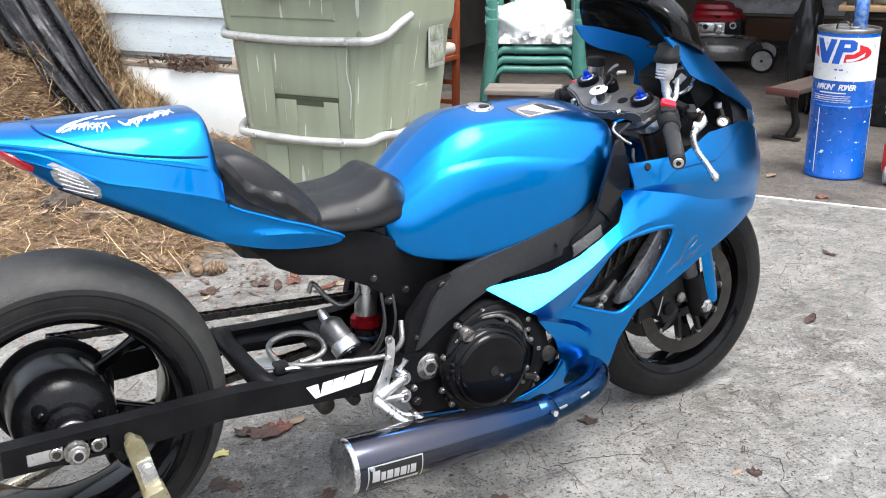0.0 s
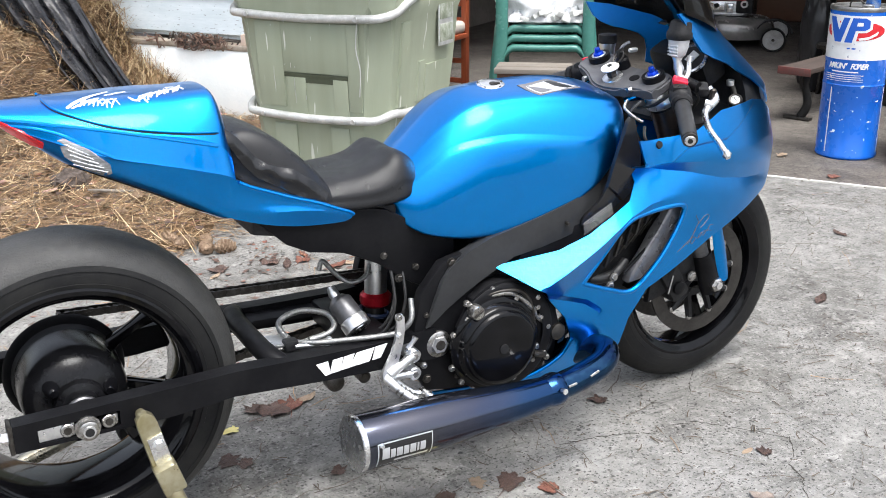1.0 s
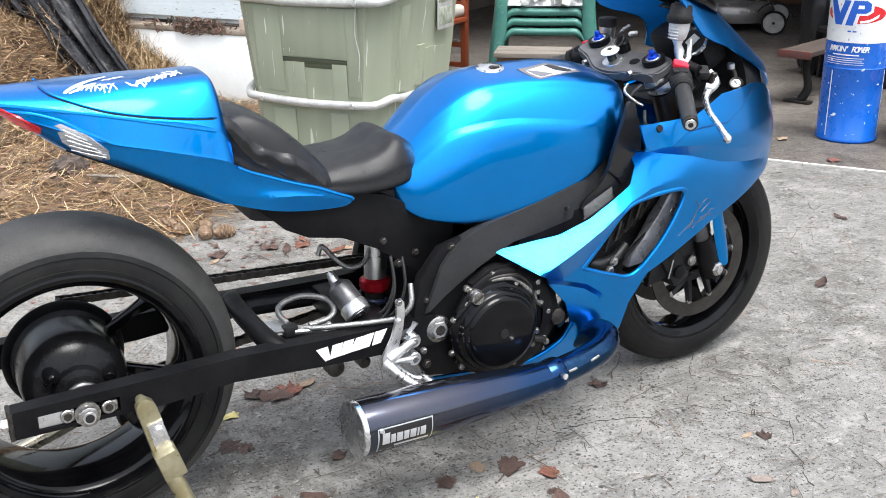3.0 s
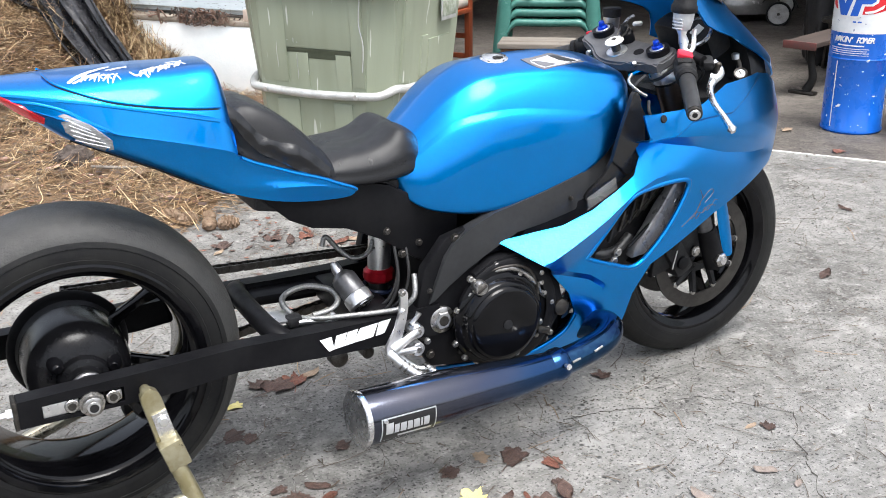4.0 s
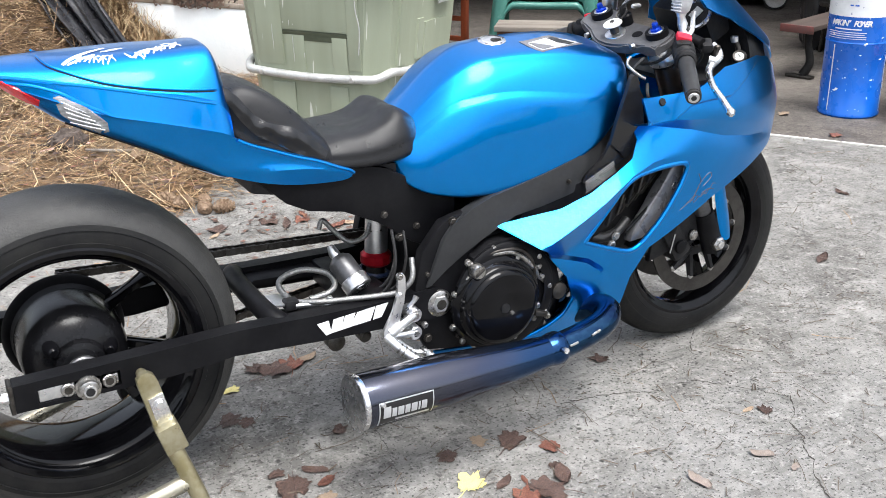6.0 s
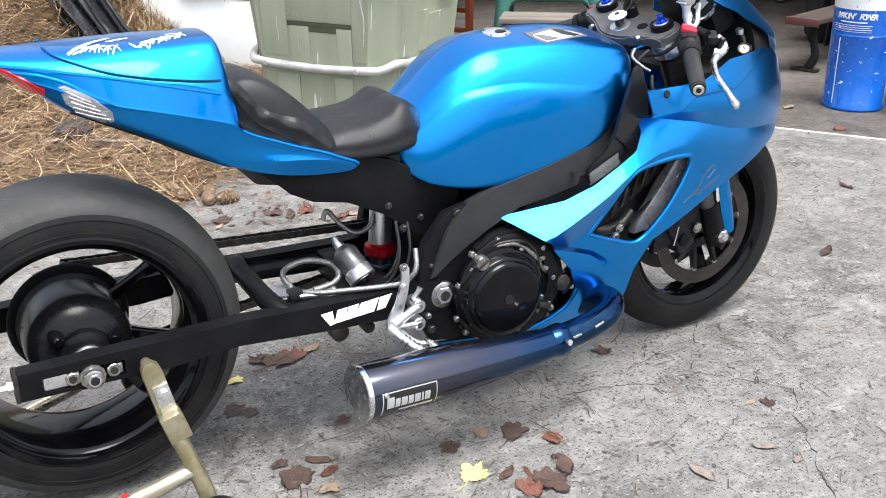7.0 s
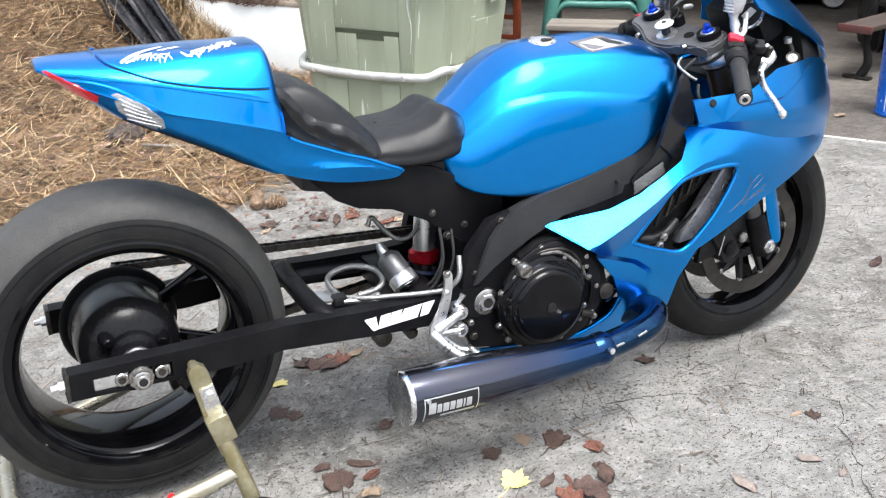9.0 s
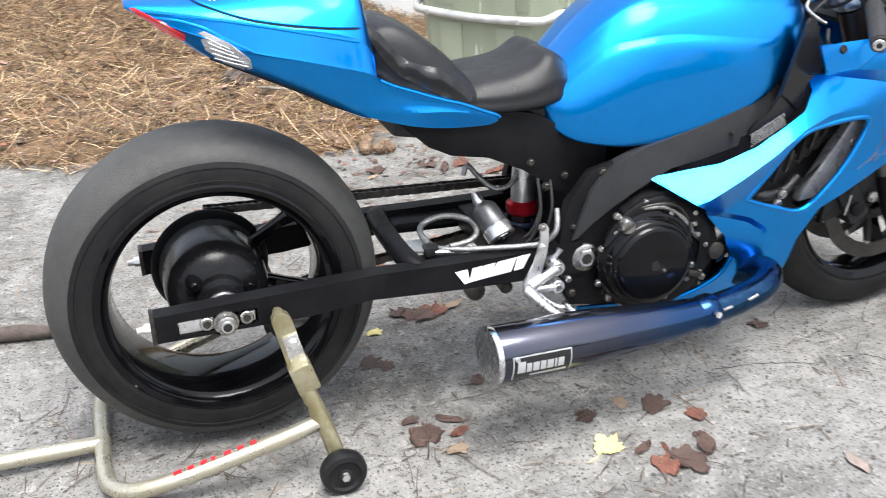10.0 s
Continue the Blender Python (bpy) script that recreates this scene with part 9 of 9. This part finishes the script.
BR, RU, YE, TA, PI = "curled dark brown leaf on the concrete", "russet fallen leaf on the concrete", "bright yellow maple leaf on the concrete", "dry tan leaf on the concrete", "pale pink leaf on the needle litter"
for args in (
    (0.515, 0.305, 0.17, LEAF_BROWN, "maple", 1, 0.8, 20, BR), (0.555, 0.315, 0.13, LEAF_RED, "maple", 2, 1.0, 70, RU), (0.60, 0.33, 0.09, LEAF_TAN, "oval", 2, 0.9, 20, TA), (0.47, 0.335, 0.11, LEAF_BROWN, "maple", 3, 0.8, 140, BR),
    (0.533, -0.042, 0.075, LEAF_BROWN, "maple", 3, 0.9, 10, BR), (0.855, -0.270, 0.135, LEAF_BROWN, "maple", 4, 0.5, 40, BR), (0.922, -0.330, 0.10, LEAF_RED, "maple", 1, 0.4, 100, RU),
    (0.70, -0.255, 0.10, LEAF_BROWN, "maple", 2, 0.3, 200, "flat brown leaf stain on the concrete"), (0.79, -0.235, 0.08, LEAF_TAN, "maple", 0, 0.3, 120, TA),
    (1.268, -0.050, 0.085, LEAF_BROWN, "maple", 0, 0.8, 0, BR), (1.455, -0.452, 0.075, LEAF_BROWN, "maple", 2, 0.7, 60, BR), (1.42, -0.43, 0.05, LEAF_TAN, "oval", 1, 0.5, 10, TA), (2.311, 0.163, 0.10, LEAF_BROWN, "oval", 3, 1.0, 30, BR), (2.9, 0.606, 0.09, LEAF_BROWN, "oval", 1, 0.8, 90, BR),
    (0.365, -0.20, 0.165, LEAF_BROWN, "maple", 1, 0.35, 75, BR), (0.345, -0.14, 0.07, LEAF_BROWN, "maple", 4, 0.6, 10, BR), (0.425, -0.165, 0.08, LEAF_BROWN, "oval", 3, 0.7, 150, BR), (0.43, -0.215, 0.07, LEAF_RED, "oval", 0, 0.5, 210, RU), (0.405, -0.275, 0.085, LEAF_TAN, "maple", 4, 1.1, 0, "curled tan leaf on the concrete"),
    (0.695, -0.372, 0.135, LEAF_YELLOW, "maple", 2, 0.5, 35, YE), (0.77, -0.475, 0.12, LEAF_RED, "maple", 3, 0.6, 60, RU), (0.82, -0.47, 0.15, LEAF_BROWN, "maple", 0, 0.6, 140, BR), (0.755, -0.405, 0.07, LEAF_BROWN, "oval", 2, 0.9, 30, BR), (0.88, -0.44, 0.10, LEAF_BROWN, "oval", 4, 1.0, 60, BR), (0.89, -0.405, 0.06, LEAF_BROWN, "maple", 1, 0.8, 10, BR), (0.80, -0.415, 0.04, LEAF_RED, "oval", 1, 0.5, 80, RU),
    (1.118, -0.602, 0.085, LEAF_GREY, "oval", 2, 1.2, 100, TA), (1.309, -0.588, 0.075, LEAF_GREY, "oval", 3, 1.0, 150, TA), (1.335, -0.66, 0.045, LEAF_GREY, "oval", 0, 0.8, 30, TA),
    (0.375, 0.262, 0.075, LEAF_YELLOW, "maple", 4, 0.8, 10, "small yellow leaf on the concrete"), (0.325, 0.125, 0.11, LEAF_BROWN, "maple", 3, 0.2, 20, "dark leaf stain on the concrete"), (0.36, 0.10, 0.08, LEAF_BROWN, "maple", 0, 0.2, 100, "dark leaf stain on the concrete"),
    (0.878, 1.372, 0.13, LEAF_BROWN, "maple", 1, 1.1, 10, BR), (0.92, 1.33, 0.10, LEAF_BROWN, "oval", 2, 1.1, 70, BR), (0.985, 1.345, 0.12, LEAF_RED, "maple", 2, 1.0, 40, RU), (1.01, 1.40, 0.07, LEAF_RED, "oval", 2, 1.0, 100, RU), (1.07, 1.23, 0.11, LEAF_RED, "oval", 1, 1.0, 20, RU), (1.12, 1.24, 0.09, LEAF_TAN, "maple", 2, 0.9, 140, TA),
    (0.685, 1.39, 0.13, LEAF_BROWN, "maple", 3, 0.9, 0, BR), (0.66, 1.34, 0.07, LEAF_TAN, "oval", 3, 0.7, 40, TA), (0.845, 0.83, 0.10, LEAF_RED, "maple", 0, 0.3, 10, RU), (0.50, 0.62, 0.08, LEAF_RED, "maple", 3, 0.3, 80, RU), (0.97, 0.87, 0.07, LEAF_TAN, "oval", 0, 0.5, 120, TA),
    (3.52, 1.19, 0.13, LEAF_RED, "maple", 1, 0.8, 30, "russet leaf on the garage floor", 0.006), (3.61, 1.60, 0.11, LEAF_TAN, "maple", 0, 0.9, 60, "pale scrap leaf on the garage floor", 0.006), (0.83, 1.95, 0.10, LEAF_RED, "maple", 2, 0.7, 50, RU), (0.90, 1.98, 0.08, LEAF_TAN, "oval", 1, 0.8, 20, TA), (0.80, 2.02, 0.09, LEAF_YELLOW, "oval", 0, 0.6, 70, "yellowed leaf at the edge of the needles"),
):
    leaf(*args)
random.seed(21)
inv = HOUSE.inverted()


def on_litter(x, y):
    p = inv @ Vector((x, y, 0))
    return max(0.0, litter_z(p.x, p.y)), in_litter(p.x, p.y)


for k in range(200):
    u, v = random.uniform(-4.2, -1.05), random.uniform(0.75, 3.2)
    if in_litter(u, v) < 0.05:
        continue
    p = hpos(u, v)
    mt, lb = random.choice(((LEAF_BROWN, "brown leaf in the needle litter"), (LEAF_TAN, "tan leaf in the needle litter"), (LEAF_TAN, "tan leaf in the needle litter"), (LEAF_RED, "russet leaf in the needle litter"), (LEAF_PINK, "pale leaf in the needle litter")))
    leaf(p.x, p.y, random.uniform(0.04, 0.11), mt, random.choice(("oval", "maple", "oval")), random.randrange(5), random.choice((0.5, 0.9)), random.uniform(0, 360), lb, litter_z(u, v) + 0.006)
leaf(0.315, 2.66, 0.12, LEAF_PINK, "oval", 1, 0.4, 30, PI, on_litter(0.315, 2.66)[0] + 0.012)
bark = finish("bark_lump", bag_mesh(), BARK, None, "", 30)
bark.matrix_world = Matrix.Translation((0.42, 2.72, on_litter(0.42, 2.72)[0] + 0.02)) @ Matrix.Diagonal((0.34, 0.30, 0.42, 1))
tagged(bark, "dark lump of rotten bark in the needle litter", "bark")


# ---- pine cones ----
def cone_mesh(seed):
    rnd = random.Random(seed)
    bm = tube([(-0.045, 0, 0), (-0.03, 0, 0), (0.0, 0, 0), (0.03, 0, 0), (0.048, 0, 0)], [0.006, 0.014, 0.016, 0.011, 0.003], 8)
    for k in range(62):
        f = k / 61
        a = k * 2.39996
        r = 0.010 + 0.021 * math.sin(math.pi * (0.12 + 0.80 * f)) ** 0.8
        x = -0.042 + 0.088 * f
        c, s = math.cos(a), math.sin(a)
        w = 0.0075 + 0.002 * rnd.random()
        tip = r * rnd.uniform(1.0, 1.18)
        q = []
        for dx, rr, ww in ((0.0, r * 0.4, w * 0.5), (-0.006, tip * 0.85, w), (-0.010, tip, w * 0.75), (-0.004, tip * 0.95, w * 0.6)):
            for side in (-1, 1):
                q.append(bm.verts.new((x - dx * 0.6, rr * c - side * ww * s, rr * s + side * ww * c)))
        for i in range(3):
            bm.faces.new((q[2 * i], q[2 * i + 1], q[2 * i + 3], q[2 * i + 2]))
    return bm


cone_meshes = []
for k in range(3):
    me = bpy.data.meshes.new("pine_cone")
    b = cone_mesh(k)
    b.to_mesh(me)
    b.free()
    me.materials.append(CONE)
    cone_meshes.append(me)
for k, (x, y, s, t) in enumerate(((0.765, 1.575, 1.15, 20), (0.705, 1.60, 1.1, 75), (0.60, 1.74, 1.2, 130), (0.645, 1.69, 1.15, 30), (0.50, 2.12, 1.15, 160), (0.735, 1.70, 0.9, 100), (0.45, 1.95, 1.0, 10), (0.10, 2.35, 1.1, 60), (-0.3, 2.2, 1.0, 20), (0.62, 2.3, 1.0, 80), (0.0, 2.9, 1.2, 40))):
    z, d = on_litter(x, y)
    ob = new("pine_cone", cone_meshes[k % 3])
    ob.matrix_world = Matrix.Translation((x, y, z + 0.020 * s)) @ Matrix.Rotation(radians(t), 4, "Z") @ Matrix.Rotation(0.2, 4, "Y") @ Matrix.Diagonal((s * 0.8, s * 0.76, s * 0.76, 1))
    tagged(ob, "open brown pine cone on the ground by the litter", "pine cone", "pine cones")

# stick at the edge of the litter and pale twig
stick = finish("stick", tube([(-0.52, 0.565, 0.02), (-0.45, 0.555, 0.022), (-0.38, 0.54, 0.018)], [0.018, 0.020, 0.014], 10, smooth_steps=10), BARK)
tagged(stick, "short dark stick lying on the concrete", "stick")
zz = on_litter(0.55, 2.45)[0]
twig = finish("twig", tube([(0.46, 2.53, zz + 0.03), (0.55, 2.44, zz + 0.035), (0.68, 2.38, zz + 0.03)], [0.006, 0.008, 0.005], 8, smooth_steps=10), PALE_BOARD)
tagged(twig, "pale broken twig in the needle litter", "twig")

# debris and brick on the foundation's ledge
brick = finish("brick", box((-2.10, 3.475, 0.466), (0.14, 0.09, 0.065), None, 0.006), BRICK)
brick.matrix_world = HOUSE
tagged(brick, "loose pale brick on the foundation ledge", "brick")
VINE = mat("dead_vine_bark", (0.13, 0.075, 0.055), 0.9, second=(0.20, 0.13, 0.10), scale=40)
vine = thing("dead_vine", "tangled dead brown vine on the foundation ledge", "vine", m=HOUSE)
random.seed(8)
for k in range(90):
    u = random.gauss(-2.46, 0.07) if k < 60 else random.uniform(-2.85, -2.2)
    pts = [(u + random.uniform(-0.05, 0.05), 3.43 + random.uniform(-0.03, 0.03), 0.46 + random.uniform(-0.07, 0.03)) for _ in range(4)]
    part("vine_stem", tube(pts, random.uniform(0.0015, 0.0045), 5, smooth_steps=10), VINE if k % 3 else BARK, vine)


# ---- needles ----
def needle_mesh(name, count, place, material, width=0.0008, length=(0.07, 0.15)):
    rng = np.random.default_rng(len(name) * 7 + count)
    verts, faces = [], []
    while len(verts) < count * 6:
        spot = place(rng)
        if spot is None:
            continue
        x, y, z, tilt = spot
        a = rng.uniform(0, 2 * np.pi)
        ln = rng.uniform(*length)
        bend = rng.normal(0, 0.25)
        d = np.array([math.cos(a), math.sin(a), 0.0])
        side = np.array([-d[1], d[0], 0.0])
        rise = rng.normal(0, tilt)
        c = np.array([x, y, z])
        w = width * rng.uniform(0.7, 1.4)
        for s in (-0.5, 0.0, 0.5):
            q = c + d * ln * s + side * bend * ln * (s * s) + np.array([0, 0, 0.004 + abs(rise) * ln * (0.5 + s)])
            n = side * w + np.array([0, 0, w * rng.uniform(-0.6, 0.6)])
            verts += [tuple(q - n), tuple(q + n)]
        k = len(verts) - 6
        faces += [(k, k + 1, k + 3, k + 2), (k + 2, k + 3, k + 5, k + 4)]
    me = bpy.data.meshes.new(name)
    me.from_pydata(verts, [], faces)
    me.materials.append(material)
    return me


def grid_litter():
    """Heights of the litter on a fine grid, to look up quickly."""
    us, vs = np.linspace(-5.4, -0.85, 183), np.linspace(0.45, 3.45, 121)
    zz = np.array([[litter_z(u, v) for v in vs] for u in us])
    dd = np.array([[in_litter(u, v) for v in vs] for u in us])
    return us, vs, zz, dd


GU, GV, GZ, GD = grid_litter()


def litter_spot(rng):
    u, v = rng.uniform(-5.3, -0.9), rng.uniform(0.5, 3.43)
    i, j = int((u - GU[0]) / (GU[1] - GU[0])), int((v - GV[0]) / (GV[1] - GV[0]))
    if GD[i, j] < rng.uniform(-0.07, 0.05):
        return None
    # the needles lie in drifts, with bare soil between
    thick = 0.5 + 0.9 * noise.noise((u * 3.1, v * 3.1, 9.0)) + 0.55 * noise.noise((u * 9.0, v * 9.0, 3.0))
    if rng.uniform(0, 1) > thick + 0.18:
        return None
    p = hpos(u, v)
    return p.x, p.y, max(0.0, GZ[i, j]) + rng.uniform(0, 0.016), 0.22


def wall_spot(rng):
    u, v = rng.uniform(-3.75, -2.58), 3.44 - abs(rng.normal(0, 0.22))
    i, j = int((u - GU[0]) / (GU[1] - GU[0])), int((v - GV[0]) / (GV[1] - GV[0]))
    p = hpos(u, v)
    return p.x, p.y, max(0.0, GZ[i, j]) + rng.uniform(0, 0.02), 0.5


def drive_spot(rng):
    x, y = rng.uniform(-1.2, 3.4), rng.uniform(-1.2, 2.2)
    return x, y, 0.0006, 0.0


def crowd_spot(rng):
    x, y = rng.normal(0.5, 0.9), rng.normal(0.9, 0.7)
    return x, y, 0.0008, 0.0


for nm, cnt, fn, mt, wd, lab in (("needle_litter", 24000, litter_spot, NEEDLE, 0.0013, "layer of dry brown pine needles"), ("needle_litter_pale", 6500, litter_spot, NEEDLE_PALE, 0.0013, "pale straw-coloured pine needles among the litter"),
                                 ("needle_litter_dark", 11000, litter_spot, NEEDLE_DARK, 0.0012, "dark weathered needles among the litter"), ("needle_drift", 2600, wall_spot, NEEDLE_PALE, 0.0012, "straw-coloured needles drifted against the house wall"), ("needle_drift_brown", 4200, wall_spot, NEEDLE, 0.0013, "brown needles drifted against the house wall"), ("loose_needles", 900, drive_spot, NEEDLE_WET, 0.0008, "loose dark pine needles on the concrete"), ("loose_needles_brown", 320, crowd_spot, NEEDLE, 0.0008, "loose brown pine needles on the concrete"), ("needle_bits", 3200, drive_spot, NEEDLE_WET, 0.0011, "short broken dark needle bits on the concrete")):
    ob = new(nm, needle_mesh(nm, cnt, fn, mt, wd, (0.012, 0.045) if nm == "needle_bits" else (0.07, 0.15)))
    tagged(ob, lab, "pine needles", kind="stuff")


# grit and crumbs on the concrete
def crumbs(count, spot, material, name, lo, hi):
    rng = np.random.default_rng(count)
    verts, faces = [], []
    for _ in range(count):
        x, y = spot(rng)
        r = rng.uniform(lo, hi)
        k = len(verts)
        h = r * rng.uniform(0.2, 0.7)
        a = rng.uniform(0, 6.28)
        for i in range(5):
            t = a + i * 1.2566
            verts.append((x + r * rng.uniform(0.6, 1.2) * math.cos(t), y + r * rng.uniform(0.6, 1.2) * math.sin(t), 0.0003))
        verts.append((x, y, h))
        faces += [(k + i, k + (i + 1) % 5, k + 5) for i in range(5)]
    me = bpy.data.meshes.new(name)
    me.from_pydata(verts, [], faces)
    me.materials.append(material)
    return me


tagged(new("grit", crumbs(2600, lambda r: (r.uniform(-0.8, 3.2), r.uniform(-1.1, 2.0)), BARK, "grit", 0.001, 0.0035)), "dark grit and crumbs scattered on the concrete", "grit", kind="stuff")
tagged(new("grit_pale", crumbs(700, lambda r: (r.uniform(-0.8, 3.2), r.uniform(-1.1, 2.0)), PALE_BOARD, "grit_pale", 0.0012, 0.004)), "pale crumbs of leaf and stone on the concrete", "grit", kind="stuff")


def scraps(count, spot, material, name, lo, hi):
    """Small torn bits of leaf and bark, each a bent flake."""
    rng = np.random.default_rng(count + 5)
    verts, faces = [], []
    while len(faces) < count * 4:
        place = spot(rng)
        if place is None:
            continue
        x, y, z = place[:3]
        r, a = rng.uniform(lo, hi), rng.uniform(0, 6.28)
        k = len(verts)
        for i in range(4):
            t = a + i * 1.5708
            q = r * rng.uniform(0.5, 1.3)
            verts.append((x + q * math.cos(t), y + q * math.sin(t) * 0.7, z + 0.0012 + rng.uniform(0, r * 0.45)))
        verts.append((x, y, z + 0.002 + r * 0.15))
        faces += [(k + i, k + (i + 1) % 4, k + 4) for i in range(4)]
    me = bpy.data.meshes.new(name)
    me.from_pydata(verts, [], faces)
    me.materials.append(material)
    return me


def lifted_spot(rng):
    q = litter_spot(rng)
    return None if q is None else (q[0], q[1], q[2] + 0.010)


def margin_spot(rng):
    x, y = rng.normal(0.75, 0.35), rng.normal(1.35, 0.28)
    return x, y, 0.0


for nm, cnt, fn, mt, lo, hi, lab in (("leaf_scraps", 2600, lifted_spot, LEAF_BROWN, 0.006, 0.022, "torn brown leaf scraps in the needle litter"), ("pale_scraps", 700, lifted_spot, LEAF_PINK, 0.005, 0.016, "pale leaf scraps and wood chips in the needle litter"),
                                     ("russet_scraps", 1100, lifted_spot, LEAF_RED, 0.006, 0.020, "russet leaf scraps in the needle litter"), ("margin_scraps", 260, margin_spot, LEAF_BROWN, 0.004, 0.016, "brown leaf scraps on the concrete beside the litter"), ("margin_needles", 90, margin_spot, LEAF_RED, 0.005, 0.014, "russet scraps on the concrete beside the litter")):
    tagged(new(nm, scraps(cnt, fn, mt, nm, lo, hi)), lab, "leaf scraps", kind="stuff")
# broken twigs in the litter
twigs = random.Random(31)
for k in range(16):
    u, v = twigs.uniform(-3.2, -1.2), twigs.uniform(0.9, 2.9)
    if in_litter(u, v) < 0.06:
        continue
    p = hpos(u, v, litter_z(u, v) + 0.014)
    a, ln = twigs.uniform(0, 6.28), twigs.uniform(0.05, 0.16)
    d = Vector((math.cos(a), math.sin(a), 0)) * ln
    tw = finish("twig", tube([p - d, p - d * 0.3 + Vector((0.004, 0.006, 0.006)), p + d * 0.4, p + d], [0.002, 0.0035, 0.003, 0.0015], 6, smooth_steps=8), BARK if k % 2 else PALE_BOARD)
    tagged(tw, "thin broken twig in the needle litter", "twig", "twigs in the litter")


# ---- cracks in the concrete ----
def crack(pts, w, seed):
    rnd = random.Random(seed)
    dense = []
    for (x0, y0), (x1, y1) in zip(pts, pts[1:]):
        n = max(2, int(math.hypot(x1 - x0, y1 - y0) / 0.012))
        dense += [(x0 + (x1 - x0) * i / n + rnd.uniform(-0.004, 0.004), y0 + (y1 - y0) * i / n + rnd.uniform(-0.004, 0.004)) for i in range(n)]
    dense.append(pts[-1])
    b = bmesh.new()
    prev = None
    for i, (x, y) in enumerate(dense):
        f = i / len(dense)
        h = w * rnd.uniform(0.4, 1.2) * (1 - 0.6 * f)
        row = (b.verts.new((x - h, y - h * 0.6, 0.0012)), b.verts.new((x + h, y + h * 0.6, 0.0012)))
        if prev:
            b.faces.new((prev[0], prev[1], row[1], row[0]))
        prev = row
    return b


cracks = tagged(new("ground_cracks"), "dark hairline cracks across the concrete driveway", "cracks", kind="structure")
for k, (pts, w) in enumerate((([(1.605, -0.03), (1.575, -0.056), (1.525, -0.105), (1.51, -0.13)], 0.0050), ([(1.51, -0.13), (1.47, -0.16), (1.43, -0.20), (1.40, -0.24)], 0.0012), ([(1.555, -0.432), (1.50, -0.50), (1.465, -0.515), (1.444, -0.582), (1.41, -0.61), (1.389, -0.658), (1.35, -0.70), (1.294, -0.80), (1.2, -0.95)], 0.0042),
                              ([(1.05, -0.19), (1.135, -0.199), (1.20, -0.215), (1.269, -0.248), (1.33, -0.245), (1.41, -0.26), (1.475, -0.33), (1.555, -0.432)], 0.0021), ([(1.269, -0.248), (1.35, -0.21), (1.47, -0.16)], 0.0011), ([(1.9, -0.1), (2.2, 0.05), (2.6, 0.08)], 0.0012), ([(0.62, -0.02), (0.60, -0.15), (0.57, -0.30)], 0.0011), ([(0.2, 0.6), (0.5, 0.75), (0.9, 0.8)], 0.0014))):
    finish("crack", crack(pts, w, k), CRACK, cracks, "", 0)
